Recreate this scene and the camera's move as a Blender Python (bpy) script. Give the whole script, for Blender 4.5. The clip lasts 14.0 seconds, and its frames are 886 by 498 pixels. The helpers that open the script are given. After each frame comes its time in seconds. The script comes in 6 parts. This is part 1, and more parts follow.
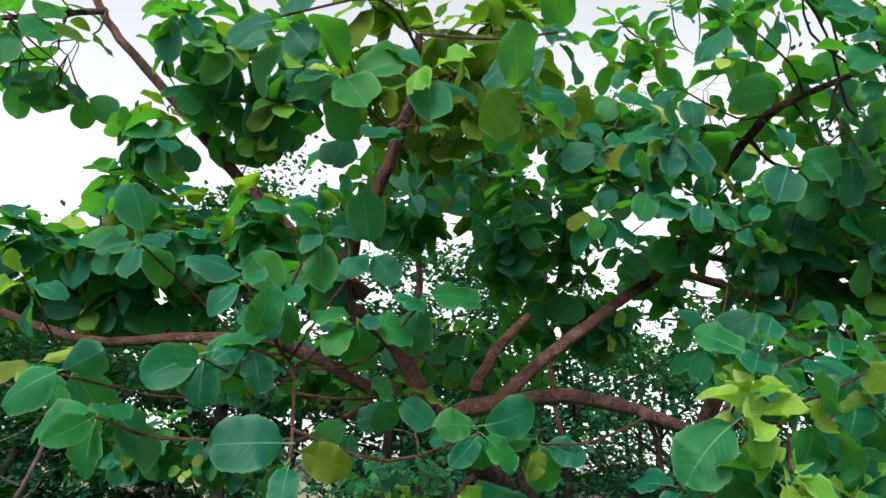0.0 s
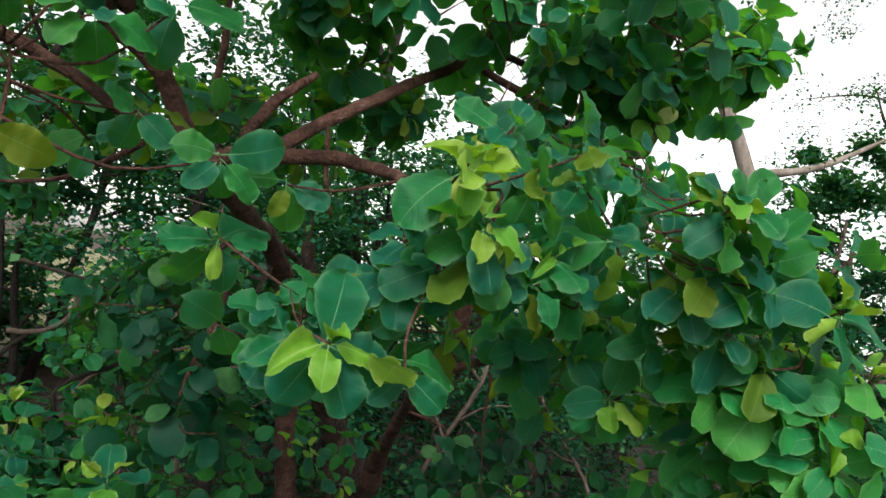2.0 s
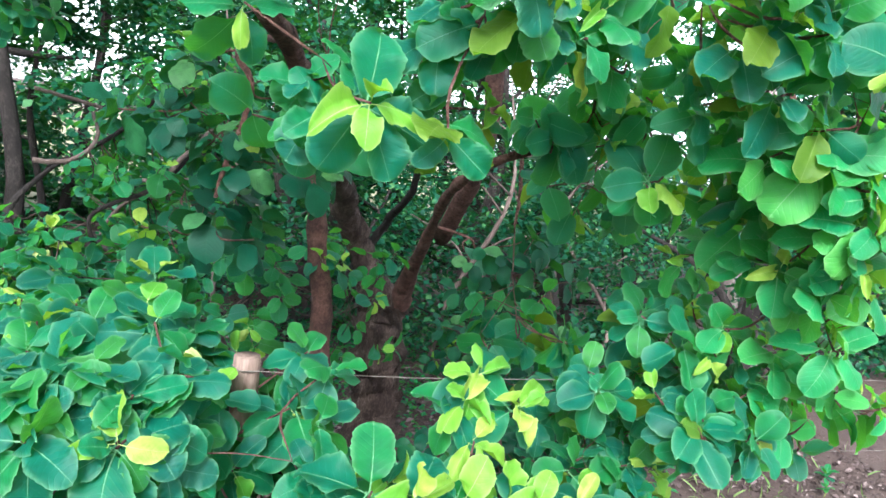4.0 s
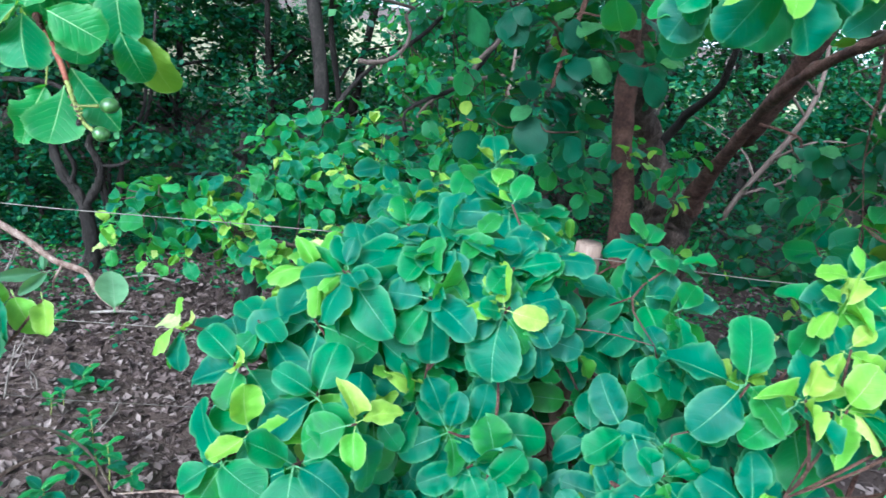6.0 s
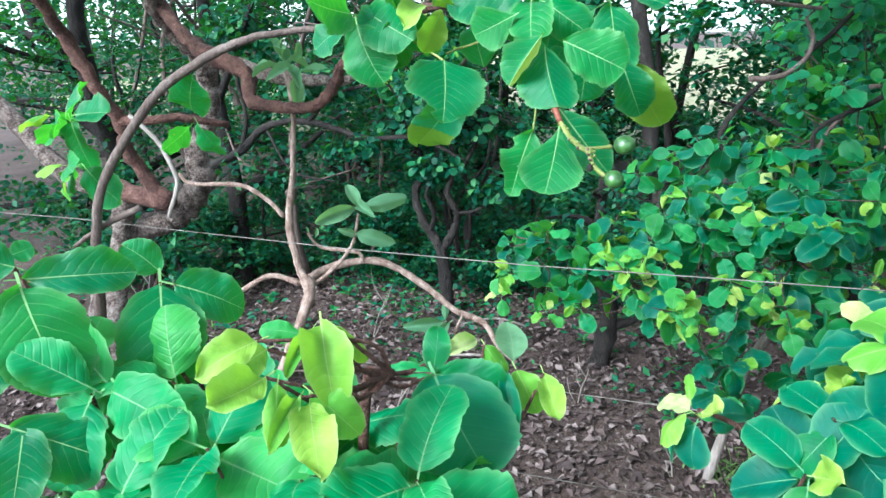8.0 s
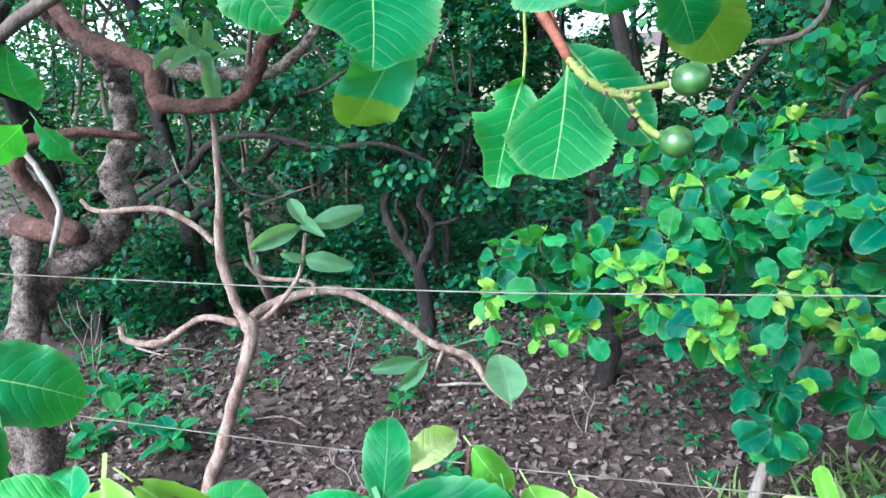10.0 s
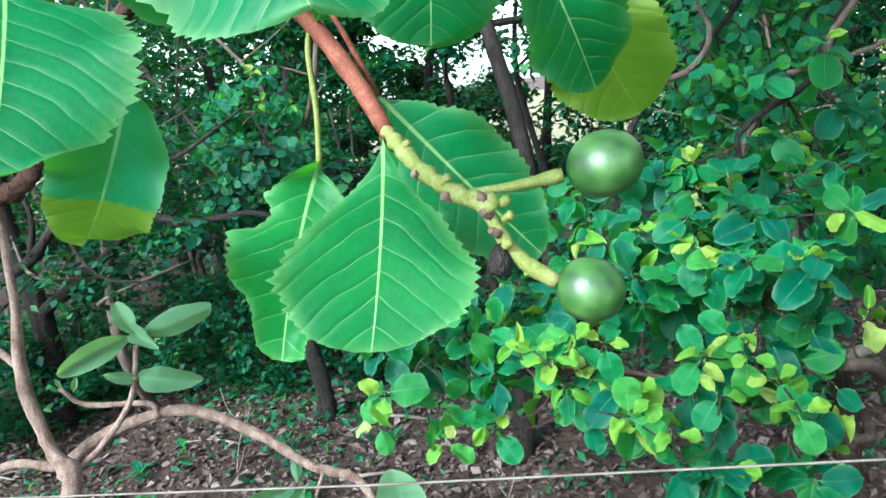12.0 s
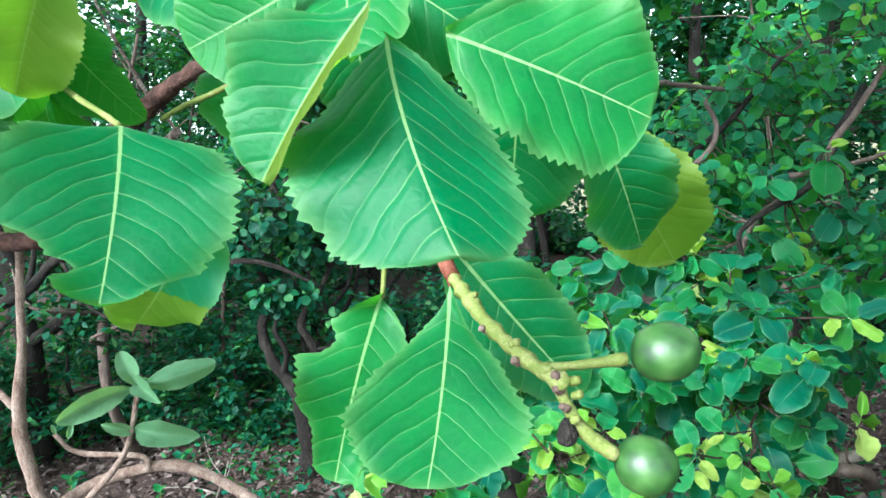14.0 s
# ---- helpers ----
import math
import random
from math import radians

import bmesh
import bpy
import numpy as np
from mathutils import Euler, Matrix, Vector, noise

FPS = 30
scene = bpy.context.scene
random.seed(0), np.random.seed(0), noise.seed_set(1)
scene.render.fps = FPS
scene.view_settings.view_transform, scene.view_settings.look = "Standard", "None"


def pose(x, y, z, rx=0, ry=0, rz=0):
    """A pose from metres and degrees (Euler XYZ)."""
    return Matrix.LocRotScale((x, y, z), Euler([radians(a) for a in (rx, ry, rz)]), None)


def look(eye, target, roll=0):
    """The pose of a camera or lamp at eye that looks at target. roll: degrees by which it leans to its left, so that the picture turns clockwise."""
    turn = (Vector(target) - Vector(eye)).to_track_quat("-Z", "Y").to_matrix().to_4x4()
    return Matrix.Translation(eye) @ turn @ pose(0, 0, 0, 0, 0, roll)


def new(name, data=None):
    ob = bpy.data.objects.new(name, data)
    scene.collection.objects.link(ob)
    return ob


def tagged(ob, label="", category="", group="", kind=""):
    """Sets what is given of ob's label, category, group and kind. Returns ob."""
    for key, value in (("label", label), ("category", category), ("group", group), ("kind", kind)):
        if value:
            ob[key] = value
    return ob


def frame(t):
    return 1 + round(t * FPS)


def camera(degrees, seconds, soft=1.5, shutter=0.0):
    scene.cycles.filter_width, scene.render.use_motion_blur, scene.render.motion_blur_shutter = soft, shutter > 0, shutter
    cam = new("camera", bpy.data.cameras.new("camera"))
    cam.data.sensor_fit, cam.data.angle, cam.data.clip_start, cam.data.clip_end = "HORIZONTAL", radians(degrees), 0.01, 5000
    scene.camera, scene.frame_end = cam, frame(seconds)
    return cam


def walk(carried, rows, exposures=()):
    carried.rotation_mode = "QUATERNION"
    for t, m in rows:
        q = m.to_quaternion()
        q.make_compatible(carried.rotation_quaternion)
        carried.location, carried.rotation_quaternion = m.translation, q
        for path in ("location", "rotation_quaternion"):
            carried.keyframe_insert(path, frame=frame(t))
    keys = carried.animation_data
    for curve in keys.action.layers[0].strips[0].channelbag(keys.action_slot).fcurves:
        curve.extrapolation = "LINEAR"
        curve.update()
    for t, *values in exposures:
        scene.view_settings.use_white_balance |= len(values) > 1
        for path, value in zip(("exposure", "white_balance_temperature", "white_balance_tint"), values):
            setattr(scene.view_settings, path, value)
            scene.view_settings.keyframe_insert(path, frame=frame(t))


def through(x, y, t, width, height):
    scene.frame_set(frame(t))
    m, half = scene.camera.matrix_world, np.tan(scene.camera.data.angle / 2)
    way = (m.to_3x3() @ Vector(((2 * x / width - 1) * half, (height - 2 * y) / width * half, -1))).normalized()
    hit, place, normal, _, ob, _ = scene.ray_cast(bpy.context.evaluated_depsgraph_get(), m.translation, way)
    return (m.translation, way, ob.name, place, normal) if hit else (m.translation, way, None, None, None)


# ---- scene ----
cam = camera(67.4, 14.0, shutter=0.13)
# The place is laid out in units of 0.66 m, with the ground at GROUND; the last lines bring it to metres with the ground at zero.
UNIT, GROUND = 0.66, -0.65
METRES, EYE, TILT, LEAN, TURN = 2.5 * UNIT, (2.1 - GROUND) * UNIT, 18.0, -4.0, -8.7
ROWS = [
    (0.0, 0.0, 0.0, 0.0, 0.0, 0.0, -0.0),
    (0.5, 0.0004, 0.0014, 0.0029, -1.24, 0.9, -1.38),
    (1.0, 0.0315, 0.004, -0.0147, -4.84, -4.21, -6.11),
    (1.5, 0.0672, -0.001, -0.0327, -10.21, -8.73, -11.05),
    (2.0, 0.0798, -0.0119, -0.052, -12.18, -14.88, -11.52),
    (2.2, 0.0848, -0.0163, -0.0597, -12.80, -15.87, -11.58),
    (4.3, 0.0628, -0.0220, -0.1380, -10.92, -29.91, -8.94),
    (4.5, 0.056, -0.0239, -0.1406, -10.23, -31.32, -8.64),
    (5.0, 0.0391, -0.0287, -0.1472, -5.97, -33.8, -7.75),
    (5.5, 0.0031, -0.0309, -0.1578, 1.45, -36.12, -4.74),
    (6.0, -0.0478, -0.0263, -0.1606, 7.21, -37.25, -0.72),
    (6.5, -0.1281, -0.0268, -0.1587, 13.98, -35.92, 4.02),
    (7.0, -0.2006, -0.0189, -0.1601, 18.85, -34.85, 9.45),
    (7.5, -0.2407, 0.0049, -0.1785, 23.66, -33.2, 11.45),
    (7.7, -0.2567, 0.0144, -0.1859, 26.64, -32.07, 12.84),
    (9.8, -0.3692, 0.1867, -0.3041, 23.38, -31.95, 16.72),
    (10.0, -0.3747, 0.2027, -0.3114, 23.17, -31.74, 16.5),
    (10.5, -0.3884, 0.2428, -0.3296, 21.16, -34.5, 15.04),
    (11.0, -0.3947, 0.2827, -0.3482, 17.75, -35.27, 15.37),
    (11.5, -0.3994, 0.3392, -0.3624, 13.3, -33.45, 18.08),
    (12.0, -0.4, 0.3578, -0.3619, 13.43, -30.38, 16.8),
    (12.5, -0.3977, 0.3615, -0.3604, 13.46, -27.27, 14.09),
    (13.0, -0.3945, 0.361, -0.3591, 12.46, -27.41, 13.46),
    (13.5, -0.3999, 0.3598, -0.3488, 13.47, -26.22, 12.0),
    (14.0, -0.4111, 0.3531, -0.3261, 15.06, -25.41, 12.35),
]
EXPOSURES = [(0.0, 0.46, 6500, 9), (0.5, 0.3, 6300, 9), (1.0, 0.18, 6100, 8), (1.5, 0.28, 6700, 8), (2.2, 0.36, 6850, 8), (4.3, 1.9, 5750, 11), (6.0, 1.62, 5250, 4), (7.2, 1.64, 5100, 3), (7.7, 1.64, 5450, 3), (9.8, 1.76, 5350, 5), (11.0, 1.72, 5350, 5), (12.0, 1.68, 5650, 1), (14.0, 1.72, 5750, 1)]
walk(cam, [(t, pose(0, 0, EYE, TILT, LEAN, TURN) @ pose(METRES * x, METRES * y, METRES * z, 90 + pitch, roll, yaw)) for t, x, y, z, yaw, pitch, roll in ROWS], EXPOSURES)

# ---- world and sun: a bright, thinly overcast evening ----
world = bpy.data.worlds.new("sky")
world.use_nodes = True
scene.world = world
nt = world.node_tree
sky = nt.nodes.new("ShaderNodeTexSky")
sky.sky_type = "NISHITA"
sky.sun_disc = False
sky.sun_elevation, sky.sun_rotation = radians(37), radians(211)
sky.air_density, sky.dust_density, sky.ozone_density = 1.0, 1.6, 0.6
veil = nt.nodes.new("ShaderNodeHueSaturation")
veil.inputs["Saturation"].default_value, veil.inputs["Value"].default_value = 0.16, 2.15
nt.links.new(sky.outputs["Color"], veil.inputs["Color"])
nt.links.new(veil.outputs["Color"], nt.nodes["Background"].inputs["Color"])
nt.nodes["Background"].inputs["Strength"].default_value = 0.118
sun = new("sun", bpy.data.lights.new("sun", "SUN"))
sun.data.energy, sun.data.angle, sun.data.color = 3.4, radians(22), (1.0, 0.97, 0.91)
sun.matrix_world = look((-5.1, -6.5, 7.5), (0, 2, 0))


# ---- materials ----
def nodes(name):
    m = bpy.data.materials.new(name)
    m.use_nodes = True
    t = m.node_tree
    return m, t, t.nodes["Principled BSDF"], t.nodes["Material Output"]


def node(t, kind, **kw):
    n = t.nodes.new(kind)
    for k, v in kw.items():
        if k in n.inputs.keys():
            n.inputs[k].default_value = v
    return n


def calc(t, op, a, b=None, c=None):
    n = t.nodes.new("ShaderNodeMath")
    n.operation = op
    for i, v in enumerate((a, b, c)):
        if v is None:
            continue
        if isinstance(v, (int, float)):
            n.inputs[i].default_value = v
        else:
            t.links.new(v, n.inputs[i])
    return n.outputs[0]


def ramp(t, fac, stops):
    n = t.nodes.new("ShaderNodeValToRGB")
    while len(n.color_ramp.elements) < len(stops):
        n.color_ramp.elements.new(0.5)
    for e, (p, c) in zip(n.color_ramp.elements, stops):
        e.position, e.color = p, (*c, 1)
    t.links.new(fac, n.inputs[0])
    return n.outputs[0]


def blend(t, fac, a, b, kind="MIX"):
    n = t.nodes.new("ShaderNodeMix")
    n.data_type, n.blend_type = "RGBA", kind
    for i, v in ((0, fac), (6, a), (7, b)):
        if isinstance(v, (int, float)):
            n.inputs[i].default_value = v
        elif isinstance(v, tuple):
            n.inputs[i].default_value = (*v, 1)
        else:
            t.links.new(v, n.inputs[i])
    return n.outputs[2]


def each(t):
    """A random number for each leaf, whether it is an object or an island of a mesh."""
    o, g = t.nodes.new("ShaderNodeObjectInfo"), t.nodes.new("ShaderNodeNewGeometry")
    return calc(t, "FRACT", calc(t, "ADD", o.outputs["Random"], g.outputs["Random Per Island"]))


def leaf_material(name, stops, back, vein, rough=0.5, gloss=0.18, veins=9.0, through=0.46, strength=1.0, ribs=0.2, blotch=None, rim=0.75, relief=0.22, net=0.0):
    m, t, p, out = nodes(name)
    r = each(t)
    base = ramp(t, r, stops)
    uv = t.nodes.new("ShaderNodeUVMap")
    uv.uv_map = "UVMap"
    edge = t.nodes.new("ShaderNodeUVMap")
    edge.uv_map = "Rim"
    esep = t.nodes.new("ShaderNodeSeparateXYZ")
    t.links.new(edge.outputs[0], esep.inputs[0])
    border = calc(t, "MAXIMUM", calc(t, "POWER", esep.outputs[0], 9.0), calc(t, "POWER", esep.outputs[1], 26.0))
    sep = t.nodes.new("ShaderNodeSeparateXYZ")
    t.links.new(uv.outputs[0], sep.inputs[0])
    shift = t.nodes.new("ShaderNodeCombineXYZ")
    t.links.new(calc(t, "MULTIPLY", r, 37.0), shift.inputs[2])
    own = t.nodes.new("ShaderNodeVectorMath")
    t.links.new(uv.outputs[0], own.inputs[0])
    t.links.new(shift.outputs[0], own.inputs[1])
    wob = node(t, "ShaderNodeTexNoise", Scale=3.5, Detail=1.5)
    t.links.new(own.outputs[0], wob.inputs["Vector"])
    a = calc(t, "ABSOLUTE", calc(t, "SUBTRACT", sep.outputs[0], 0.5))
    # side veins run forward from the midrib and bow towards the tip
    s = calc(t, "SUBTRACT", sep.outputs[1], calc(t, "MULTIPLY", a, 0.62))
    s = calc(t, "SUBTRACT", s, calc(t, "MULTIPLY", calc(t, "MULTIPLY", a, a), 0.5))
    s = calc(t, "ADD", s, calc(t, "MULTIPLY", calc(t, "SUBTRACT", wob.outputs[0], 0.5), 0.12))
    saw = calc(t, "ABSOLUTE", calc(t, "SUBTRACT", calc(t, "FRACT", calc(t, "MULTIPLY", s, veins)), 0.5))
    side = calc(t, "MULTIPLY", calc(t, "LESS_THAN", saw, calc(t, "SUBTRACT", 0.032, calc(t, "MULTIPLY", a, 0.06))), ribs)
    soft = calc(t, "SMOOTH_MIN", calc(t, "MULTIPLY", saw, 5.0), 1.0, 0.5)
    mid = calc(t, "LESS_THAN", a, calc(t, "SUBTRACT", 0.010, calc(t, "MULTIPLY", sep.outputs[1], 0.007)))
    mask = calc(t, "MULTIPLY", calc(t, "MAXIMUM", calc(t, "MAXIMUM", mid, side), calc(t, "MULTIPLY", border, rim)), strength)
    blot = node(t, "ShaderNodeTexNoise", Scale=3.0, Detail=6.0, Roughness=0.65)
    t.links.new(own.outputs[0], blot.inputs["Vector"])
    shade = blend(t, calc(t, "MULTIPLY", calc(t, "MULTIPLY", blot.outputs[0], blot.outputs[0]), 1.5), base, tuple(0.55 * c for c in stops[0][1]))
    if blotch:
        spot = node(t, "ShaderNodeTexNoise", Scale=3.1, Detail=1.0)
        t.links.new(own.outputs[0], spot.inputs["Vector"])
        shade = blend(t, calc(t, "GREATER_THAN", spot.outputs[0], 0.775), shade, blotch)
    if net:
        cells = t.nodes.new("ShaderNodeTexVoronoi")
        cells.feature = "DISTANCE_TO_EDGE"
        cells.inputs["Scale"].default_value = 21.0
        t.links.new(own.outputs[0], cells.inputs["Vector"])
        mesh_of_veins = calc(t, "LESS_THAN", cells.outputs["Distance"], 0.055)
        shade = blend(t, calc(t, "MULTIPLY", mesh_of_veins, net), shade, vein)
        soft = calc(t, "ADD", soft, calc(t, "MULTIPLY", calc(t, "MINIMUM", cells.outputs["Distance"], 0.25), 0.7))
    col = blend(t, mask, shade, vein)
    t.links.new(col, p.inputs["Base Color"])
    p.inputs["Roughness"].default_value = rough
    p.inputs["Specular IOR Level"].default_value = gloss
    bump = node(t, "ShaderNodeBump", Strength=relief, Distance=0.002)
    t.links.new(calc(t, "SUBTRACT", soft, calc(t, "MULTIPLY", mid, 0.8)), bump.inputs["Height"])
    t.links.new(bump.outputs[0], p.inputs["Normal"])
    tr = t.nodes.new("ShaderNodeBsdfTranslucent")
    t.links.new(blend(t, calc(t, "MULTIPLY", mask, 0.6), back, tuple(0.5 * c for c in back)), tr.inputs[0])
    mix = t.nodes.new("ShaderNodeMixShader")
    mix.inputs[0].default_value = through
    t.links.new(p.outputs[0], mix.inputs[1])
    t.links.new(tr.outputs[0], mix.inputs[2])
    t.links.new(mix.outputs[0], out.inputs[0])
    return m


def rough_material(name, stops, scale, rough=0.85, bump=0.6, stretch=(1, 1, 1), distance=0.01, fine=8.0, per=False):
    """Noise at two scales over a colour ramp: bark, soil, wood, litter."""
    m, t, p, _ = nodes(name)
    co = t.nodes.new("ShaderNodeTexCoord")
    mp = t.nodes.new("ShaderNodeMapping")
    mp.inputs["Scale"].default_value = stretch
    t.links.new(co.outputs["Object"], mp.inputs[0])
    big = node(t, "ShaderNodeTexNoise", Scale=scale, Detail=6.0, Roughness=0.6)
    small = node(t, "ShaderNodeTexNoise", Scale=scale * fine, Detail=5.0, Roughness=0.7)
    for n in (big, small):
        t.links.new(mp.outputs[0], n.inputs["Vector"])
    f = calc(t, "ADD", calc(t, "MULTIPLY", big.outputs[0], 0.6), calc(t, "MULTIPLY", small.outputs[0], 0.4))
    if per:
        f = calc(t, "ADD", calc(t, "MULTIPLY", f, 0.35), calc(t, "MULTIPLY", each(t), 0.65))
    else:
        f = calc(t, "ADD", calc(t, "MULTIPLY", calc(t, "SUBTRACT", f, 0.5), 2.2), 0.5)
    t.links.new(ramp(t, f, stops), p.inputs["Base Color"])
    p.inputs["Roughness"].default_value = rough
    p.inputs["Specular IOR Level"].default_value = 0.25
    b = node(t, "ShaderNodeBump", Strength=bump, Distance=distance)
    t.links.new(small.outputs[0], b.inputs["Height"])
    t.links.new(b.outputs[0], p.inputs["Normal"])
    return m


MATURE = leaf_material("mature_leaf", [(0.0, (0.003, 0.085, 0.062)), (0.3, (0.003, 0.115, 0.074)), (0.62, (0.005, 0.15, 0.06)), (0.9, (0.014, 0.175, 0.028)), (1.0, (0.035, 0.19, 0.02))],
                       (0.08, 0.34, 0.02), (0.20, 0.42, 0.20), strength=0.6, rough=0.52, gloss=0.2, rim=0.62)
FRESH = leaf_material("fresh_leaf", [(0.0, (0.007, 0.18, 0.07)), (0.5, (0.02, 0.25, 0.065)), (1.0, (0.08, 0.34, 0.05))], (0.1, 0.38, 0.02), (0.26, 0.46, 0.2), strength=0.65, rough=0.5, gloss=0.2, rim=0.55, ribs=0.45, relief=0.3)
OLIVE = leaf_material("olive_leaf", [(0.0, (0.05, 0.14, 0.016)), (0.5, (0.085, 0.15, 0.014)), (1.0, (0.13, 0.14, 0.012))], (0.15, 0.34, 0.015), (0.22, 0.32, 0.08), strength=0.6, rough=0.5, gloss=0.15)
YOUNG = leaf_material("young_leaf", [(0.0, (0.07, 0.28, 0.03)), (0.5, (0.16, 0.37, 0.035)), (0.85, (0.33, 0.46, 0.07)), (0.95, (0.42, 0.52, 0.12)), (1.0, (0.58, 0.6, 0.3))],
                      (0.22, 0.42, 0.02), (0.5, 0.6, 0.25), strength=0.5, gloss=0.18)
FRUITING = leaf_material("fruiting_leaf", [(0.0, (0.004, 0.125, 0.05)), (0.6, (0.004, 0.16, 0.045)), (1.0, (0.018, 0.2, 0.03))],
                         (0.06, 0.29, 0.012), (0.3, 0.5, 0.2), veins=8.5, strength=0.75, ribs=0.36, gloss=0.2, rough=0.46, blotch=(0.30, 0.085, 0.04), rim=0.4, relief=0.22, net=0.025)
DOWNY = leaf_material("downy_leaf", [(0.0, (0.09, 0.22, 0.12)), (1.0, (0.15, 0.30, 0.15))], (0.14, 0.28, 0.07), (0.26, 0.38, 0.22), rough=0.8, strength=0.4)
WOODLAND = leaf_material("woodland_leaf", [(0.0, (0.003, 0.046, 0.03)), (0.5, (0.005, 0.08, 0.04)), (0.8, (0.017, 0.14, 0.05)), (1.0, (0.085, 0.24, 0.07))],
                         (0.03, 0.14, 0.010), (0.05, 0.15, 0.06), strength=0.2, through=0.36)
GRASS = leaf_material("grass_blade", [(0.0, (0.09, 0.20, 0.05)), (1.0, (0.32, 0.38, 0.17))], (0.12, 0.25, 0.04), (0.2, 0.3, 0.1), strength=0.1)
RED_BARK = rough_material("red_bark", [(0.0, (0.018, 0.008, 0.007)), (0.35, (0.06, 0.027, 0.021)), (0.65, (0.145, 0.071, 0.055)), (0.85, (0.22, 0.135, 0.112)), (1.0, (0.36, 0.28, 0.25))], 14, bump=1.0, distance=0.025, fine=6.0)
OLD_BARK = rough_material("old_bark", [(0.0, (0.012, 0.007, 0.006)), (0.42, (0.045, 0.028, 0.023)), (0.7, (0.11, 0.075, 0.062)), (1.0, (0.28, 0.23, 0.20))], 12, bump=1.0, stretch=(1, 1, 0.35), distance=0.03)
TAN_BARK = rough_material("tan_bark", [(0.0, (0.04, 0.02, 0.016)), (0.3, (0.13, 0.08, 0.063)), (0.6, (0.25, 0.18, 0.15)), (0.85, (0.36, 0.29, 0.25)), (1.0, (0.5, 0.44, 0.4))], 34, bump=0.9, stretch=(1, 1, 0.4), distance=0.006)
# Near black: shade missing among the woodland stems is put into this colour.
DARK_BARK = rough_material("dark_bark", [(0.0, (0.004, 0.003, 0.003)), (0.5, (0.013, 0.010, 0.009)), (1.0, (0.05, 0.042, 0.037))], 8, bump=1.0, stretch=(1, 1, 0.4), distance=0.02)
GREEN_TWIG = rough_material("green_twig", [(0.0, (0.06, 0.085, 0.016)), (0.5, (0.14, 0.17, 0.04)), (1.0, (0.28, 0.25, 0.13))], 60, rough=0.6, bump=0.3, distance=0.001)
RUST_TWIG = rough_material("rust_twig", [(0.0, (0.05, 0.014, 0.009)), (0.5, (0.14, 0.04, 0.024)), (1.0, (0.24, 0.10, 0.065))], 50, rough=0.7, bump=0.4, distance=0.001)
POST_WOOD = rough_material("post_wood", [(0.0, (0.045, 0.028, 0.023)), (0.5, (0.12, 0.08, 0.065)), (1.0, (0.22, 0.165, 0.14))], 10, stretch=(1, 1, 0.12), distance=0.006)
GREY_WOOD = rough_material("grey_wood", [(0.0, (0.06, 0.05, 0.045)), (0.5, (0.16, 0.135, 0.12)), (1.0, (0.3, 0.27, 0.25))], 10, stretch=(1, 1, 0.12), distance=0.006)
DULL_BARK = rough_material("dull_bark", [(0.0, (0.03, 0.02, 0.017)), (0.5, (0.085, 0.062, 0.053)), (1.0, (0.17, 0.135, 0.12))], 14, bump=0.9, stretch=(1, 1, 0.4), distance=0.006)
LICHEN_BARK = rough_material("lichen_bark", [(0.0, (0.012, 0.008, 0.007)), (0.3, (0.06, 0.042, 0.036)), (0.5, (0.17, 0.125, 0.108)), (0.75, (0.33, 0.28, 0.25)), (1.0, (0.5, 0.46, 0.43))], 22, bump=1.0, distance=0.03, fine=4.0)
SOIL = rough_material("soil", [(0.0, (0.025, 0.016, 0.014)), (0.5, (0.06, 0.04, 0.034)), (1.0, (0.11, 0.08, 0.07))], 1.6, bump=1.0, distance=0.03, fine=14.0)
LITTER = rough_material("leaf_litter", [(0.0, (0.010, 0.007, 0.007)), (0.3, (0.038, 0.025, 0.024)), (0.55, (0.085, 0.060, 0.056)), (0.8, (0.16, 0.125, 0.118)), (1.0, (0.36, 0.31, 0.29))], 20, bump=0.3, distance=0.003, per=True)
YELLOW_BUD = rough_material("yellow_bud", [(0.0, (0.35, 0.13, 0.01)), (0.5, (0.55, 0.28, 0.02)), (1.0, (0.65, 0.42, 0.05))], 40, rough=0.6, bump=0.3, distance=0.002)
DRY_GRASS = rough_material("dry_grass", [(0.0, (0.10, 0.11, 0.05)), (0.6, (0.2, 0.19, 0.11)), (1.0, (0.3, 0.27, 0.18))], 1.5, bump=0.5, distance=0.05)


def fruit_material():
    m, t, p, _ = nodes("green_fruit_skin")
    co = t.nodes.new("ShaderNodeTexCoord")
    n = node(t, "ShaderNodeTexNoise", Scale=1.6, Detail=6.0)
    t.links.new(co.outputs["Object"], n.inputs["Vector"])
    t.links.new(ramp(t, n.outputs[0], [(0.3, (0.010, 0.036, 0.009)), (0.5, (0.024, 0.075, 0.015)), (0.75, (0.05, 0.115, 0.028))]), p.inputs["Base Color"])
    p.inputs["Roughness"].default_value = 0.36
    b = node(t, "ShaderNodeBump", Strength=0.12, Distance=0.001)
    f = node(t, "ShaderNodeTexNoise", Scale=140.0, Detail=3.0)
    t.links.new(co.outputs["Object"], f.inputs["Vector"])
    t.links.new(f.outputs[0], b.inputs["Height"])
    t.links.new(b.outputs[0], p.inputs["Normal"])
    return m


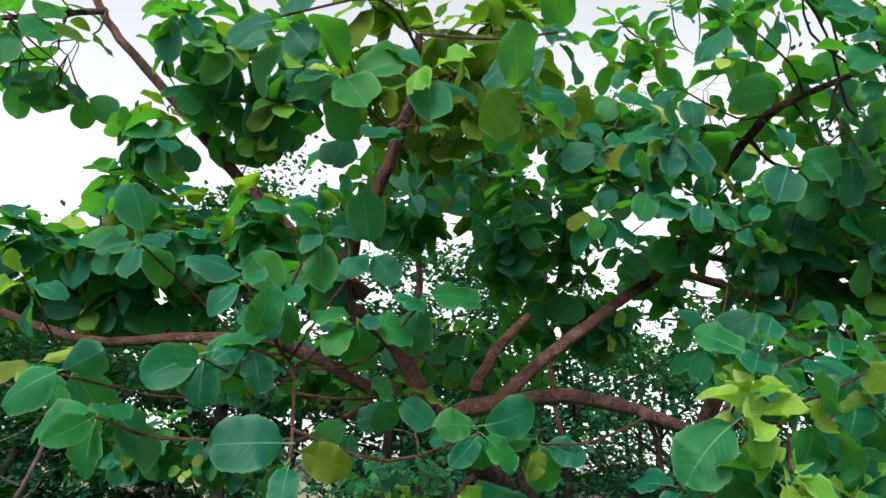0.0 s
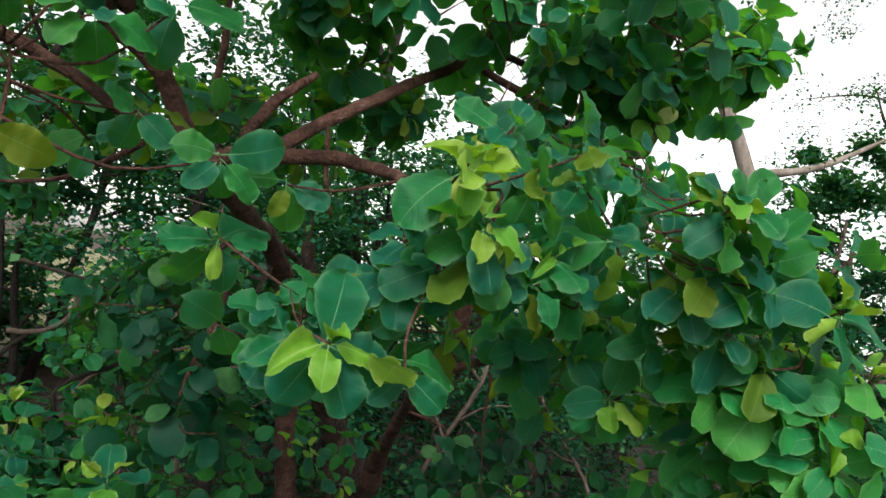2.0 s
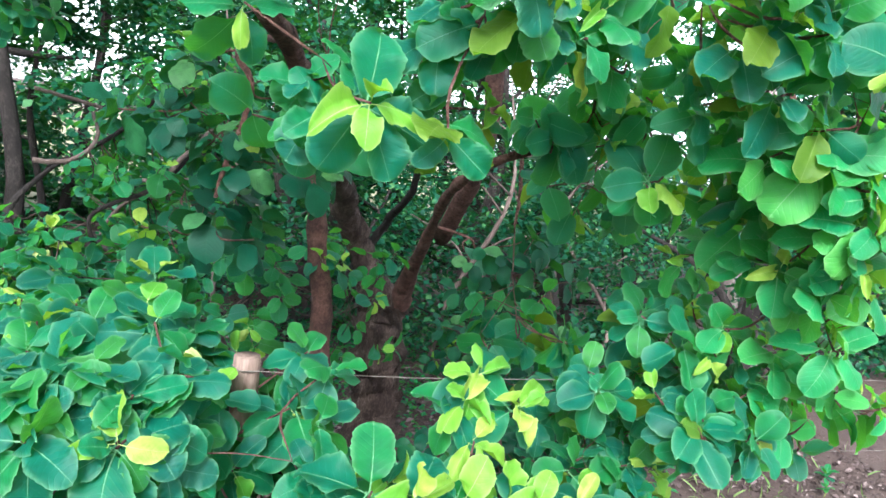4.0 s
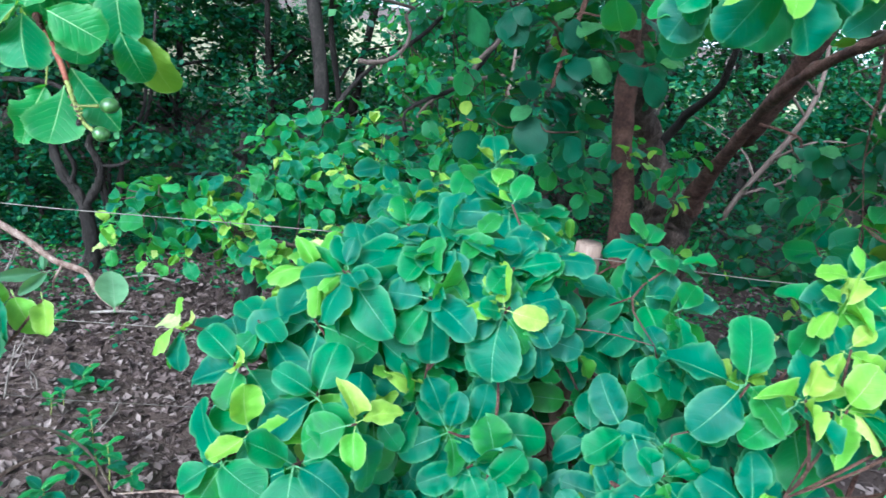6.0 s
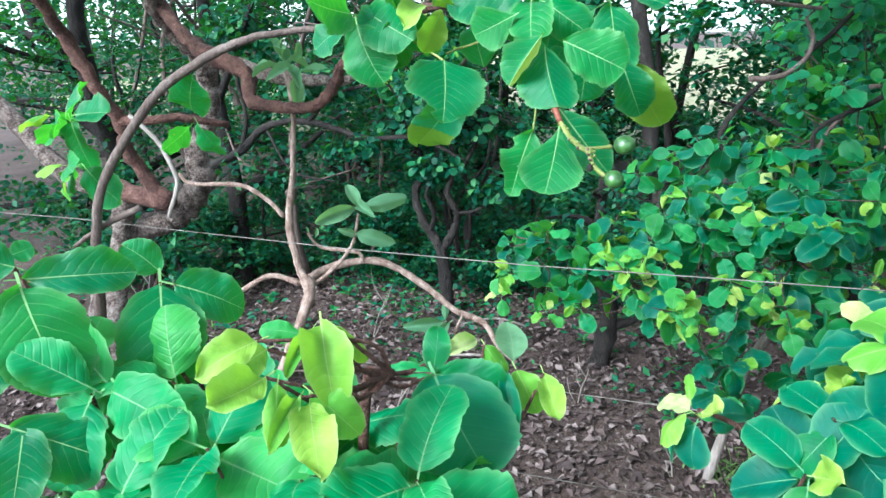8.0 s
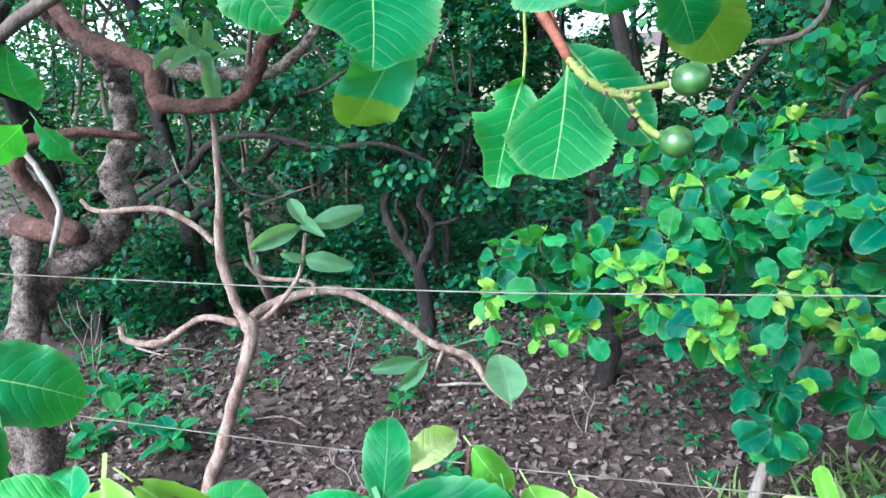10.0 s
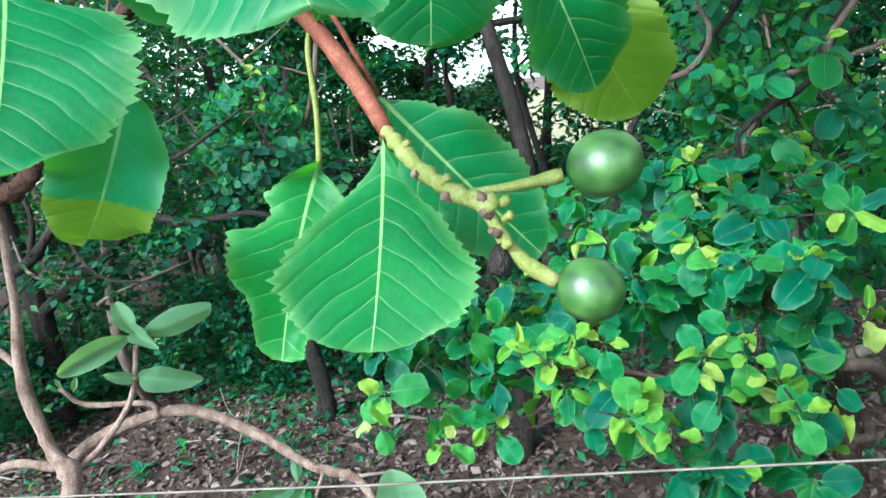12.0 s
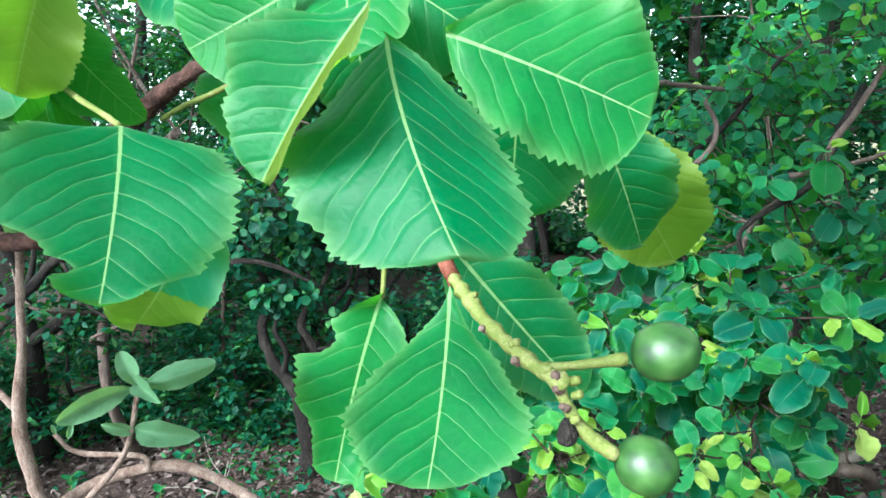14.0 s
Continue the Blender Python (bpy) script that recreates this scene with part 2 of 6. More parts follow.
def wire_material():
    m, t, p, _ = nodes("galvanised_wire")
    co = t.nodes.new("ShaderNodeTexCoord")
    n = node(t, "ShaderNodeTexNoise", Scale=25.0, Detail=4.0)
    t.links.new(co.outputs["Object"], n.inputs["Vector"])
    t.links.new(ramp(t, n.outputs[0], [(0.3, (0.07, 0.05, 0.04)), (0.7, (0.17, 0.155, 0.14))]), p.inputs["Base Color"])
    p.inputs["Metallic"].default_value, p.inputs["Roughness"].default_value = 0.25, 0.7
    return m


FRUIT, WIRE = fruit_material(), wire_material()


# ---- mesh helpers ----
def part(name, bm, material, parent, label=""):
    me = bpy.data.meshes.new(name)
    bm.to_mesh(me)
    bm.free()
    for f in me.polygons:
        f.use_smooth = True
    me.materials.append(material)
    ob = new(name, me)
    ob.parent = parent
    return tagged(ob, label)


def thing(name, at, label, category, group=""):
    ob = new(name)
    ob.empty_display_size = 0.1
    ob.location = at
    return tagged(ob, label, category, group)


def spline(pts, steps=5):
    """A smooth line through points (x, y, z, radius)."""
    p = [np.array(q, float) for q in pts]
    p = [2 * p[0] - p[1], *p, 2 * p[-1] - p[-2]]
    out = []
    for i in range(1, len(p) - 2):
        a, b, c, d = p[i - 1:i + 3]
        for k in range(steps):
            s = k / steps
            out.append(0.5 * (2 * b + (c - a) * s + (2 * a - 5 * b + 4 * c - d) * s * s + (3 * b - a - 3 * c + d) * s ** 3))
    out.append(p[-2])
    return out


def tube(bm, line, sides=8, rough=0.06, seed=0, cap=True):
    """A branch along a line of (x, y, z, radius), with an uneven girth and closed ends."""
    rnd = random.Random(seed)
    n = len(line)
    prev, rings = None, []
    for i, q in enumerate(line):
        d = Vector(line[min(i + 1, n - 1)][:3]) - Vector(line[max(i - 1, 0)][:3])
        d = d.normalized() if d.length > 1e-9 else Vector((0, 0, 1))
        if prev is None:
            side = d.orthogonal().normalized()
        else:
            side = (prev - d * prev.dot(d)).normalized()
        prev = side
        other = d.cross(side)
        c, r = Vector(q[:3]), max(q[3], 0.0008)
        swell = 1 + rnd.uniform(-rough, rough)
        ring = []
        for k in range(sides):
            a = 2 * math.pi * k / sides
            rr = r * swell * (1 + rnd.uniform(-rough, rough))
            ring.append(bm.verts.new(c + (side * math.cos(a) + other * math.sin(a)) * rr))
        rings.append(ring)
    for a, b in zip(rings, rings[1:]):
        for k in range(sides):
            bm.faces.new((a[k], a[(k + 1) % sides], b[(k + 1) % sides], b[k]))
    if cap:
        bm.faces.new(rings[0][::-1])
        bm.faces.new(rings[-1])


# ---- leaves ----
def leaf_arrays(rows, half, width=0.42, peak=1.15, cup=0.25, curl=0.2, wave=0.03, teeth=0.0, fold=0.0, bite=(), seed=0, stalk=0.0, hem=0.0, fold_side=1, ragged=0.0, blunt=0.0, notch=0.0):
    """Vertices, uv and quads of a leaf 1 long along y: obovate, folded along its midrib, with a drooping tip and a toothed edge.
    bite: (side, from, to, depth) gaps eaten out of the edge; hem: how far the rim turns down; blunt: how round both ends are; notch: a dent in the tip; the second uv pair runs to the rim."""
    rnd = random.Random(seed)
    ph, ph2 = rnd.uniform(0, 6), rnd.uniform(0, 6)
    skew = rnd.uniform(-0.12, 0.12)
    verts, uvs, quads = [], [], []
    across = 2 * half + 1
    for i in range(rows + 1):
        v = 0.4 * i / rows + 0.3 * (1 - math.cos(math.pi * i / rows))
        w0 = width * max(math.sin(math.pi * min(max(v, 0.004), 0.996) ** peak), 0.0) ** (0.92 - 0.45 * v)
        if blunt:
            w0 = width * max(1 - abs(2 * v ** peak - 1) ** (1.9 + blunt), 0.0) ** (0.66 - 0.16 * v)
        for j in range(-half, half + 1):
            u = j / half
            w = w0
            if abs(j) == half and 0 < i < rows:
                w *= 1 + teeth * (1 if i % 2 else -1) * rnd.uniform(0.3, 1.7)
            if ragged:
                q = 0 if u < 0 else 2.3
                w *= 1 + ragged * (math.sin(15 * v + 3 * ph + q) + math.sin(27 * v + 2 * ph2 + 1.7 * q) + 0.7 * math.sin(51 * v + ph + q)) * abs(u) ** 2
            for s, a, b, deep in bite:
                if s * u > 0 and a < v < b:
                    w *= 1 - deep * math.sin(math.pi * (v - a) / (b - a)) ** 0.5
            x = u * w
            y = v
            z = cup * abs(x) ** 1.12 - curl * v * v + wave * math.sin(9 * v + ph + (2 if u > 0 else 0)) * abs(u) ** 2
            z += 0.4 * wave * math.sin(23 * v + ph2) * abs(u) ** 3 - hem * abs(u) ** 4 * w
            if fold and fold_side * u > 0:
                z += math.sin(fold) * abs(x)
                x *= math.cos(fold)
            y -= notch * max(0.0, 1 - 1.6 * abs(u)) * v ** 7
            verts.append((x + skew * v * v, y - 0.12 * curl * v * v, z))
            uvs.append((0.5 + u * w, v, abs(u), max(abs(2 * v - 1), 0)))
    for i in range(rows):
        for j in range(across - 1):
            a = i * across + j
            quads.append((a, a + 1, a + across + 1, a + across))
    if stalk:
        n = len(verts)
        for y, z in ((-stalk, 0.05 * stalk), (0.03, 0.004)):
            for x in (-0.013, 0.013):
                verts.append((x, y, z))
                uvs.append((0.5, 0.02, 0.0, 0.0))
        quads.append((n, n + 1, n + 3, n + 2))
    return np.array(verts), np.array(uvs), np.array(quads)


def leaf_mesh(name, arrays, material):
    return join_leaves(name, [arrays], [(0, np.eye(4))], material)


def join_leaves(name, templates, placed, material):
    """One mesh out of many leaves; placed: (template, 4 x 4 matrix)."""
    V, U, Q, n = [], [], [], 0
    for k, (v, u, q) in enumerate(templates):
        mats = np.array([m for kk, m in placed if kk == k])
        if not len(mats):
            continue
        w = np.einsum("nij,vj->nvi", mats[:, :3, :3], v) + mats[:, None, :3, 3]
        V.append(w.reshape(-1, 3))
        U.append(np.tile(u[q.ravel()], (len(mats), 1)))
        Q.append((q[None] + (n + np.arange(len(mats)) * len(v))[:, None, None]).reshape(-1, 4))
        n += len(mats) * len(v)
    V, U, Q = np.concatenate(V), np.concatenate(U), np.concatenate(Q)
    me = bpy.data.meshes.new(name)
    me.vertices.add(len(V))
    me.vertices.foreach_set("co", V.ravel())
    me.loops.add(len(Q) * 4)
    me.loops.foreach_set("vertex_index", Q.ravel().astype(np.int32))
    me.polygons.add(len(Q))
    me.polygons.foreach_set("loop_start", (np.arange(len(Q)) * 4).astype(np.int32))
    me.polygons.foreach_set("use_smooth", np.ones(len(Q), dtype=bool))
    me.uv_layers.new(name="UVMap").data.foreach_set("uv", np.ascontiguousarray(U[:, :2]).ravel())
    me.uv_layers.new(name="Rim").data.foreach_set("uv", np.ascontiguousarray(U[:, 2:]).ravel())
    me.materials.append(material)
    me.update()
    me.validate()
    return me


ROUND = ((0.41, 1.1, 0.3, 0.15, 0.15, 0.03), (0.37, 1.0, 0.5, 0.3, 0.25, 0.0), (0.43, 1.2, 0.2, 0.35, 0.15, 0.05), (0.37, 1.15, 0.7, 0.12, 0.2, 0.0), (0.40, 1.05, -0.25, 0.28, 0.15, 0.02), (0.39, 1.2, 0.4, 0.5, 0.3, 0.04))
FINE = [leaf_arrays(10, 2, w, p, c, k, 0.06, 0.0, seed=s, stalk=0.16, hem=h, ragged=0.004, blunt=0.3, notch=n) for s, (w, p, c, k, h, n) in enumerate(ROUND)]
NEAR = [leaf_arrays(26, 2, w, p, c, k, 0.07, 0.02, seed=s, stalk=0.16, hem=h, ragged=0.005, blunt=0.3, notch=n) for s, (w, p, c, k, h, n) in enumerate(ROUND)]
COARSE = [leaf_arrays(7, 1, w, p, c, k, 0.04, 0.0, seed=s, stalk=0.16, blunt=0.4) for s, (w, p, c, k) in enumerate(
    ((0.42, 1.1, 0.3, 0.15), (0.38, 1.0, 0.55, 0.35), (0.45, 1.2, 0.15, 0.4)))]
TENDER = [leaf_arrays(16, 2, w, p, c, k, 0.09, 0.02, seed=s + 40, stalk=0.2, hem=h, ragged=0.008, blunt=0.35, fold=f) for s, (w, p, c, k, h, f) in enumerate(
    ((0.39, 1.15, 0.7, 0.35, 0.15, 0.0), (0.31, 1.1, 1.3, 0.6, 0.1, 0.25), (0.42, 1.2, 0.5, 0.5, 0.25, 0.0), (0.30, 1.1, -0.9, 0.7, 0.2, 0.3), (0.37, 1.15, 0.9, -0.2, 0.1, 0.0), (0.25, 1.1, 1.8, 0.5, 0.2, 0.4)))]


def lens(width, fold, bend):
    """A small leaf of two faces, folded along its midrib."""
    v = [(0, 0, 0), (width, 0.52, fold), (bend, 1, -0.12), (-width, 0.48, fold), (0, 0.5, 0)]
    uv = [(0.5, 0, 0, 1), (0.5 + width, 0.5, 1, 0), (0.5, 1, 0, 1), (0.5 - width, 0.5, 1, 0), (0.5, 0.5, 0, 0)]
    return np.array(v, float), np.array(uv, float), np.array([(0, 1, 2, 4), (0, 4, 2, 3)])


LENS = [lens(0.25, 0.07, 0.05), lens(0.31, 0.03, -0.06), lens(0.22, 0.1, 0.02)]
BLADE = [leaf_arrays(4, 1, w, 0.8, 0.5, k, 0.02, 0.0, seed=s) for s, (w, k) in enumerate(((0.05, 0.6), (0.07, 0.3), (0.06, 1.0)))]
KINDS = {"mature": MATURE, "young": YOUNG, "fruiting": FRUITING, "downy": DOWNY, "olive": OLIVE, "fresh": FRESH, "woodland": WOODLAND}
SHAPES = {k: TENDER if k == "young" else FINE for k in KINDS}
FINE_MESH = {(k, i): leaf_mesh(k + "_leaf", a, m) for k, m in KINDS.items() for i, a in enumerate(TENDER if k == "young" else NEAR)}
DOWNY_SHAPE = [leaf_arrays(18, 3, w, p, c, k, 0.05, 0.012, seed=70 + i, stalk=0.1, hem=-0.1, ragged=0.01) for i, (w, p, c, k) in enumerate(((0.22, 1.0, 1.3, 0.35), (0.25, 1.05, 0.9, 0.5), (0.20, 0.95, 1.5, 0.25), (0.23, 1.0, -0.8, 0.5), (0.24, 1.0, 1.2, 0.6), (0.21, 1.05, 1.0, -0.3)))]
FINE_MESH.update({("downy", i): leaf_mesh("downy_leaf", a, DOWNY) for i, a in enumerate(DOWNY_SHAPE)})
NARROW_FINE = [leaf_arrays(10, 2, 0.25, 0.95, 0.3, 0.25, 0.03, 0.0, seed=3), leaf_arrays(10, 2, 0.3, 1.0, 0.2, 0.1, 0.03, 0.0, seed=4)]


def leaf_pose(at, along, normal, size, narrow=1.0):
    y = Vector(along).normalized()
    z = Vector(normal)
    z = z - y * z.dot(y)
    z = z.normalized() if z.length > 1e-6 else y.orthogonal().normalized()
    x = y.cross(z)
    m = np.eye(4)
    for i, (c, s) in enumerate(((x, size * narrow), (y, size), (z, size))):
        m[:3, i] = np.array(c) * s
    m[:3, 3] = at
    return m


class Plant:
    """A tree, shrub or sapling: an Empty with branches, twigs and leaves under it."""

    def __init__(self, name, at, label, category, seed, bark=RED_BARK, group="", other=("olive", 0.0)):
        self.root = thing(name, at, label, category, group)
        self.at, self.bark, self.rnd = Vector(at), bark, random.Random(seed)
        self.leaves, self.joints, self.twigs, self.seed, self.other = [], [], [], seed, other

    def limb(self, pts, name="branch", bark=None, steps=5, sides=9, rough=0.06, knots=0):
        line = spline(pts, steps)
        for q in line:
            q[:3] += np.array([self.rnd.gauss(0, 1) for _ in range(3)]) * q[3] * (0.05 if knots else 0.12)
            if self.rnd.random() < knots:
                q[3] *= self.rnd.uniform(1.06, 1.25)
        self.joints += [(Vector(q[:3]), q[3]) for q in line]
        bm = bmesh.new()
        tube(bm, [(*(Vector(q[:3]) - self.at), q[3]) for q in line], sides, rough, self.seed + len(self.joints))
        return part(name, bm, bark or self.bark, self.root)

    def nearest(self, p):
        return min(self.joints, key=lambda q: (q[0] - p).length)

    def twig(self, tip, r=0.0028, reach=0.5, sag=0.2):
        """A thin bent twig to tip from the nearest branch."""
        tip = Vector(tip)
        j = self.nearest(tip)
        d = tip - j[0]
        if d.length < reach:
            mid = j[0] + d * 0.5 + Vector([self.rnd.gauss(0, 0.1) * d.length for _ in range(3)]) + Vector((0, 0, -sag * d.length * 0.5))
            self.twigs.append([(*j[0], min(r * 1.7, j[1])), (*mid, r * 1.3), (*tip, r)])

    def bough(self, centre, radii):
        """A side branch from the nearest limb into a clump, with a few forks."""
        rnd, c = self.rnd, Vector(centre)
        j = self.nearest(c)
        d = c - j[0]
        if d.length < 0.12 or d.length > 1.6:
            return
        r = min(j[1] * 0.6, 0.004 + 0.008 * d.length)
        k1 = j[0] + d * 0.35 + Vector([rnd.gauss(0, 0.09) * d.length for _ in range(3)])
        k2 = j[0] + d * 0.7 + Vector([rnd.gauss(0, 0.09) * d.length for _ in range(3)])
        self.limb([(*j[0], r), (*k1, r * 0.85), (*k2, r * 0.7), (*c, r * 0.5)], steps=4, sides=7)
        for _ in range(3):
            e = c + Vector([rnd.uniform(-0.7, 0.7) * a for a in radii])
            s = k2.lerp(c, rnd.random())
            m = s.lerp(e, 0.5) + Vector([rnd.gauss(0, 0.03) for _ in range(3)])
            self.limb([(*s, r * 0.5), (*m, r * 0.4), (*e, r * 0.3)], steps=3, sides=6)

    def leaf(self, at, along, normal, size, kind="mature", narrow=1.0):
        self.leaves.append((np.array(at), leaf_pose(at, along, normal, size, narrow), kind))

    def sprig(self, at, axis=(0, 0, 1), n=7, size=0.12, kind="mature", young=0, droop=0.35, spread=(35, 105), twig=True, face=None):
        """A whorl of leaves round the end of a twig: small ones at the tip, large ones behind."""
        at, ax = Vector(at), Vector(axis).normalized()
        rnd = self.rnd
        if twig:
            self.twig(at)
        s1 = ax.orthogonal().normalized()
        s2 = ax.cross(s1)
        a0 = rnd.uniform(0, 6.28)
        for i in range(n):
            f = (i + 0.5) / n
            a = a0 + i * 2.4 + rnd.gauss(0, 0.2)
            e = math.radians(spread[0] + (spread[1] - spread[0]) * f + rnd.gauss(0, 10))
            rad = s1 * math.cos(a) + s2 * math.sin(a)
            d = ax * math.cos(e) + rad * math.sin(e)
            d.z -= droop * (0.4 + f) * rnd.uniform(0.5, 1.4)
            d.normalize()
            k = "young" if i < young else kind
            if k == "mature" and rnd.random() < self.other[1]:
                k = self.other[0]
            sz = size * (0.62 + 0.45 * f ** 0.7) * rnd.uniform(0.82, 1.15) * (0.8 if i < young else 1)
            nrm = ax * 0.8 + Vector((0, 0, 0.6)) + Vector([rnd.gauss(0, 0.25) for _ in range(3)])
            if face is not None:
                nrm = Vector(face) + Vector([rnd.gauss(0, 0.46) for _ in range(3)])
            base = at - ax * (0.05 * f) + d * 0.018
            self.leaf(base, d, nrm, sz, k, rnd.uniform(0.85, 1.1))

    def clump(self, centre, radii, count, size=0.12, n=6, kind="mature", young=0.15, shell=0.55, droop=0.35, lift=0.4, front=(0, 0, 0), spread=(35, 105)):
        """Sprigs strewn in the outer part of a rounded volume."""
        rnd = self.rnd
        c, r = Vector(centre), Vector(radii)
        self.bough(centre, radii)
        for _ in range(count):
            while True:
                d = Vector([rnd.uniform(-1, 1) for _ in range(3)])
                if shell < d.length < 1:
                    break
            p = c + Vector([a * b for a, b in zip(d, r)])
            ax = d.normalized() + Vector((0, 0, lift)) + Vector(front) + Vector([rnd.gauss(0, 0.25) for _ in range(3)])
            face = Vector(front) * 1.1 + d.normalized() * 0.4 + Vector((0, 0, 0.45)) if Vector(front).length > 0.3 else None
            self.sprig(p, ax, rnd.randint(n - 1, n + 2), size * rnd.uniform(0.85, 1.15), kind, rnd.choice((2, 3)) if rnd.random() < young else 0, droop, spread, face=face)

    def finish(self, near=(0, 0, 1.5), single=280, coarse_from=3.2):
        """Leaves nearest to a place become parts of their own, the rest one mesh of each kind."""
        if self.twigs:
            bm = bmesh.new()
            for i, pts in enumerate(self.twigs):
                tube(bm, [(*(Vector(q[:3]) - self.at), q[3]) for q in spline(pts, 3)], 5, 0.05, i, False)
            tagged(part("fine_twig", bm, self.bark, self.root), kind="stuff")
        near = np.array(near)
        self.leaves.sort(key=lambda q: float(np.linalg.norm(q[0] - near)))
        off = Matrix.Translation(-self.at)
        for i, (at, m, kind) in enumerate(self.leaves[:single]):
            ob = new("leaf", FINE_MESH[kind, i % len(FINE)])
            ob.parent = self.root
            ob.matrix_local = off @ Matrix(m.tolist())
        rest = self.leaves[single:]
        for kind in KINDS:
            for name, templates, far in (("foliage", SHAPES[kind], False), ("far_foliage", COARSE, True)):
                placed = []
                for i, (at, m, k) in enumerate(rest):
                    if k == kind and (np.linalg.norm(at - near) > coarse_from) == far:
                        m = m.copy()
                        m[:3, 3] -= np.array(self.at)
                        placed.append((i % len(templates), m))
                if placed:
                    ob = new(name, join_leaves(name, templates, placed, KINDS[kind]))
                    ob.parent = self.root
                    tagged(ob, kind="stuff")
        return self.root


# ---- ground ----
def height(x, y):
    """The lie of the land: nearly level, with small humps."""
    return GROUND + 0.05 * noise.noise((x * 0.5, y * 0.5, 0.3)) + 0.018 * noise.noise((x * 2.3, y * 2.3, 4.0))


def build_ground():
    bm = bmesh.new()
    xs = sorted({*np.round(np.arange(-8.4, 8.41, 0.15), 3).tolist(), -400, -150, -60, -30, -16, -10, 10, 16, 30, 60, 150, 400})
    ys = sorted({*np.round(np.arange(-1.5, 10.51, 0.15), 3).tolist(), -400, -150, -60, -25, -10, -4, 12, 15, 22, 35, 70, 150, 400})
    rows = [[bm.verts.new((x, y, height(x, y))) for x in xs] for y in ys]
    for a, b in zip(rows, rows[1:]):
        for i in range(len(xs) - 1):
            bm.faces.new((a[i], a[i + 1], b[i + 1], b[i]))
    ob = part("ground", bm, SOIL, None)
    return tagged(ob, "brown woodland soil strewn with dry leaves", "ground", kind="structure")


def build_clearing():
    """Open, dry grass beyond the trees, in full light."""
    bm = bmesh.new()
    rnd = random.Random(4)
    n = 40
    ring = [bm.verts.new((-4 + 38 * math.cos(6.2832 * k / n) * rnd.uniform(0.9, 1.1), 49 + 35.5 * math.sin(6.2832 * k / n) * rnd.uniform(0.96, 1.02), GROUND + 0.08)) for k in range(n)]
    mid = bm.verts.new((-4, 49, GROUND + 0.1))
    for k in range(n):
        bm.faces.new((mid, ring[k], ring[(k + 1) % n]))
    ob = part("ground_clearing", bm, DRY_GRASS, None)
    tagged(ob, "open clearing of pale dry grass beyond the trees", "clearing", kind="structure")


build_ground()
build_clearing()


def build_litter():
    """Dry curled leaves all over the ground round the fence and under the trees."""
    rnd = random.Random(5)
    templates = [leaf_arrays(2, 1, w, p, c, k, 0.08, 0.0, seed=s, ragged=0.06) for s, (w, p, c, k) in enumerate(
        ((0.30, 1.0, 0.9, 0.3), (0.36, 1.1, 0.5, 0.5), (0.18, 0.9, 1.2, 0.2), (0.33, 1.1, -0.6, 0.4), (0.24, 1.0, 1.5, -0.3)))]
    placed = []
    for i in range(45000):
        if i < 30000:
            x, y = rnd.uniform(-5.2, 2.0), rnd.uniform(2.0, 7.2)
        elif i < 37000:
            x, y = rnd.uniform(1.8, 7.0), rnd.uniform(2.0, 7.2)
        else:
            x, y = rnd.uniform(-7.5, 7.5), rnd.uniform(-4.0, 9.5)
        size = rnd.choice((0.02, 0.028, 0.036, 0.046, 0.058, 0.08))
        a = rnd.uniform(0, 6.28)
        tilt = rnd.gauss(0, 0.3)
        m = leaf_pose((x, y, height(x, y) + rnd.uniform(0.005, 0.03)), (math.cos(a), math.sin(a), tilt), (rnd.gauss(0, 0.4), rnd.gauss(0, 0.4), 1), size)
        placed.append((rnd.randrange(5), m))
    ob = new("leaf_litter", join_leaves("leaf_litter", templates, placed, LITTER))
    tagged(ob, "carpet of dry curled brown and grey leaves", "leaf litter", kind="stuff")


build_litter()


def build_sticks():
    rnd = random.Random(8)
    for i in range(34):
        x, y = rnd.uniform(-5, 4.5), rnd.uniform(2.0, 6.5)
        a, l = rnd.uniform(0, 6.28), rnd.uniform(0.16, 0.7)
        r = rnd.uniform(0.004, 0.012)
        z = height(x, y) + 0.02
        bm = bmesh.new()
        pts = [(0, 0, 0, r), (l * 0.5 * math.cos(a), l * 0.5 * math.sin(a), rnd.uniform(0.01, 0.05), r * 0.9),
               (l * math.cos(a + 0.25), l * math.sin(a + 0.25), rnd.uniform(0, 0.04), r * 0.5)]
        tube(bm, spline(pts, 3), 6, 0.1, i)
        ob = part("stick", bm, GREY_WOOD if i % 3 else TAN_BARK, None)
        ob.location = (x, y, z)
        tagged(ob, "dry fallen stick lying on the leaf litter", "stick", "fallen sticks")


build_sticks()


def build_grass():
    rnd = random.Random(11)
    placed = []
    for cx, cy, r, n in ((0.13, 3.71, 0.32, 420), (-0.26, 3.57, 0.23, 90), (1.2, 3.4, 0.7, 200), (-4.2, 3.8, 0.6, 50), (4.4, 3.8, 1.3, 160), (5.6, 5.1, 1.7, 300)):
        for _ in range(n):
            x, y = cx + rnd.gauss(0, r * 0.5), cy + rnd.gauss(0, r * 0.45)
            a = rnd.uniform(0, 6.28)
            m = leaf_pose((x, y, height(x, y)), (math.cos(a) * 0.5, math.sin(a) * 0.5, rnd.uniform(0.4, 1.2)), (rnd.gauss(0, 1), rnd.gauss(0, 1), 0.6), rnd.uniform(0.06, 0.15))
            placed.append((rnd.randrange(3), m))
    ob = new("grass", join_leaves("grass", BLADE, placed, GRASS))
    tagged(ob, "sparse tufts of pale green grass", "grass", kind="stuff")


build_grass()


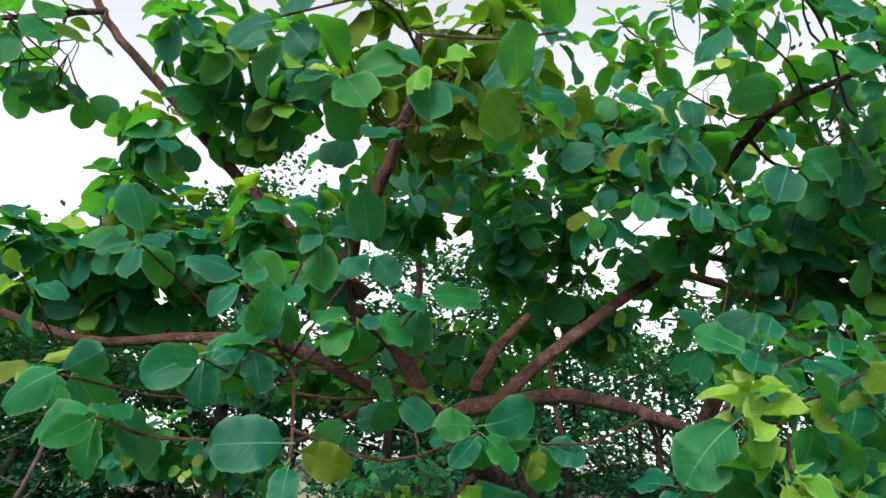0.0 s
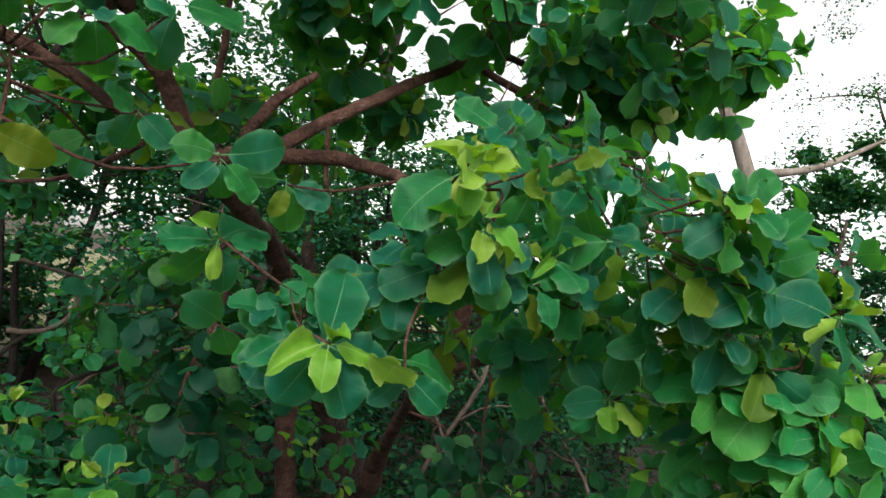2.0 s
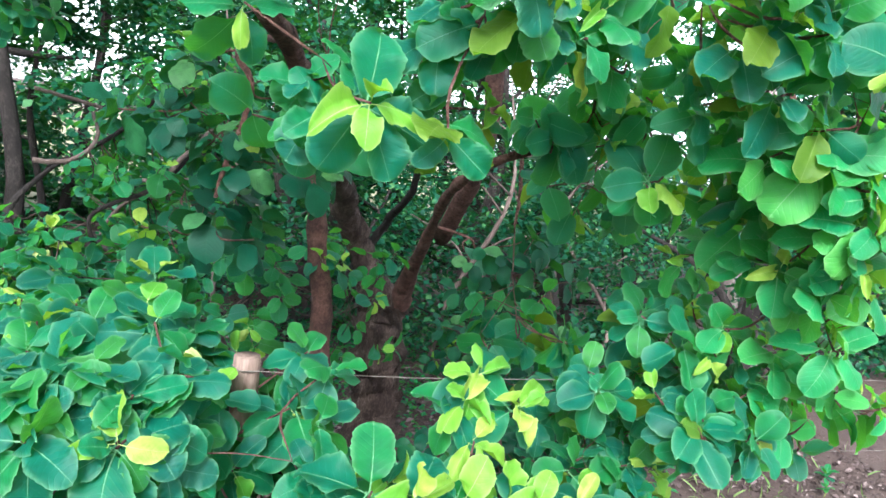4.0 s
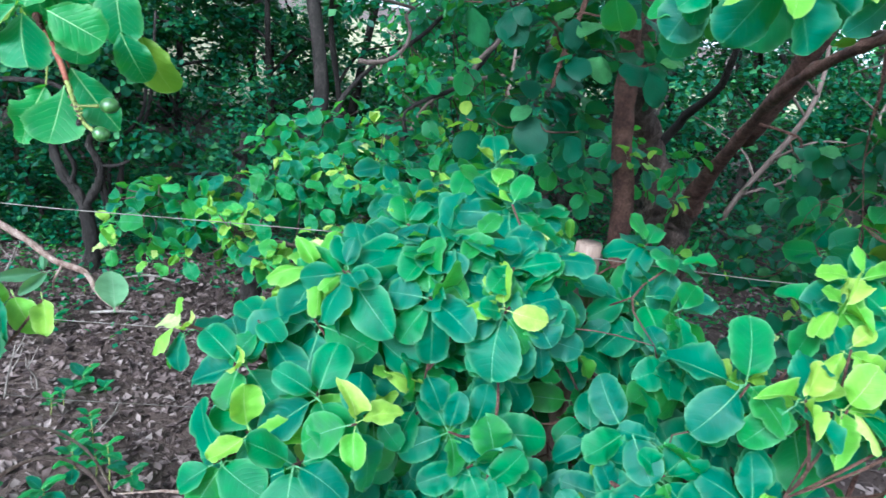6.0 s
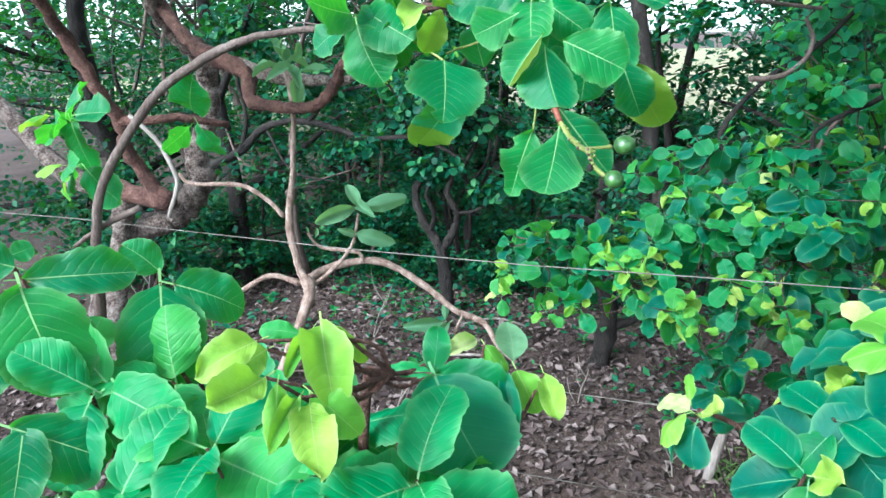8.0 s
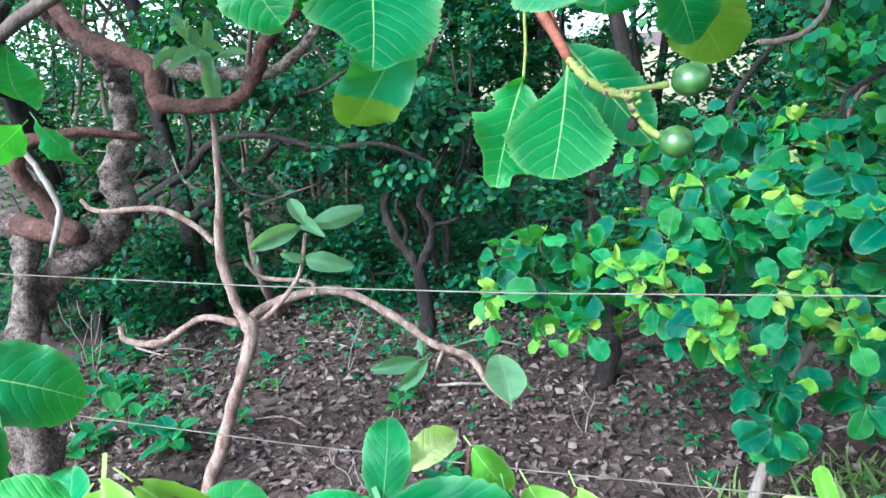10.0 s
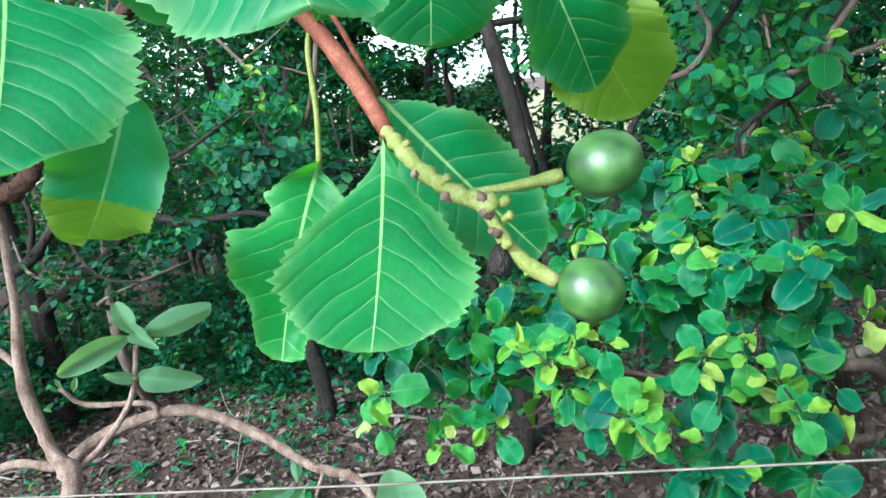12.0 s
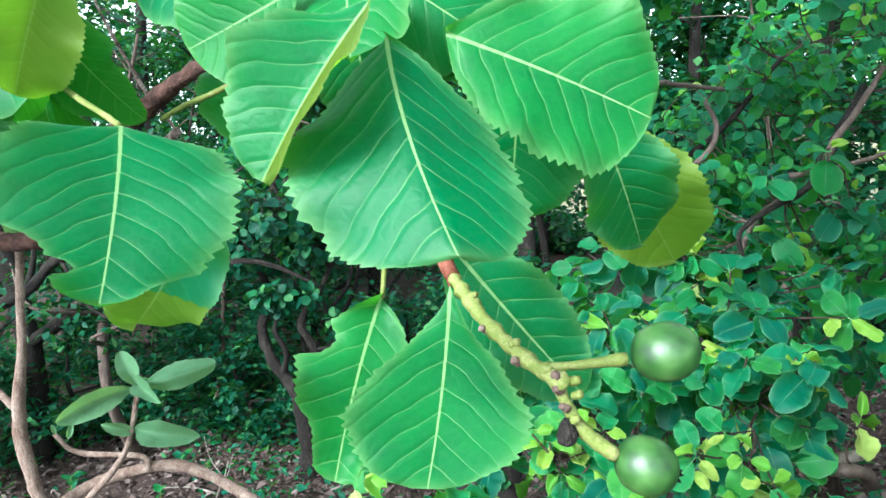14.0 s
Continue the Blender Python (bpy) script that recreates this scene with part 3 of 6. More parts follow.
def build_sprout(x, y, size, n, seed, kind=WOODLAND, tall=0.12):
    rnd = random.Random(seed)
    root = thing("seedling", (x, y, height(x, y)), "small green broad-leaved seedling growing out of the litter", "seedling", "seedlings")
    bm = bmesh.new()
    tube(bm, spline([(0, 0, -0.01, 0.004), (0.01, 0, tall * 0.6, 0.0035), (0.0, 0.01, tall, 0.003)], 3), 5, 0.05, seed)
    part("stem", bm, GREEN_TWIG, root)
    for i in range(n):
        a, f = i * 2.4 + rnd.random(), (i + 0.5) / n
        d = (math.cos(a), math.sin(a), 0.9 - 0.9 * f)
        m = leaf_pose((0, 0, tall * (1 - 0.5 * f)), d, (0, 0, 1), size * rnd.uniform(0.7, 1.15))
        ob = new("leaf", SPROUT_MESH[i % 2])
        ob.parent = root
        ob.matrix_local = Matrix(m.tolist())
    return root


SPROUT_MESH = [leaf_mesh("seedling_leaf", a, leaf) for a, leaf in zip(NARROW_FINE, (FRUITING, MATURE))]
_r = random.Random(3)
for i in range(46):
    build_sprout(_r.uniform(-5.4, -3.2) if i % 4 else _r.uniform(-2.8, 0.8), _r.uniform(3.6, 5.9), _r.uniform(0.05, 0.1), _r.randint(4, 8), i, tall=_r.uniform(0.03, 0.1))
for cx, cy, n, size in ((-4.9, 4.5, 5, 0.12), (-4.4, 4.05, 7, 0.13), (-4.0, 3.62, 5, 0.15), (-3.6, 3.42, 3, 0.17), (-1.86, 3.55, 3, 0.09), (-1.5, 3.42, 3, 0.08)):
    for i in range(n):
        build_sprout(cx + _r.gauss(0, 0.13), cy + _r.gauss(0, 0.12), size * _r.uniform(0.7, 1.2), _r.randint(4, 7), 700 + i, tall=_r.uniform(0.03, 0.12))
for i in range(7):
    build_sprout(-1.3 + _r.gauss(0, 0.1), 2.75 + _r.gauss(0, 0.12), _r.uniform(0.07, 0.13), _r.randint(5, 8), 740 + i, tall=_r.uniform(0.1, 0.3))
build_sprout(-2.43, 2.45, 0.2, 7, 77, tall=0.2)
build_sprout(-1.75, 2.51, 0.1, 6, 78, tall=0.14)
for i in range(14):
    build_sprout(_r.uniform(3.2, 6.2), _r.uniform(3.0, 5.2), _r.uniform(0.08, 0.14), _r.randint(5, 9), 100 + i, tall=_r.uniform(0.09, 0.23))


def build_undergrowth():
    """A thin haze of low plants that thickens towards the trees."""
    rnd = random.Random(12)
    placed = []
    while len(placed) < 15000:
        x, y = rnd.uniform(-7.5, 4.5), rnd.uniform(3.9, 8.2)
        if rnd.random() > ((y - 3.6) / 2.4) ** 1.5 or noise.noise((x * 1.1, y * 1.1, 2.0)) < rnd.uniform(-0.5, 0.25):
            continue
        for _ in range(3):
            a = rnd.uniform(0, 6.28)
            p = (x + rnd.gauss(0, 0.05), y + rnd.gauss(0, 0.05), height(x, y) + rnd.uniform(0.01, 0.2) * rnd.random())
            placed.append((rnd.randrange(3), leaf_pose(p, (math.cos(a), math.sin(a), rnd.uniform(-0.2, 0.8)), (rnd.gauss(0, 0.5), rnd.gauss(0, 0.5), 1), rnd.uniform(0.04, 0.09))))
    tagged(new("undergrowth", join_leaves("undergrowth", LENS, placed, MATURE)), "low green undergrowth thinning out into the leaf litter", "undergrowth", kind="stuff")


build_undergrowth()


def build_dead_stalk(x, y, tall, lean, seed):
    """A thin dry stalk with a few forks, still standing in the litter."""
    rnd = random.Random(seed)
    root = thing("dead_stalk", (x, y, height(x, y)), "thin dry forked stalk standing in the leaf litter", "dead stalk", "dead stalks")
    line = [(0, 0, -0.02, 0.006), (lean * 0.3, 0.02, tall * 0.4, 0.005), (lean * 0.8, 0, tall * 0.75, 0.004), (lean, 0.02, tall, 0.0025)]
    bm = bmesh.new()
    tube(bm, spline(line, 4), 5, 0.15, seed)
    part("stem", bm, GREY_WOOD, root)
    for k in range(3):
        q = line[k % 3]
        d = rnd.choice((-1, 1)) * rnd.uniform(0.3, 0.7) * tall
        bm = bmesh.new()
        tube(bm, spline([(q[0], q[1], q[2], 0.0035), (q[0] + d * 0.3, q[1], q[2] + abs(d) * 0.5, 0.003), (q[0] + d * 0.45, q[1] + 0.03, q[2] + abs(d), 0.0018)], 3), 5, 0.15, k)
        part("fork", bm, GREY_WOOD, root)


for k, (x, y, tall, lean) in enumerate(((-2.18, 3.39, 0.36, 0.09), (-2.05, 3.5, 0.2, -0.06), (-2.3, 3.42, 0.16, -0.1), (-4.9, 4.3, 0.5, 0.12), (-5.05, 4.4, 0.4, -0.08), (-1.2, 4.1, 0.25, 0.06), (-2.9, 4.6, 0.4, 0.15), (-0.6, 3.5, 0.2, -0.05))):
    build_dead_stalk(x, y, tall, lean, 90 + k)


# ---- fence ----
FENCE_Y = 1.85


def build_fence():
    root = thing("wire_fence", (0, FENCE_Y, 0), "three thin strands of galvanised wire strung between posts", "fence")
    rnd = random.Random(2)
    for z in (1.066, 0.725, 0.46):
        bm = bmesh.new()
        pts = []
        for i in range(61):
            x = -15 + i * 0.5
            pts.append((x, rnd.gauss(0, 0.002), z + 0.012 * math.cos(x * 2.4) + rnd.gauss(0, 0.0015), 0.0014))
        tube(bm, pts, 5, 0.0, 1)
        part("wire", bm, WIRE, root)


build_fence()


def build_post(x, y, top, r, material, label, lean=0.0, seed=0):
    root = thing("fence_post", (x, y, GROUND), label, "fence post", "fence posts")
    bm = bmesh.new()
    top -= GROUND
    pts = [(0, 0, -0.05, r * 1.05), (lean * 0.3, 0, top * 0.35, r), (lean * 0.6, 0.005, top * 0.7, r * 0.97), (lean, 0, top, r * 0.92)]
    tube(bm, spline(pts, 6), 12, 0.05, seed)
    part("shaft", bm, material, root)
    bm = bmesh.new()
    ring = [(lean * 0.95 + r * 1.0 * math.cos(a), r * 1.0 * math.sin(a), min(1.066 - GROUND, top - 0.03), 0.0016) for a in np.linspace(0, 6.3, 14)]
    tube(bm, ring, 5, 0.0, 1)
    part("wire_tie", bm, WIRE, root)
    return root


build_post(0.52, 1.9, 1.1, 0.042, POST_WOOD, "weathered round brown wooden fence post with a split top", -0.03, 1)
build_post(-3.9, 1.9, 1.2, 0.045, POST_WOOD, "weathered round brown wooden fence post", 0.02, 3)
build_post(4.4, 1.9, 1.2, 0.045, GREY_WOOD, "grey weathered wooden fence post", 0.02, 4)


def build_dry_shoots():
    """Last year's dead shoots, looping over the litter beside the near shrub."""
    root = thing("dry_shoot", (-1.25, 1.56, GROUND), "dead tan shoots looping low over the leaf litter", "dead shoot")
    for k, pts in enumerate((
            ((-1.36, 1.56, -0.67), (-1.30, 1.56, -0.02), (-1.25, 1.56, 0.30), (-1.19, 1.60, 0.41), (-1.08, 1.63, 0.47), (-0.99, 1.65, 0.49), (-0.87, 1.64, 0.44), (-0.79, 1.61, 0.34)),
            ((-1.3, 1.6, -0.67), (-1.26, 1.6, -0.02), (-1.2, 1.66, 0.22), (-1.05, 1.72, 0.33), (-0.92, 1.74, 0.28), (-0.82, 1.72, 0.12)),
            ((-1.24, 1.55, 0.3), (-1.32, 1.62, 0.42), (-1.42, 1.68, 0.45), (-1.5, 1.7, 0.38)))):
        bm = bmesh.new()
        line = spline([(x + 1.25, y - 1.56, z - GROUND, 0.0085 * (1 - 0.09 * i)) for i, (x, y, z) in enumerate(pts)], 5)
        tube(bm, line, 7, 0.12, k)
        part("shoot", bm, TAN_BARK, root)


build_dry_shoots()


# ---- the large tree behind the fence ----
tree = Plant("broad_leaved_tree", (1.81, 4.24, GROUND), "spreading tree with reddish bark and round green leaves", "tree", 21, other=("olive", 0.06))
tree.limb([(1.81, 4.24, -0.75, 0.23), (1.78, 4.268, -0.16, 0.185), (1.767, 4.321, 0.302, 0.172), (1.754, 4.348, 0.54, 0.158), (1.635, 4.414, 0.844, 0.099), (1.4, 4.281, 1.213, 0.082), (1.081, 3.523, 1.626, 0.052), (0.9, 3.3, 2.1, 0.03)], "trunk", OLD_BARK, sides=16, rough=0.13, steps=9)
tree.limb([(1.2, 3.17, -0.72, 0.09), (1.12, 3.15, -0.05, 0.075), (1.06, 3.12, 0.39, 0.06), (1.01, 3.20, 0.93, 0.055), (0.95, 3.27, 1.35, 0.05), (0.85, 3.1, 1.75, 0.045), (0.66, 2.65, 2.0, 0.04), (0.42, 2.2, 2.14, 0.036), (0.32, 2.05, 2.2, 0.033)], "trunk", rough=0.09)
tree.limb([(1.866, 4.350, 0.594, 0.085), (1.790, 4.050, 0.862, 0.054), (1.504, 3.100, 1.375, 0.028), (1.325, 2.600, 1.552, 0.022), (1.245, 2.300, 1.652, 0.018), (1.216, 2.000, 1.752, 0.015), (1.313, 1.850, 1.824, 0.012), (1.464, 1.850, 1.831, 0.008)], rough=0.14, knots=0.2)
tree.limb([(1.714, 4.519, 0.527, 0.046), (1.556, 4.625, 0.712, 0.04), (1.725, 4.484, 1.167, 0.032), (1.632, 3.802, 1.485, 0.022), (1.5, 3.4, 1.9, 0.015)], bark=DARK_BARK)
tree.limb([(1.997, 4.057, 1.182, 0.064), (1.75, 3.15, 1.8, 0.05), (1.72, 3.12, 2.26, 0.045), (1.9, 3, 2.7, 0.035), (2.1, 2.7, 3.1, 0.025), (2.2, 2.4, 3.4, 0.015)])
tree.limb([(0.29, 2.05, 2.20, 0.032), (0.20, 1.98, 2.34, 0.028), (0.11, 1.92, 2.44, 0.027), (-0.03, 1.88, 2.53, 0.027), (-0.03, 1.81, 2.66, 0.023), (0.02, 1.73, 2.79, 0.020), (0.05, 1.67, 2.87, 0.018), (0.09, 1.57, 3.02, 0.014), (0.09, 1.49, 3.17, 0.011)])
tree.limb([(0.28, 2.04, 2.23, 0.032), (0.44, 2.00, 2.28, 0.026), (0.62, 1.99, 2.32, 0.023), (0.74, 1.77, 2.29, 0.019), (0.76, 1.55, 2.24, 0.016), (0.78, 1.40, 2.20, 0.012)])
tree.limb([(0.38, 2.00, 2.31, 0.020), (0.45, 2.00, 2.45, 0.017), (0.56, 2.05, 2.58, 0.012)])
tree.limb([(0.46, 2.00, 2.29, 0.022), (0.64, 2.08, 2.46, 0.021), (0.88, 2.14, 2.66, 0.020), (1.10, 2.16, 2.84, 0.018), (1.19, 2.08, 3.04, 0.018), (1.22, 1.93, 3.16, 0.016), (1.26, 1.79, 3.25, 0.015), (1.29, 1.68, 3.27, 0.012), (1.41, 1.45, 3.28, 0.008)])
tree.limb([(0.15, 2.03, 2.30, 0.020), (0.05, 2.02, 2.31, 0.018), (-0.19, 1.96, 2.40, 0.018), (-0.46, 1.96, 2.39, 0.015), (-0.67, 1.97, 2.36, 0.014), (-0.83, 1.99, 2.38, 0.013), (-1.07, 2.00, 2.45, 0.012)])
tree.limb([(0.02, 1.89, 2.56, 0.024), (-0.14, 2.05, 2.70, 0.023), (-0.30, 2.22, 2.88, 0.023), (-0.45, 2.30, 3.02, 0.022), (-0.73, 2.35, 3.31, 0.020), (-0.92, 2.32, 3.48, 0.017), (-1.06, 2.29, 3.63, 0.015), (-1.14, 2.25, 3.79, 0.014)])
tree.limb([(1.18, 2.18, 2.90, 0.013), (1.61, 2.23, 2.92, 0.015), (1.88, 2.28, 2.98, 0.012), (2.09, 2.28, 3.06, 0.010)])
tree.limb([(0.63, 1.99, 2.32, 0.009), (0.61, 1.96, 2.42, 0.007)])
tree.limb([(0.63, 1.99, 2.31, 0.008), (0.66, 2.00, 2.21, 0.007), (0.69, 2.02, 2.15, 0.006)])
tree.limb([(0.75, 1.60, 2.25, 0.008), (0.80, 1.65, 2.17, 0.007), (0.84, 1.71, 2.06, 0.006)])
tree.limb([(-0.47, 2.03, 2.40, 0.008), (-0.25, 1.76, 2.34, 0.006), (-0.13, 1.54, 2.30, 0.004), (-0.10, 1.47, 2.17, 0.004), (-0.09, 1.40, 2.07, 0.003)])
tree.limb([(-1.38, 2.26, 3.52, 0.010), (-1.15, 2.18, 3.52, 0.011), (-0.96, 2.10, 3.51, 0.012)])
tree.limb([(0.29, 3.22, 3.17, 0.016), (0.32, 3.29, 2.92, 0.018), (0.32, 3.27, 2.68, 0.020)])
tree.limb([(0.88, 3.3, 2.0, 0.016), (0.6, 2.8, 2.08, 0.014), (0.42, 2.42, 1.98, 0.012), (0.47, 2.37, 1.85, 0.01), (0.40, 2.33, 1.56, 0.008), (0.39, 2.32, 1.49, 0.007)])
tree.limb([(1.77, 2.91, 1.78, 0.012), (1.64, 2.58, 1.80, 0.01), (1.62, 2.49, 1.63, 0.008), (1.6, 2.45, 1.5, 0.006)])
tree.limb([(1.24, 2.43, 2.93, 0.018), (1.7, 2.3, 2.75, 0.016), (2.1, 2.1, 2.5, 0.013), (2.35, 1.9, 2.2, 0.01), (2.4, 1.8, 1.8, 0.008)])
tree.clump((-1.11, 2.17, 3.37), (0.28, 0.3, 0.2), 15, young=0.05)
tree.clump((-0.59, 2.09, 3.40), (0.2, 0.25, 0.2), 15, young=0.1)
tree.clump((-0.45, 2.22, 3.26), (0.14, 0.2, 0.18), 6)
tree.clump((-0.69, 2.10, 3.09), (0.1, 0.15, 0.1), 5)
tree.clump((-0.31, 2.16, 3.40), (0.15,0.2,0.25), 10)
tree.clump((-0.54, 2.10, 2.71), (0.36, 0.3, 0.14), 27)
tree.clump((-1.01, 2.19, 2.61), (0.22, 0.3, 0.12), 11)
tree.clump((-0.19, 1.85, 2.69), (0.22, 0.25, 0.16), 15)
tree.clump((-0.81, 2.36, 2.98), (0.12,0.2,0.1), 5)
tree.clump((-0.79, 2.28, 2.56), (0.4, 0.3, 0.12), 17)
tree.clump((0.26, 2.64, 3.32), (0.4, 0.3, 0.35), 27)
# Olive here colours in the light coming through leaves against the sky.
tree.clump((0.23, 1.90, 3.33), (0.45, 0.35, 0.3), 34, kind="olive")
tree.clump((0.68, 2.38, 2.97), (0.35, 0.35, 0.25), 20)
tree.clump((0.94, 2.28, 3.50), (0.35, 0.4, 0.4), 28)
tree.clump((1.03, 2.00, 3.03), (0.35, 0.4, 0.3), 20, front=(0.2,-0.7,0.3))
tree.clump((1.22, 1.58, 3.26), (0.35, 0.4, 0.3), 21, front=(0.2,-0.7,0.3))
tree.clump((1.60, 1.90, 3.11), (0.3, 0.4, 0.3), 23, front=(0.2,-0.7,0.3))
tree.clump((1.69, 2.69, 2.93), (0.6, 0.4, 0.3), 20, front=(0.2,-0.7,0.3))
tree.clump((0.88, 2.65, 2.73), (0.3,0.3,0.15), 17)
tree.clump((1.33, 1.73, 2.46), (0.35, 0.35, 0.15), 20, front=(0.2,-0.7,0.3))
tree.clump((1.55, 2.59, 3.93), (0.5,0.4,0.5), 18)
tree.clump((0.67, 2.91, 3.62), (0.5,0.4,0.4), 18)
tree.sprig((-0.06, 1.43, 2.84), (0,-0.6,0.3), 4, 0.117)
tree.sprig((0.10, 1.45, 2.86), (0.3,-0.6,0.2), 3, 0.101)
tree.sprig((1.01, 1.29, 2.86), (0.2,-0.7,0.2), 3, 0.101)
tree.sprig((0.68, 1.41, 2.78), (0,-0.6,0.3), 4, 0.101)
tree.sprig((0.82, 1.39, 2.76), (0.2,-0.7,0), 4, 0.109)
tree.sprig((0.02, 1.43, 2.54), (0,-0.6,-0.3), 3, 0.117)
tree.sprig((0.15, 1.44, 2.44), (0,-0.6,-0.4), 3, 0.117)
tree.sprig((0.01, 1.43, 2.38), (0,-0.7,-0.3), 5, 0.109)
tree.sprig((-0.17, 1.45, 2.42), (-0.2,-0.7,-0.2), 5, 0.109)
tree.sprig((-0.46, 1.38, 2.14), (0,-0.6,-0.4), 5, 0.125)
tree.sprig((-0.57, 1.46, 2.22), (0,-0.6,-0.4), 4, 0.125)
tree.sprig((-0.29, 1.41, 2.27), (0,-0.6,-0.4), 5, 0.117)
tree.sprig((-0.08, 1.26, 2.08), (0,-0.4,-0.7), 4, 0.117)
tree.sprig((-0.20, 1.39, 2.30), (0,-0.6,-0.4), 4, 0.109)
tree.sprig((0.12, 1.56, 2.24), (0,-0.6,-0.3), 4, 0.109)
tree.sprig((0.03, 1.69, 2.17), (0,-0.6,-0.3), 3, 0.101)
tree.sprig((0.30, 1.47, 2.17), (0,-0.6,-0.3), 6, 0.109)
tree.sprig((0.46, 1.54, 2.16), (0,-0.6,-0.3), 4, 0.101)
tree.sprig((-0.08, 1.20, 2.84), (-0.2,-0.5,-0.2), 6, 0.129)
tree.sprig((0.10, 1.17, 2.87), (0,-0.5,0.2), 6, 0.129, young=2)
tree.sprig((0.28, 1.12, 2.80), (0.2,-0.6,-0.4), 6, 0.129)
tree.sprig((0.38, 1.18, 3.01), (0.2,-0.6,0.2), 6, 0.129)
tree.sprig((-0.21, 1.18, 2.94), (-0.2,-0.5,0), 5, 0.129)
tree.sprig((0.71, 1.11, 2.23), (0,-0.7,0.3), 8, 0.117, young=5)
tree.sprig((0.76, 1.08, 2.13), (0,-0.6,0.3), 8, 0.109, young=5)
tree.sprig((0.92, 1.17, 2.24), (0.2,-0.6,0), 6, 0.109)
tree.sprig((1.00, 1.13, 2.34), (0.2,-0.6,0), 6, 0.101)
tree.sprig((0.90, 1.32, 2.39), (0.2,-0.6,0.2), 6, 0.101)
tree.sprig((-0.71, 1.66, 2.26), (0,-0.6,0.2), 5, 0.094, young=2)
tree.sprig((-0.76, 1.61, 2.44), (-0.2,-0.5,0.2), 5, 0.094, young=2)
tree.sprig((-0.51, 1.55, 2.54), (0,-0.6,-0.3), 5, 0.109)
tree.sprig((-0.09, 1.47, 2.59), (0,-0.6,0), 5, 0.101)
tree.sprig((-0.24, 1.45, 2.45), (0,-0.6,-0.2), 4, 0.109)
tree.clump((0.71, 1.68, 1.85), (0.3,0.25,0.12), 11, front=(0.2,-0.7,0.4))
tree.clump((0.98, 1.39, 2.08), (0.3,0.25,0.1), 9, front=(0.2,-0.7,0.4))
tree.clump((1.27, 1.25, 2.21), (0.3,0.3,0.2), 15, front=(0.2,-0.7,0.4), young=0.3)
tree.clump((1.60, 1.23, 2.16), (0.2,0.3,0.25), 15, front=(0.2,-0.7,0.4), young=0.4)
# Lighter leaf kind: open-sky light on this side is put into leaf colour.
tree.clump((1.78, 1.28, 1.82), (0.28,0.35,0.3), 20, front=(0.2,-0.7,0.4), young=0.4, kind="fresh")
tree.clump((2.08, 2.05, 3.09), (0.35,0.4,0.25), 15)
tree.clump((1.69, 2.23, 2.89), (0.4,0.4,0.3), 13)
# Darker leaf kind: the shade inside the crown is put into leaf colour.
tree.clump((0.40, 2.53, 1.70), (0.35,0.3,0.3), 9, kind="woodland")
tree.sprig((0.34, 1.56, 2.01), (0,-0.7,0.2), 7, 0.13, young=2)
tree.sprig((0.57, 1.30, 1.84), (0,-0.7,0.1), 8, 0.14, young=4)
tree.sprig((0.74, 1.29, 1.80), (0.1,-0.6,-0.4), 5, 0.13)
tree.sprig((0.42, 1.86, 1.78), (0,-0.7,-0.3), 3, 0.13)
tree.sprig((0.81, 1.29, 2.28), (0,-0.7,0.3), 6, 0.13, young=5)
tree.sprig((0.83, 1.18, 2.13), (0,-0.6,0.2), 7, 0.13, young=4)
tree.sprig((0.73, 1.39, 2.00), (-0.4,-0.6,-0.2), 4, 0.15)
tree.sprig((0.80, 1.30, 2.02), (0,-0.6,-0.5), 3, 0.14)
tree.sprig((0.88, 1.27, 2.04), (0,-0.6,-0.5), 3, 0.14)
tree.sprig((1.01, 1.27, 2.06), (0,-0.6,-0.5), 3, 0.14)
tree.sprig((1.15, 1.20, 2.16), (0,-0.6,-0.3), 4, 0.14)
tree.sprig((1.60, 1.12, 2.18), (0.2,-0.6,-0.1), 6, 0.13, young=3)
tree.clump((1.71, 1.54, 1.97), (0.35,0.35,0.3), 15, front=(0.2,-0.7,0.4), young=0.35)
# Lighter leaves stand in for light reaching this edge; likewise both fresh clumps below.
tree.clump((1.95, 1.45, 1.56), (0.25,0.35,0.35), 20, front=(0.2,-0.7,0.4), young=0.35, kind="fresh")
tree.clump((1.75, 1.66, 1.19), (0.3,0.3,0.25), 15, front=(0.2,-0.7,0.4), young=0.2)
tree.clump((2.05, 1.33, 1.25), (0.2,0.3,0.25), 9, front=(0.2,-0.7,0.4), young=0.5, kind="fresh")
tree.clump((1.45, 1.38, 0.87), (0.2,0.2,0.15), 7, front=(0.2,-0.7,0.4), young=0.3)
tree.clump((1.73, 1.38, 1.13), (0.25,0.2,0.12), 9, front=(0.2,-0.7,0.4), young=0.4)
tree.clump((1.81, 1.29, 1.82), (0.2,0.2,0.3), 13, front=(0.2,-0.7,0.4), young=0.4, kind="fresh")
tree.clump((1.64, 2.37, 1.13), (0.25,0.3,0.2), 9)
# Woodland leaves in these two, dark in place of the crown's own shade.
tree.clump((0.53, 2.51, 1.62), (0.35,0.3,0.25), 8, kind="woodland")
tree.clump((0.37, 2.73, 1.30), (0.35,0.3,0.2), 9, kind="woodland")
tree.limb([(0.1, 2.6, 2.3, 0.014), (-0.2, 3.2, 2.15, 0.011), (-0.6, 3.8, 2.1, 0.008), (-1.1, 4.1, 2.1, 0.005)])
tree.clump((-0.75, 3.9, 2.08), (0.75, 0.25, 0.16), 30, 0.105, 6)
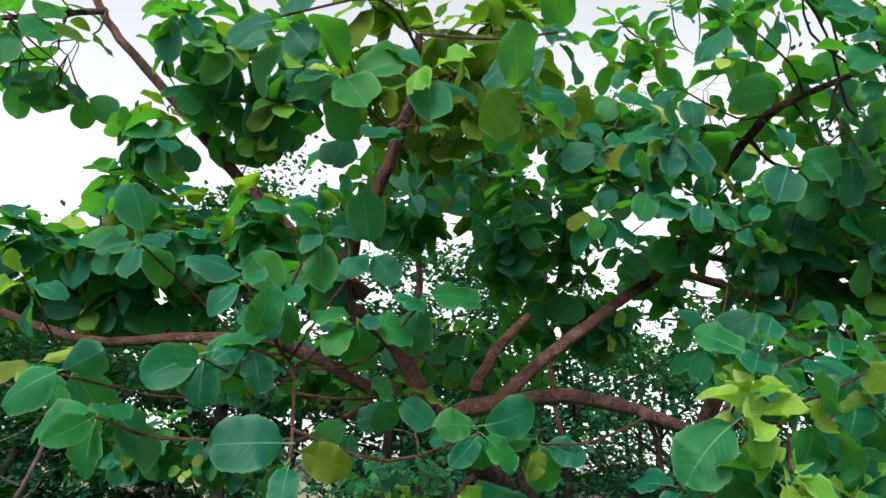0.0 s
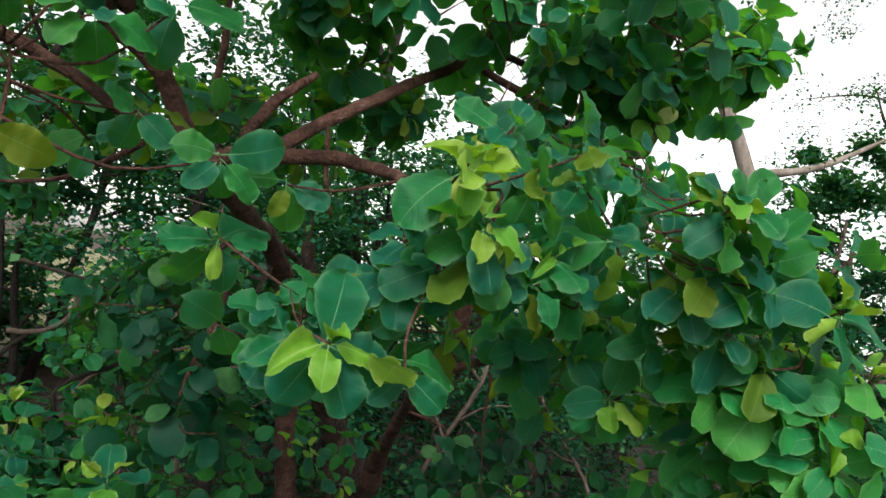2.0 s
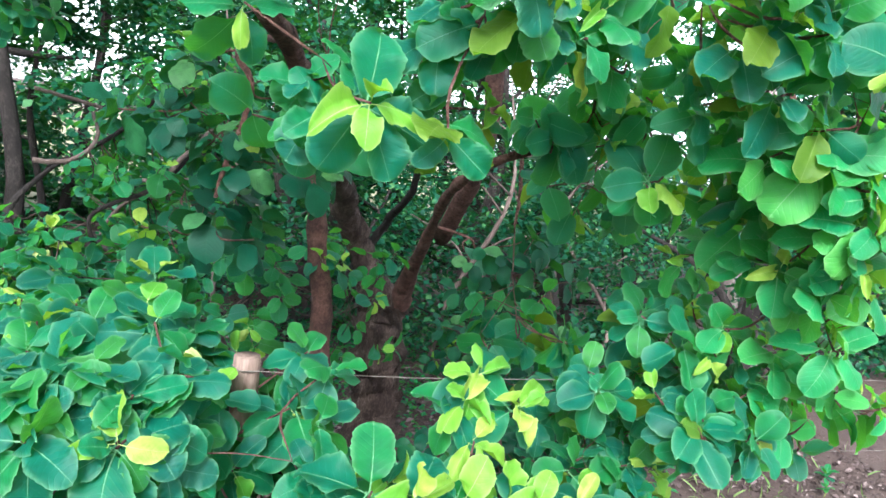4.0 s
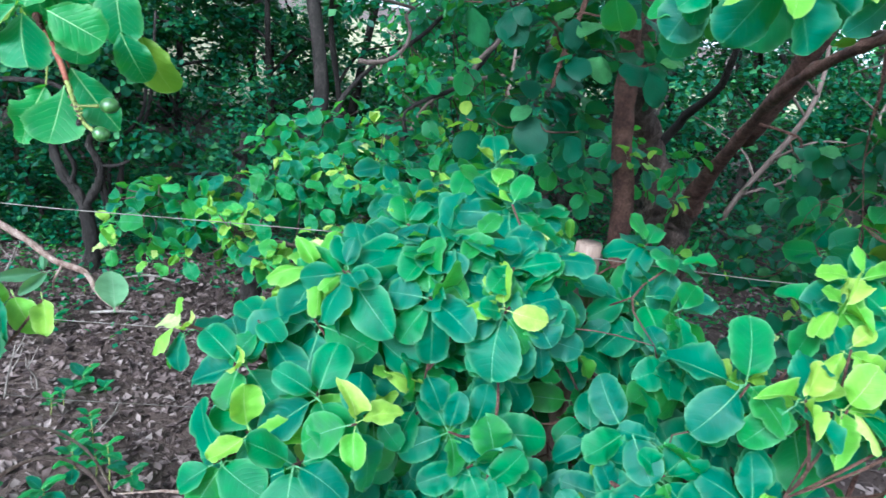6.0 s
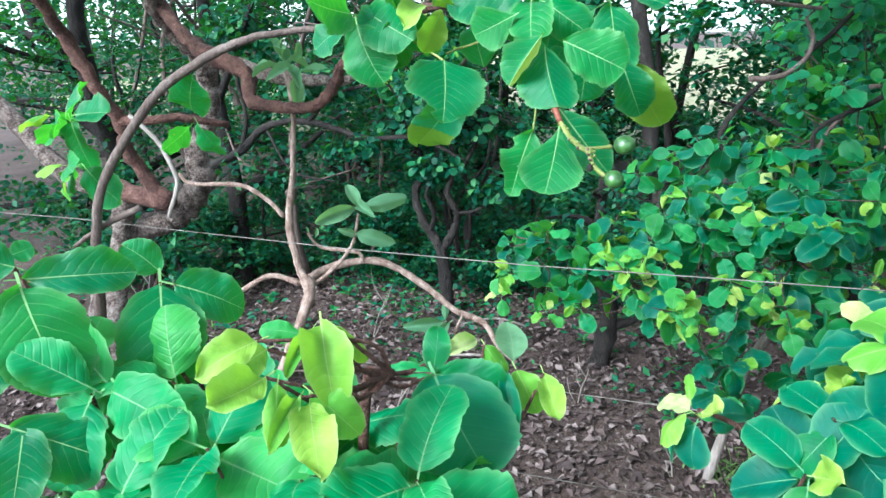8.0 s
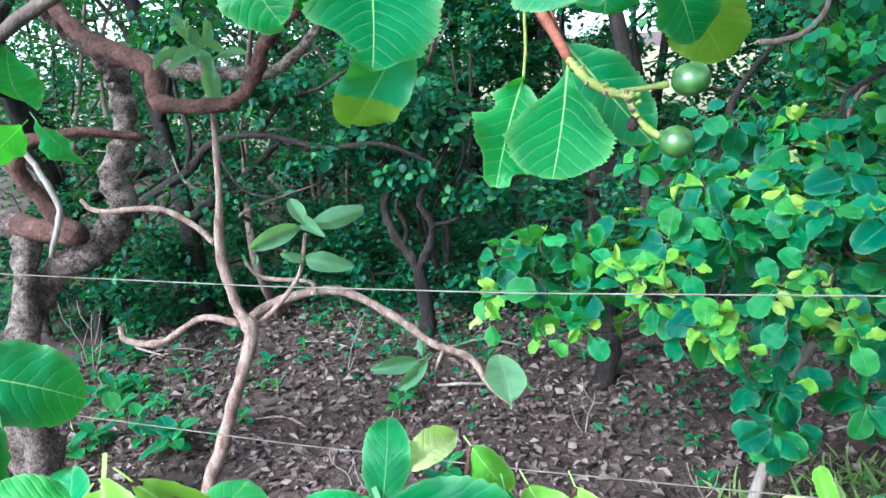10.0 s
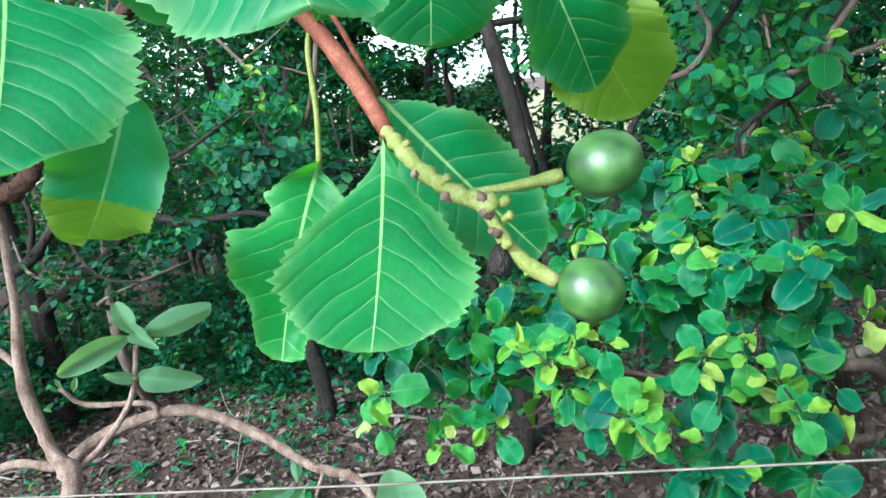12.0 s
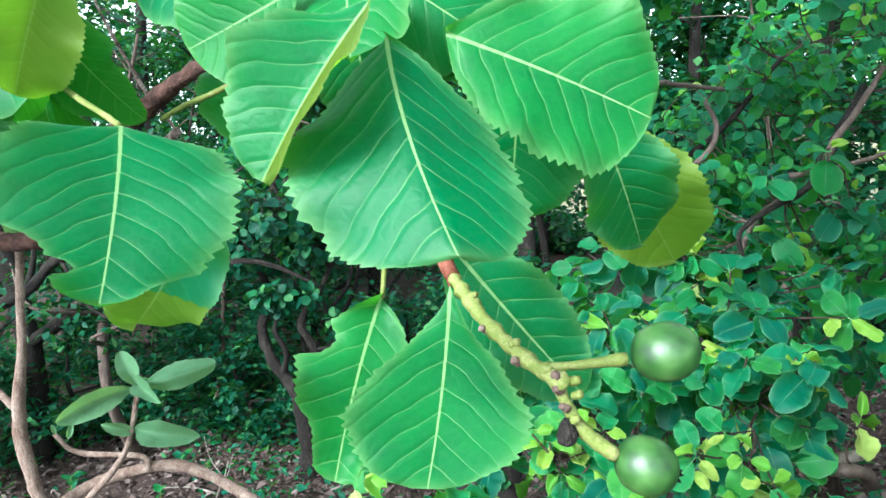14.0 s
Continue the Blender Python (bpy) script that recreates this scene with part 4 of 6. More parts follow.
tree.clump((0.35, 3.45, 2.62), (0.85, 0.4, 0.18), 40, 0.115, 6)
tree.clump((-0.4, 3.7, 2.5), (0.6, 0.35, 0.15), 24, 0.115, 6)
# Dark leaves by the trunk stand in for shade under the crown.
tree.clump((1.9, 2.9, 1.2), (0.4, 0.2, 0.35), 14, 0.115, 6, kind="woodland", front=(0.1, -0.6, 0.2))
tree.clump((1.42, 1.78, 1.97), (0.25, 0.2, 0.14), 10, 0.125, 5, front=(0.1, -0.6, 0.2), young=0.2)
tree.clump((1.75, 2.2, 1.72), (0.25, 0.2, 0.16), 5, 0.125, 5, front=(0.1, -0.6, 0.2), young=0.1)
tree.clump((2.05, 2.1, 1.70), (0.2, 0.2, 0.2), 7, 0.125, 5, front=(0.1, -0.6, 0.2), young=0.2)
tree.clump((1.97, 2.30, 3.27), (0.3, 0.3, 0.2), 14, young=0.05)
tree.clump((2.38, 2.30, 3.25), (0.22, 0.3, 0.16), 11, young=0.05)
tree.clump((1.62, 2.40, 3.13), (0.3, 0.3, 0.2), 8, young=0.05)
tree.clump((2.52, 2.20, 3.41), (0.2, 0.25, 0.12), 9, young=0.05)
tree.clump((1.90, 2.30, 2.87), (0.25, 0.3, 0.15), 10, young=0.05)
tree.leaves = [q for i, q in enumerate(tree.leaves) if i % 2 or not (q[0][0] < -0.8 and q[0][2] > 3.1)]
tree.finish((0.5, 0.9, 1.9), 300, 1.75)


# ---- the shrub that grows round the fence post ----
shrub = Plant("leafy_shrub", (0.42, 1.75, GROUND), "low mounded shrub of round blue-green leaves round a fence post", "shrub", 31)
for i in range(9):
    a = i * 2.399
    shrub.limb([(0.42 + 0.04 * math.cos(a), 1.75 + 0.04 * math.sin(a), GROUND - 0.03, 0.014), (0.42 + 0.2 * math.cos(a), 1.75 + 0.18 * math.sin(a), 0.35, 0.011), (0.42 + 0.5 * math.cos(a), 1.72 + 0.4 * math.sin(a), 0.72, 0.007)], "stem")
shrub.clump((0.2, 1.52, 1.08), (0.5, 0.13, 0.14), 36, 0.125, 7, front=(0, -0.5, 0.3), shell=0.2, lift=0.8, young=0.15, spread=(60, 100), droop=0.15)
shrub.clump((0.16, 1.9, 0.80), (0.5, 0.36, 0.42), 80, 0.125, 7, front=(0, -0.45, 0), shell=0.75, lift=0.8, young=0.06, spread=(60, 100), droop=0.15)
shrub.clump((0.42, 1.68, 0.58), (0.6, 0.46, 0.52), 130, 0.125, 6, front=(0, -0.45, 0), shell=0.75, lift=0.7, young=0.1, spread=(60, 100), droop=0.15)
shrub.clump((-0.2, 1.52, 0.78), (0.32, 0.16, 0.3), 26, 0.125, 6, front=(-0.3, -0.5, 0.2), shell=0.5, lift=0.6, young=0.2, spread=(60, 100), droop=0.2)
shrub.clump((0.75, 1.45, 0.55), (0.35, 0.35, 0.45), 50, 0.125, 6, front=(0, -0.45, 0), shell=0.7, lift=0.6, young=0.25, spread=(60, 100), droop=0.15)
shrub.sprig((0.18, 1.51, 1.01), (0,-0.6,0.8), 8, 0.12, young=3)
shrub.sprig((0.43, 1.77, 1.13), (0,-0.5,0.8), 7, 0.12, young=3)
shrub.sprig((0.75, 1.17, 1.06), (0,-0.6,0.7), 8, 0.13, young=4)
shrub.sprig((0.99, 1.48, 1.14), (0,-0.5,0.8), 9, 0.12, young=5)
shrub.sprig((1.04, 1.15, 1.04), (0,-0.6,0.7), 8, 0.12, young=5)
shrub.sprig((0.03, 1.87, 1.07), (0,-0.5,0.8), 7, 0.14)
shrub.sprig((0.58, 1.58, 1.07), (0,-0.5,0.9), 8, 0.12)
shrub.sprig((0.23, 2.22, 1.25), (0,-0.3,1), 7, 0.13, young=2)
shrub.sprig((-0.12, 2.80, 1.17), (0,-0.3,1), 7, 0.12, young=2)
shrub.sprig((0.68, 1.25, 1.04), (0,-0.7,0.5), 5, 0.15)
shrub.sprig((0.70, 1.76, 1.12), (0,-0.5,0.8), 6, 0.13)
shrub.sprig((-0.06, 1.46, 0.85), (0,-0.6,0.6), 6, 0.14, young=2)
shrub.sprig((-0.07, 1.74, 1.03), (0,-0.6,0.6), 6, 0.15)
shrub.sprig((-0.52, 1.72, 0.80), (-0.6,-0.5,0.5), 7, 0.13, young=4)
shrub.sprig((-0.23, 1.34, 0.79), (-0.3,-0.7,0.3), 7, 0.13, young=4)
shrub.sprig((-0.25, 1.79, 0.99), (-0.3,-0.5,0.7), 6, 0.12, young=3)
shrub.sprig((0.21, 2.01, 1.21), (0,-0.4,1), 8, 0.13, young=2, spread=(55,100), droop=0.15)
shrub.sprig((0.08, 1.95, 1.16), (0,-0.5,0.9), 7, 0.13, spread=(55,100), droop=0.15)
shrub.sprig((0.34, 1.93, 1.17), (0,-0.5,0.9), 7, 0.13, spread=(55,100), droop=0.15)
shrub.sprig((-0.05, 1.84, 1.12), (0,-0.5,0.9), 7, 0.13, spread=(55,100), droop=0.15)
shrub.sprig((0.51, 1.91, 1.15), (0,-0.5,0.9), 7, 0.13, spread=(55,100), droop=0.15)
shrub.sprig((-0.17, 1.77, 1.04), (-0.2,-0.5,0.8), 7, 0.13, spread=(55,100), droop=0.15)
shrub.sprig((0.66, 1.89, 1.12), (0,-0.5,0.9), 7, 0.13, spread=(55,100), droop=0.15)
shrub.sprig((0.24, 2.06, 1.07), (0,-0.4,1), 7, 0.13, spread=(55,100), droop=0.15)
shrub.sprig((0.02, 2.21, 1.14), (0,-0.4,1), 7, 0.13, spread=(55,100), droop=0.15)
shrub.sprig((-0.41, 1.41, 0.89), (-0.4,-0.6,0.5), 7, 0.13, young=1, spread=(55,100), droop=0.15)
shrub.sprig((-0.35, 1.27, 0.81), (-0.3,-0.6,0.5), 7, 0.13, young=4, spread=(55,100), droop=0.15)
shrub.sprig((-0.41, 1.25, 0.74), (-0.5,-0.6,0.3), 6, 0.14, spread=(55,100), droop=0.15)
shrub.sprig((-0.36, 1.54, 0.95), (-0.3,-0.5,0.7), 7, 0.12, young=4, spread=(55,100), droop=0.15)
shrub.sprig((-0.21, 1.29, 0.90), (0,-0.6,0.6), 6, 0.14, spread=(55,100), droop=0.15)
shrub.sprig((-0.24, 1.20, 0.79), (0,-0.6,0.5), 6, 0.14, spread=(55,100), droop=0.15)
shrub.leaves = [q for q in shrub.leaves if not (0.33 < q[0][0] < 0.6 and q[0][1] < 1.95 and q[0][2] > 0.84)]  # the post stands clear
shrub.leaves = [q for q in shrub.leaves if q[0][0] > -0.47 + 0.3 * (q[0][1] - 1.5)]
shrub.twigs = [q for q in shrub.twigs if not (0.3 < q[-1][0] < 0.66 and q[-1][2] > 0.8) and q[-1][0] > -0.47 + 0.3 * (q[-1][1] - 1.5)]
for at, way in (((0.40, 1.74, 1.05), (-0.2, -0.6, 0.7)), ((0.46, 1.72, 0.84), (0, -0.7, 0.4)), ((0.60, 1.76, 1.0), (0.3, -0.6, 0.6)), ((0.36, 1.70, 0.93), (-0.2, -0.7, 0.4))):
    shrub.sprig(at, way, 5, 0.115, young=1, spread=(60, 100), droop=0.2)
shrub.limb([(-0.05, 1.62, 0.5, 0.008), (-0.3, 1.6, 0.74, 0.006), (-0.5, 1.58, 0.86, 0.005), (-0.58, 1.57, 0.89, 0.004)], "stem")
shrub.sprig((-0.59, 1.57, 0.89), (-0.4, -0.4, 0.7), 7, 0.105, young=4, twig=False)
for at, n, young, size in (((1.03, 1.50, 1.21), 8, 5, 0.125),
                           ((1.12, 1.42, 1.15), 8, 5, 0.13),
                           ((0.99, 1.40, 1.07), 6, 4, 0.12),
                           ((0.91, 1.25, 1.00), 7, 4, 0.14),
                           ((1.04, 1.20, 1.00), 7, 4, 0.14),
                           ((1.23, 1.25, 0.96), 6, 3, 0.12),
                           ((1.04, 1.12, 0.92), 7, 3, 0.13),
                           ((1.69, 1.50, 0.92), 6, 5, 0.11),
                           ((1.84, 1.50, 0.76), 6, 5, 0.11),
                           ((-0.25, 1.50, 1.10), 7, 6, 0.12),
                           ((-0.19, 1.50, 1.09), 5, 4, 0.11),
                           ((-0.12, 1.20, 0.90), 6, 3, 0.12),
                           ((1.78, 1.70, 1.11), 6, 4, 0.12),
                           ((1.88, 1.60, 1.09), 5, 4, 0.12)):
    shrub.sprig(at, (0.1, -0.7, 0.5), n, size, young=young, spread=(40, 95), droop=0.25)
shrub.finish((0.3, 1.0, 1.0), 300)


# ---- a lower shrub under the tree ----
low_shrub = Plant("leafy_shrub", (1.75, 2.1, GROUND), "low shrub of round green leaves under the tree", "shrub", 35)
for i in range(7):
    a = i * 2.399
    low_shrub.limb([(1.75 + 0.04 * math.cos(a), 2.1 + 0.04 * math.sin(a), GROUND - 0.03, 0.012), (1.75 + 0.2 * math.cos(a), 2.1 + 0.15 * math.sin(a), 0.3, 0.009), (1.75 + 0.4 * math.cos(a), 2.05 + 0.3 * math.sin(a), 0.6, 0.006)], "stem")
low_shrub.clump((1.56, 1.65, 0.79), (0.25,0.2,0.2), 16, size=0.115, n=6, front=(0,-0.5,0.2), young=0.15)
low_shrub.clump((1.88, 1.68, 1.02), (0.3,0.2,0.2), 16, size=0.115, n=6, front=(0,-0.5,0.2), young=0.3)
low_shrub.clump((1.80, 2.12, 0.87), (0.25,0.25,0.15), 10, size=0.115, n=6, front=(0,-0.5,0.2))
low_shrub.clump((2.24, 1.64, 1.04), (0.25,0.2,0.2), 12, size=0.115, n=6, front=(0,-0.5,0.2), young=0.3)
low_shrub.clump((1.60, 1.41, 0.81), (0.2,0.2,0.14), 10, size=0.115, n=6, front=(0,-0.5,0.2), young=0.3)
low_shrub.clump((2.05, 1.89, 1.29), (0.3,0.2,0.2), 12, size=0.115, n=6, front=(0,-0.5,0.2))
# These three take darker leaves to colour in the shade under the tree.
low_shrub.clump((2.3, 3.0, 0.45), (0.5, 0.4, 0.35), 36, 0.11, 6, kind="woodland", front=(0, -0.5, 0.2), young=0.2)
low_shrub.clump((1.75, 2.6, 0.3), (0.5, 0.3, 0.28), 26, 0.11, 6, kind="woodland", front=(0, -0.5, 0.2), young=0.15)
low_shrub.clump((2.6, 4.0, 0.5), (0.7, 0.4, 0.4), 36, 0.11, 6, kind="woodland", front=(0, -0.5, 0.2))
low_shrub.finish((1.6, 1.4, 1.0), 240)


# ---- the near shrub beside the path ----
near_shrub = Plant("leafy_shrub", (-1.25, 1.25, GROUND), "near shrub with large toothed leaves and yellow-green shoots", "shrub", 41, RED_BARK, other=("fresh", 1.0))
for i in range(7):
    a = i * 2.399
    near_shrub.limb([(-1.25 + 0.04 * math.cos(a), 1.22 + 0.04 * math.sin(a), GROUND - 0.03, 0.013), (-1.25 + 0.2 * math.cos(a), 1.2 + 0.12 * math.sin(a), 0.4, 0.01), (-1.25 + 0.42 * math.cos(a), 1.18 + 0.2 * math.sin(a), 0.85, 0.006)], "stem")
near_shrub.sprig((-1.67, 1.14, 0.97), (-0.2,-0.7,0.1), 6, 0.21)
near_shrub.sprig((-1.38, 1.11, 0.93), (0,-0.4,0.8), 8, 0.19)
near_shrub.sprig((-1.19, 1.11, 0.91), (0,-0.4,0.8), 7, 0.18)
near_shrub.sprig((-1.01, 1.17, 0.91), (0.1,-0.4,0.8), 7, 0.18)
near_shrub.sprig((-1.49, 1.00, 0.88), (0,-0.4,0.8), 6, 0.18)
near_shrub.sprig((-0.90, 1.19, 0.88), (0.3,-0.4,0.6), 6, 0.17)
near_shrub.sprig((-1.60, 1.27, 0.94), (0,-0.5,0.6), 6, 0.18)
near_shrub.sprig((-1.02, 1.35, 0.89), (0,-0.5,0.6), 5, 0.14)
near_shrub.sprig((-1.40, 1.27, 0.92), (0,-0.5,0.7), 6, 0.17)
near_shrub.limb([(-1.2, 1.25, 0.4, 0.012), (-1.18, 1.33, 0.95, 0.011), (-1.12, 1.28, 1.02, 0.010), (-1.08, 1.24, 1.06, 0.009)], "stem")
near_shrub.clump((-1.3, 1.3, 0.6), (0.5, 0.25, 0.3), 30, 0.16, 6, front=(0, -0.4, 0), lift=0.8, young=0.1)
near_shrub.leaves = [q for q in near_shrub.leaves if q[0][0] < -0.216 + -0.618 * q[0][1]]
near_shrub.leaves = [q for q in near_shrub.leaves if q[0][2] + 0.62 * max(q[0][1] - 1.3, 0) < 1.06 or q[0][0] < -1.12]
for at, along, normal, size, kind, narrow in (
    ((-1.870, 1.200, 1.162), (0.76, 0.65, -0.06), (0.69, -0.50, 0.52), 0.210, "fruiting", 0.65),
    ((-1.848, 1.175, 1.158), (0.66, -0.39, -0.64), (0.69, -0.50, 0.52), 0.223, "fruiting", 0.99),
    ((-1.697, 1.379, 1.109), (0.48, -0.58, -0.66), (0.60, -0.59, 0.54), 0.223, "fruiting", 1.05),
    ((-1.675, 1.396, 1.100), (0.78, 0.52, -0.36), (0.58, -0.60, 0.55), 0.166, "fruiting", 0.95),
    ((-1.872, 1.150, 1.079), (0.34, -0.87, -0.37), (0.69, -0.47, 0.55), 0.178, "fruiting", 1.04),
    ((-1.716, 1.008, 0.967), (0.88, 0.32, -0.36), (0.65, -0.42, 0.63), 0.170, "fruiting", 0.90),
    ((-1.847, 1.262, 0.922), (0.89, 0.14, -0.43), (0.63, -0.49, 0.61), 0.141, "mature", 1.05),
    ((-1.861, 1.296, 0.945), (0.13, 0.35, 0.93), (0.63, -0.50, 0.59), 0.091, "mature", 1.30),
    ((-1.734, 1.419, 1.116), (-0.30, -0.43, 0.85), (0.60, -0.60, 0.53), 0.096, "fruiting", 1.04),
    ((-1.704, 1.020, 0.959), (0.54, -0.66, -0.53), (0.64, -0.43, 0.64), 0.154, "fruiting", 0.89),
    ((-1.751, 1.355, 0.893), (0.90, -0.03, -0.44), (0.58, -0.53, 0.62), 0.123, "mature", 1.16),
    ((-1.881, 1.196, 1.188), (-0.58, -0.64, 0.50), (0.70, -0.50, 0.50), 0.102, "fruiting", 1.20),
    ((-2.048, 1.307, 1.162), (0.52, 0.82, 0.23), (0.71, -0.50, 0.49), 0.050, "fruiting", 1.30),
    ((-1.221, 1.079, 1.173), (-0.46, -0.88, -0.06), (0.49, -0.62, 0.61), 0.098, "young", 0.79),
    ((-1.218, 1.096, 1.151), (-0.42, -0.89, -0.16), (0.48, -0.62, 0.62), 0.062, "young", 1.14),
    ((-1.197, 1.056, 1.127), (-0.23, -0.97, -0.09), (0.48, -0.60, 0.64), 0.104, "young", 0.85),
    ((-1.161, 1.135, 1.173), (-0.22, -0.81, -0.55), (0.45, -0.66, 0.60), 0.078, "young", 0.65),
    ((-1.149, 1.147, 1.180), (0.47, -0.72, -0.51), (0.44, -0.67, 0.60), 0.127, "young", 0.98),
    ((-1.147, 1.169, 1.169), (0.81, 0.02, -0.58), (0.43, -0.67, 0.60), 0.085, "young", 0.65),
    ((-1.180, 1.063, 1.117), (0.41, -0.83, -0.38), (0.46, -0.61, 0.65), 0.082, "young", 0.86),
    ((-1.151, 1.069, 1.093), (-0.03, -0.96, -0.29), (0.44, -0.61, 0.66), 0.079, "young", 0.64),
    ((-1.135, 1.075, 1.085), (0.51, -0.82, -0.26), (0.42, -0.61, 0.67), 0.115, "young", 0.74),
    ((-1.140, 1.090, 1.093), (0.89, -0.16, -0.43), (0.43, -0.62, 0.66), 0.095, "young", 0.84),
    ((-1.195, 1.155, 1.154), (-0.74, -0.56, 0.38), (0.46, -0.65, 0.61), 0.063, "fresh", 0.75),
    ((-1.061, 1.388, 0.981), (0.61, -0.66, -0.45), (0.30, -0.69, 0.66), 0.210, "mature", 1.16),
    ((-1.065, 1.407, 0.974), (0.97, 0.06, -0.23), (0.30, -0.70, 0.65), 0.158, "mature", 0.88),
    ((-1.071, 1.405, 0.975), (0.07, 0.39, 0.92), (0.30, -0.69, 0.65), 0.095, "mature", 0.69),
    ((-1.074, 1.403, 0.975), (-0.92, -0.34, 0.18), (0.30, -0.69, 0.65), 0.089, "fresh", 0.49),
    ((-1.062, 1.446, 0.999), (0.82, 0.47, 0.32), (0.29, -0.71, 0.64), 0.077, "young", 1.08),
    ((-0.988, 1.481, 1.013), (0.68, -0.43, -0.59), (0.25, -0.74, 0.63), 0.068, "young", 1.12),
    ((-0.925, 1.487, 0.965), (0.60, -0.56, -0.58), (0.21, -0.73, 0.65), 0.092, "young", 0.86),
    ((-0.873, 1.506, 0.953), (0.48, -0.67, -0.56), (0.18, -0.73, 0.66), 0.104, "young", 0.65),
    ((-0.943, 1.454, 0.978), (0.39, -0.67, -0.63), (0.22, -0.72, 0.65), 0.118, "mature", 0.43),
):
    near_shrub.leaf(at, along, normal, size, kind, narrow)
    near_shrub.twig(at, 0.003, 0.9)
near_shrub.finish((-0.9, 0.8, 1.2), 320)
NEAR_FRUIT = ((-1.647, 0.985, 0.838), (-1.649, 1.024, 0.819), (-1.701, 1.016, 0.845))
NEAR_BUD = (-1.686, 1.243, 0.867)


# ---- the old tree beside the fence, with the fruiting branch ----
old = Plant("old_tree", (-3.5, 2.9, GROUND), "old crooked tree with flaking grey-brown bark", "tree", 51, LICHEN_BARK)
old.limb([(-3.62, 2.76, -0.72, 0.12), (-3.58, 2.8, -0.05, 0.1), (-3.55, 2.81, 0.28, 0.075), (-3.51, 2.89, 0.47, 0.065), (-3.41, 2.98, 0.63, 0.07), (-3.20, 3.09, 0.75, 0.075), (-3.11, 3.17, 0.89, 0.06), (-3.16, 3.20, 1.04, 0.055), (-3.09, 3.28, 1.23, 0.05), (-3.05, 3.25, 1.43, 0.05), (-3.04, 3.18, 1.55, 0.05), (-3.07, 3.01, 1.73, 0.045), (-2.99, 2.86, 1.87, 0.04), (-2.9, 2.6, 2.2, 0.03)], "trunk", sides=14, rough=0.14, steps=8)
old.limb([(-3.42, 2.66, -0.72, 0.075), (-3.43, 2.71, -0.05, 0.06), (-3.43, 2.71, 0.17, 0.05), (-3.43, 2.79, 0.41, 0.055), (-3.43, 2.88, 0.69, 0.05), (-3.44, 2.93, 0.88, 0.06), (-3.68, 2.85, 0.95, 0.05), (-4.1, 2.8, 1.4, 0.04)], "trunk", sides=10, rough=0.12)
old.limb([(-3.04, 3.19, 1.60, 0.040), (-2.74, 2.85, 1.58, 0.030), (-2.47, 2.80, 1.48, 0.030), (-2.40, 2.72, 1.37, 0.027), (-2.25, 2.68, 1.35, 0.025), (-2.06, 2.65, 1.35, 0.022), (-1.95, 2.64, 1.43, 0.022), (-1.88, 2.61, 1.52, 0.021), (-1.70, 2.57, 1.62, 0.020), (-1.48, 2.44, 1.69, 0.016), (-1.22, 2.20, 1.68, 0.016), (-1.03, 1.97, 1.60, 0.012), (-0.99, 1.80, 1.58, 0.0095), (-0.967, 1.784, 1.527, 0.0078)], bark=RED_BARK, rough=0.15, sides=11, steps=7, knots=0.22)
old.limb([(-3.20, 3.08, 1.92, 0.030), (-2.96, 2.93, 1.73, 0.030), (-2.74, 2.85, 1.58, 0.030), (-2.47, 2.80, 1.48, 0.030)], bark=RED_BARK, rough=0.15, sides=11, steps=7, knots=0.22)
old.limb([(-2.66, 2.31, 1.35, 0.008), (-2.58, 2.32, 1.28, 0.009), (-2.51, 2.31, 1.20, 0.009), (-2.47, 2.30, 1.10, 0.009), (-2.49, 2.25, 0.97, 0.008)], bark=GREY_WOOD)
old.limb([(-2.75, 3.10, 1.51, 0.035), (-2.47, 3.02, 1.45, 0.03), (-2.23, 2.99, 1.43, 0.025), (-2.04, 2.94, 1.44, 0.02), (-1.8, 2.9, 1.6, 0.012)])
old.limb([(-3.44, 2.93, 0.88, 0.055), (-3.120, 2.920, 0.838, 0.0450), (-3.196, 2.900, 0.926, 0.0400), (-3.263, 2.850, 1.104, 0.0340), (-3.252, 2.820, 1.257, 0.0340), (-3.321, 2.750, 1.472, 0.0330), (-3.359, 2.700, 1.643, 0.0320), (-3.375, 2.600, 1.852, 0.0300)], bark=RED_BARK, rough=0.1)
old.limb([(-3.252, 2.820, 1.257, 0.0280), (-3.093, 2.850, 1.259, 0.0230), (-2.965, 2.950, 1.260, 0.0200), (-2.828, 3.100, 1.212, 0.0160)], bark=RED_BARK)
old.limb([(-2.2, 1.6, 0.6, 0.02), (-2.12, 1.60, 1.1, 0.013), (-2.08, 1.62, 1.26, 0.013), (-2.0, 1.67, 1.40, 0.012), (-1.92, 1.72, 1.50, 0.012), (-1.80, 1.776, 1.575, 0.012), (-1.69, 1.78, 1.61, 0.010), (-1.60, 1.82, 1.625, 0.009), (-1.49, 1.80, 1.63, 0.008)], bark=DULL_BARK)
old.limb([(-2.35, 1.8, -0.72, 0.032), (-2.3, 1.75, -0.05, 0.026), (-2.26, 1.68, 0.3, 0.023), (-2.2, 1.6, 0.6, 0.02)], bark=DULL_BARK)
old.limb([(-2.18, 1.58, 1.09, 0.006), (-2.11, 1.62, 1.14, 0.008), (-2.01, 1.66, 1.19, 0.009)], bark=DULL_BARK)
old.sprig((-1.28, 1.78, 1.67), (0,-0.5,-0.4), 4, 0.17, "fruiting", twig=False)
old.sprig((-1.38, 1.75, 1.64), (-0.2,-0.5,-0.4), 5, 0.17, "fruiting", twig=False)
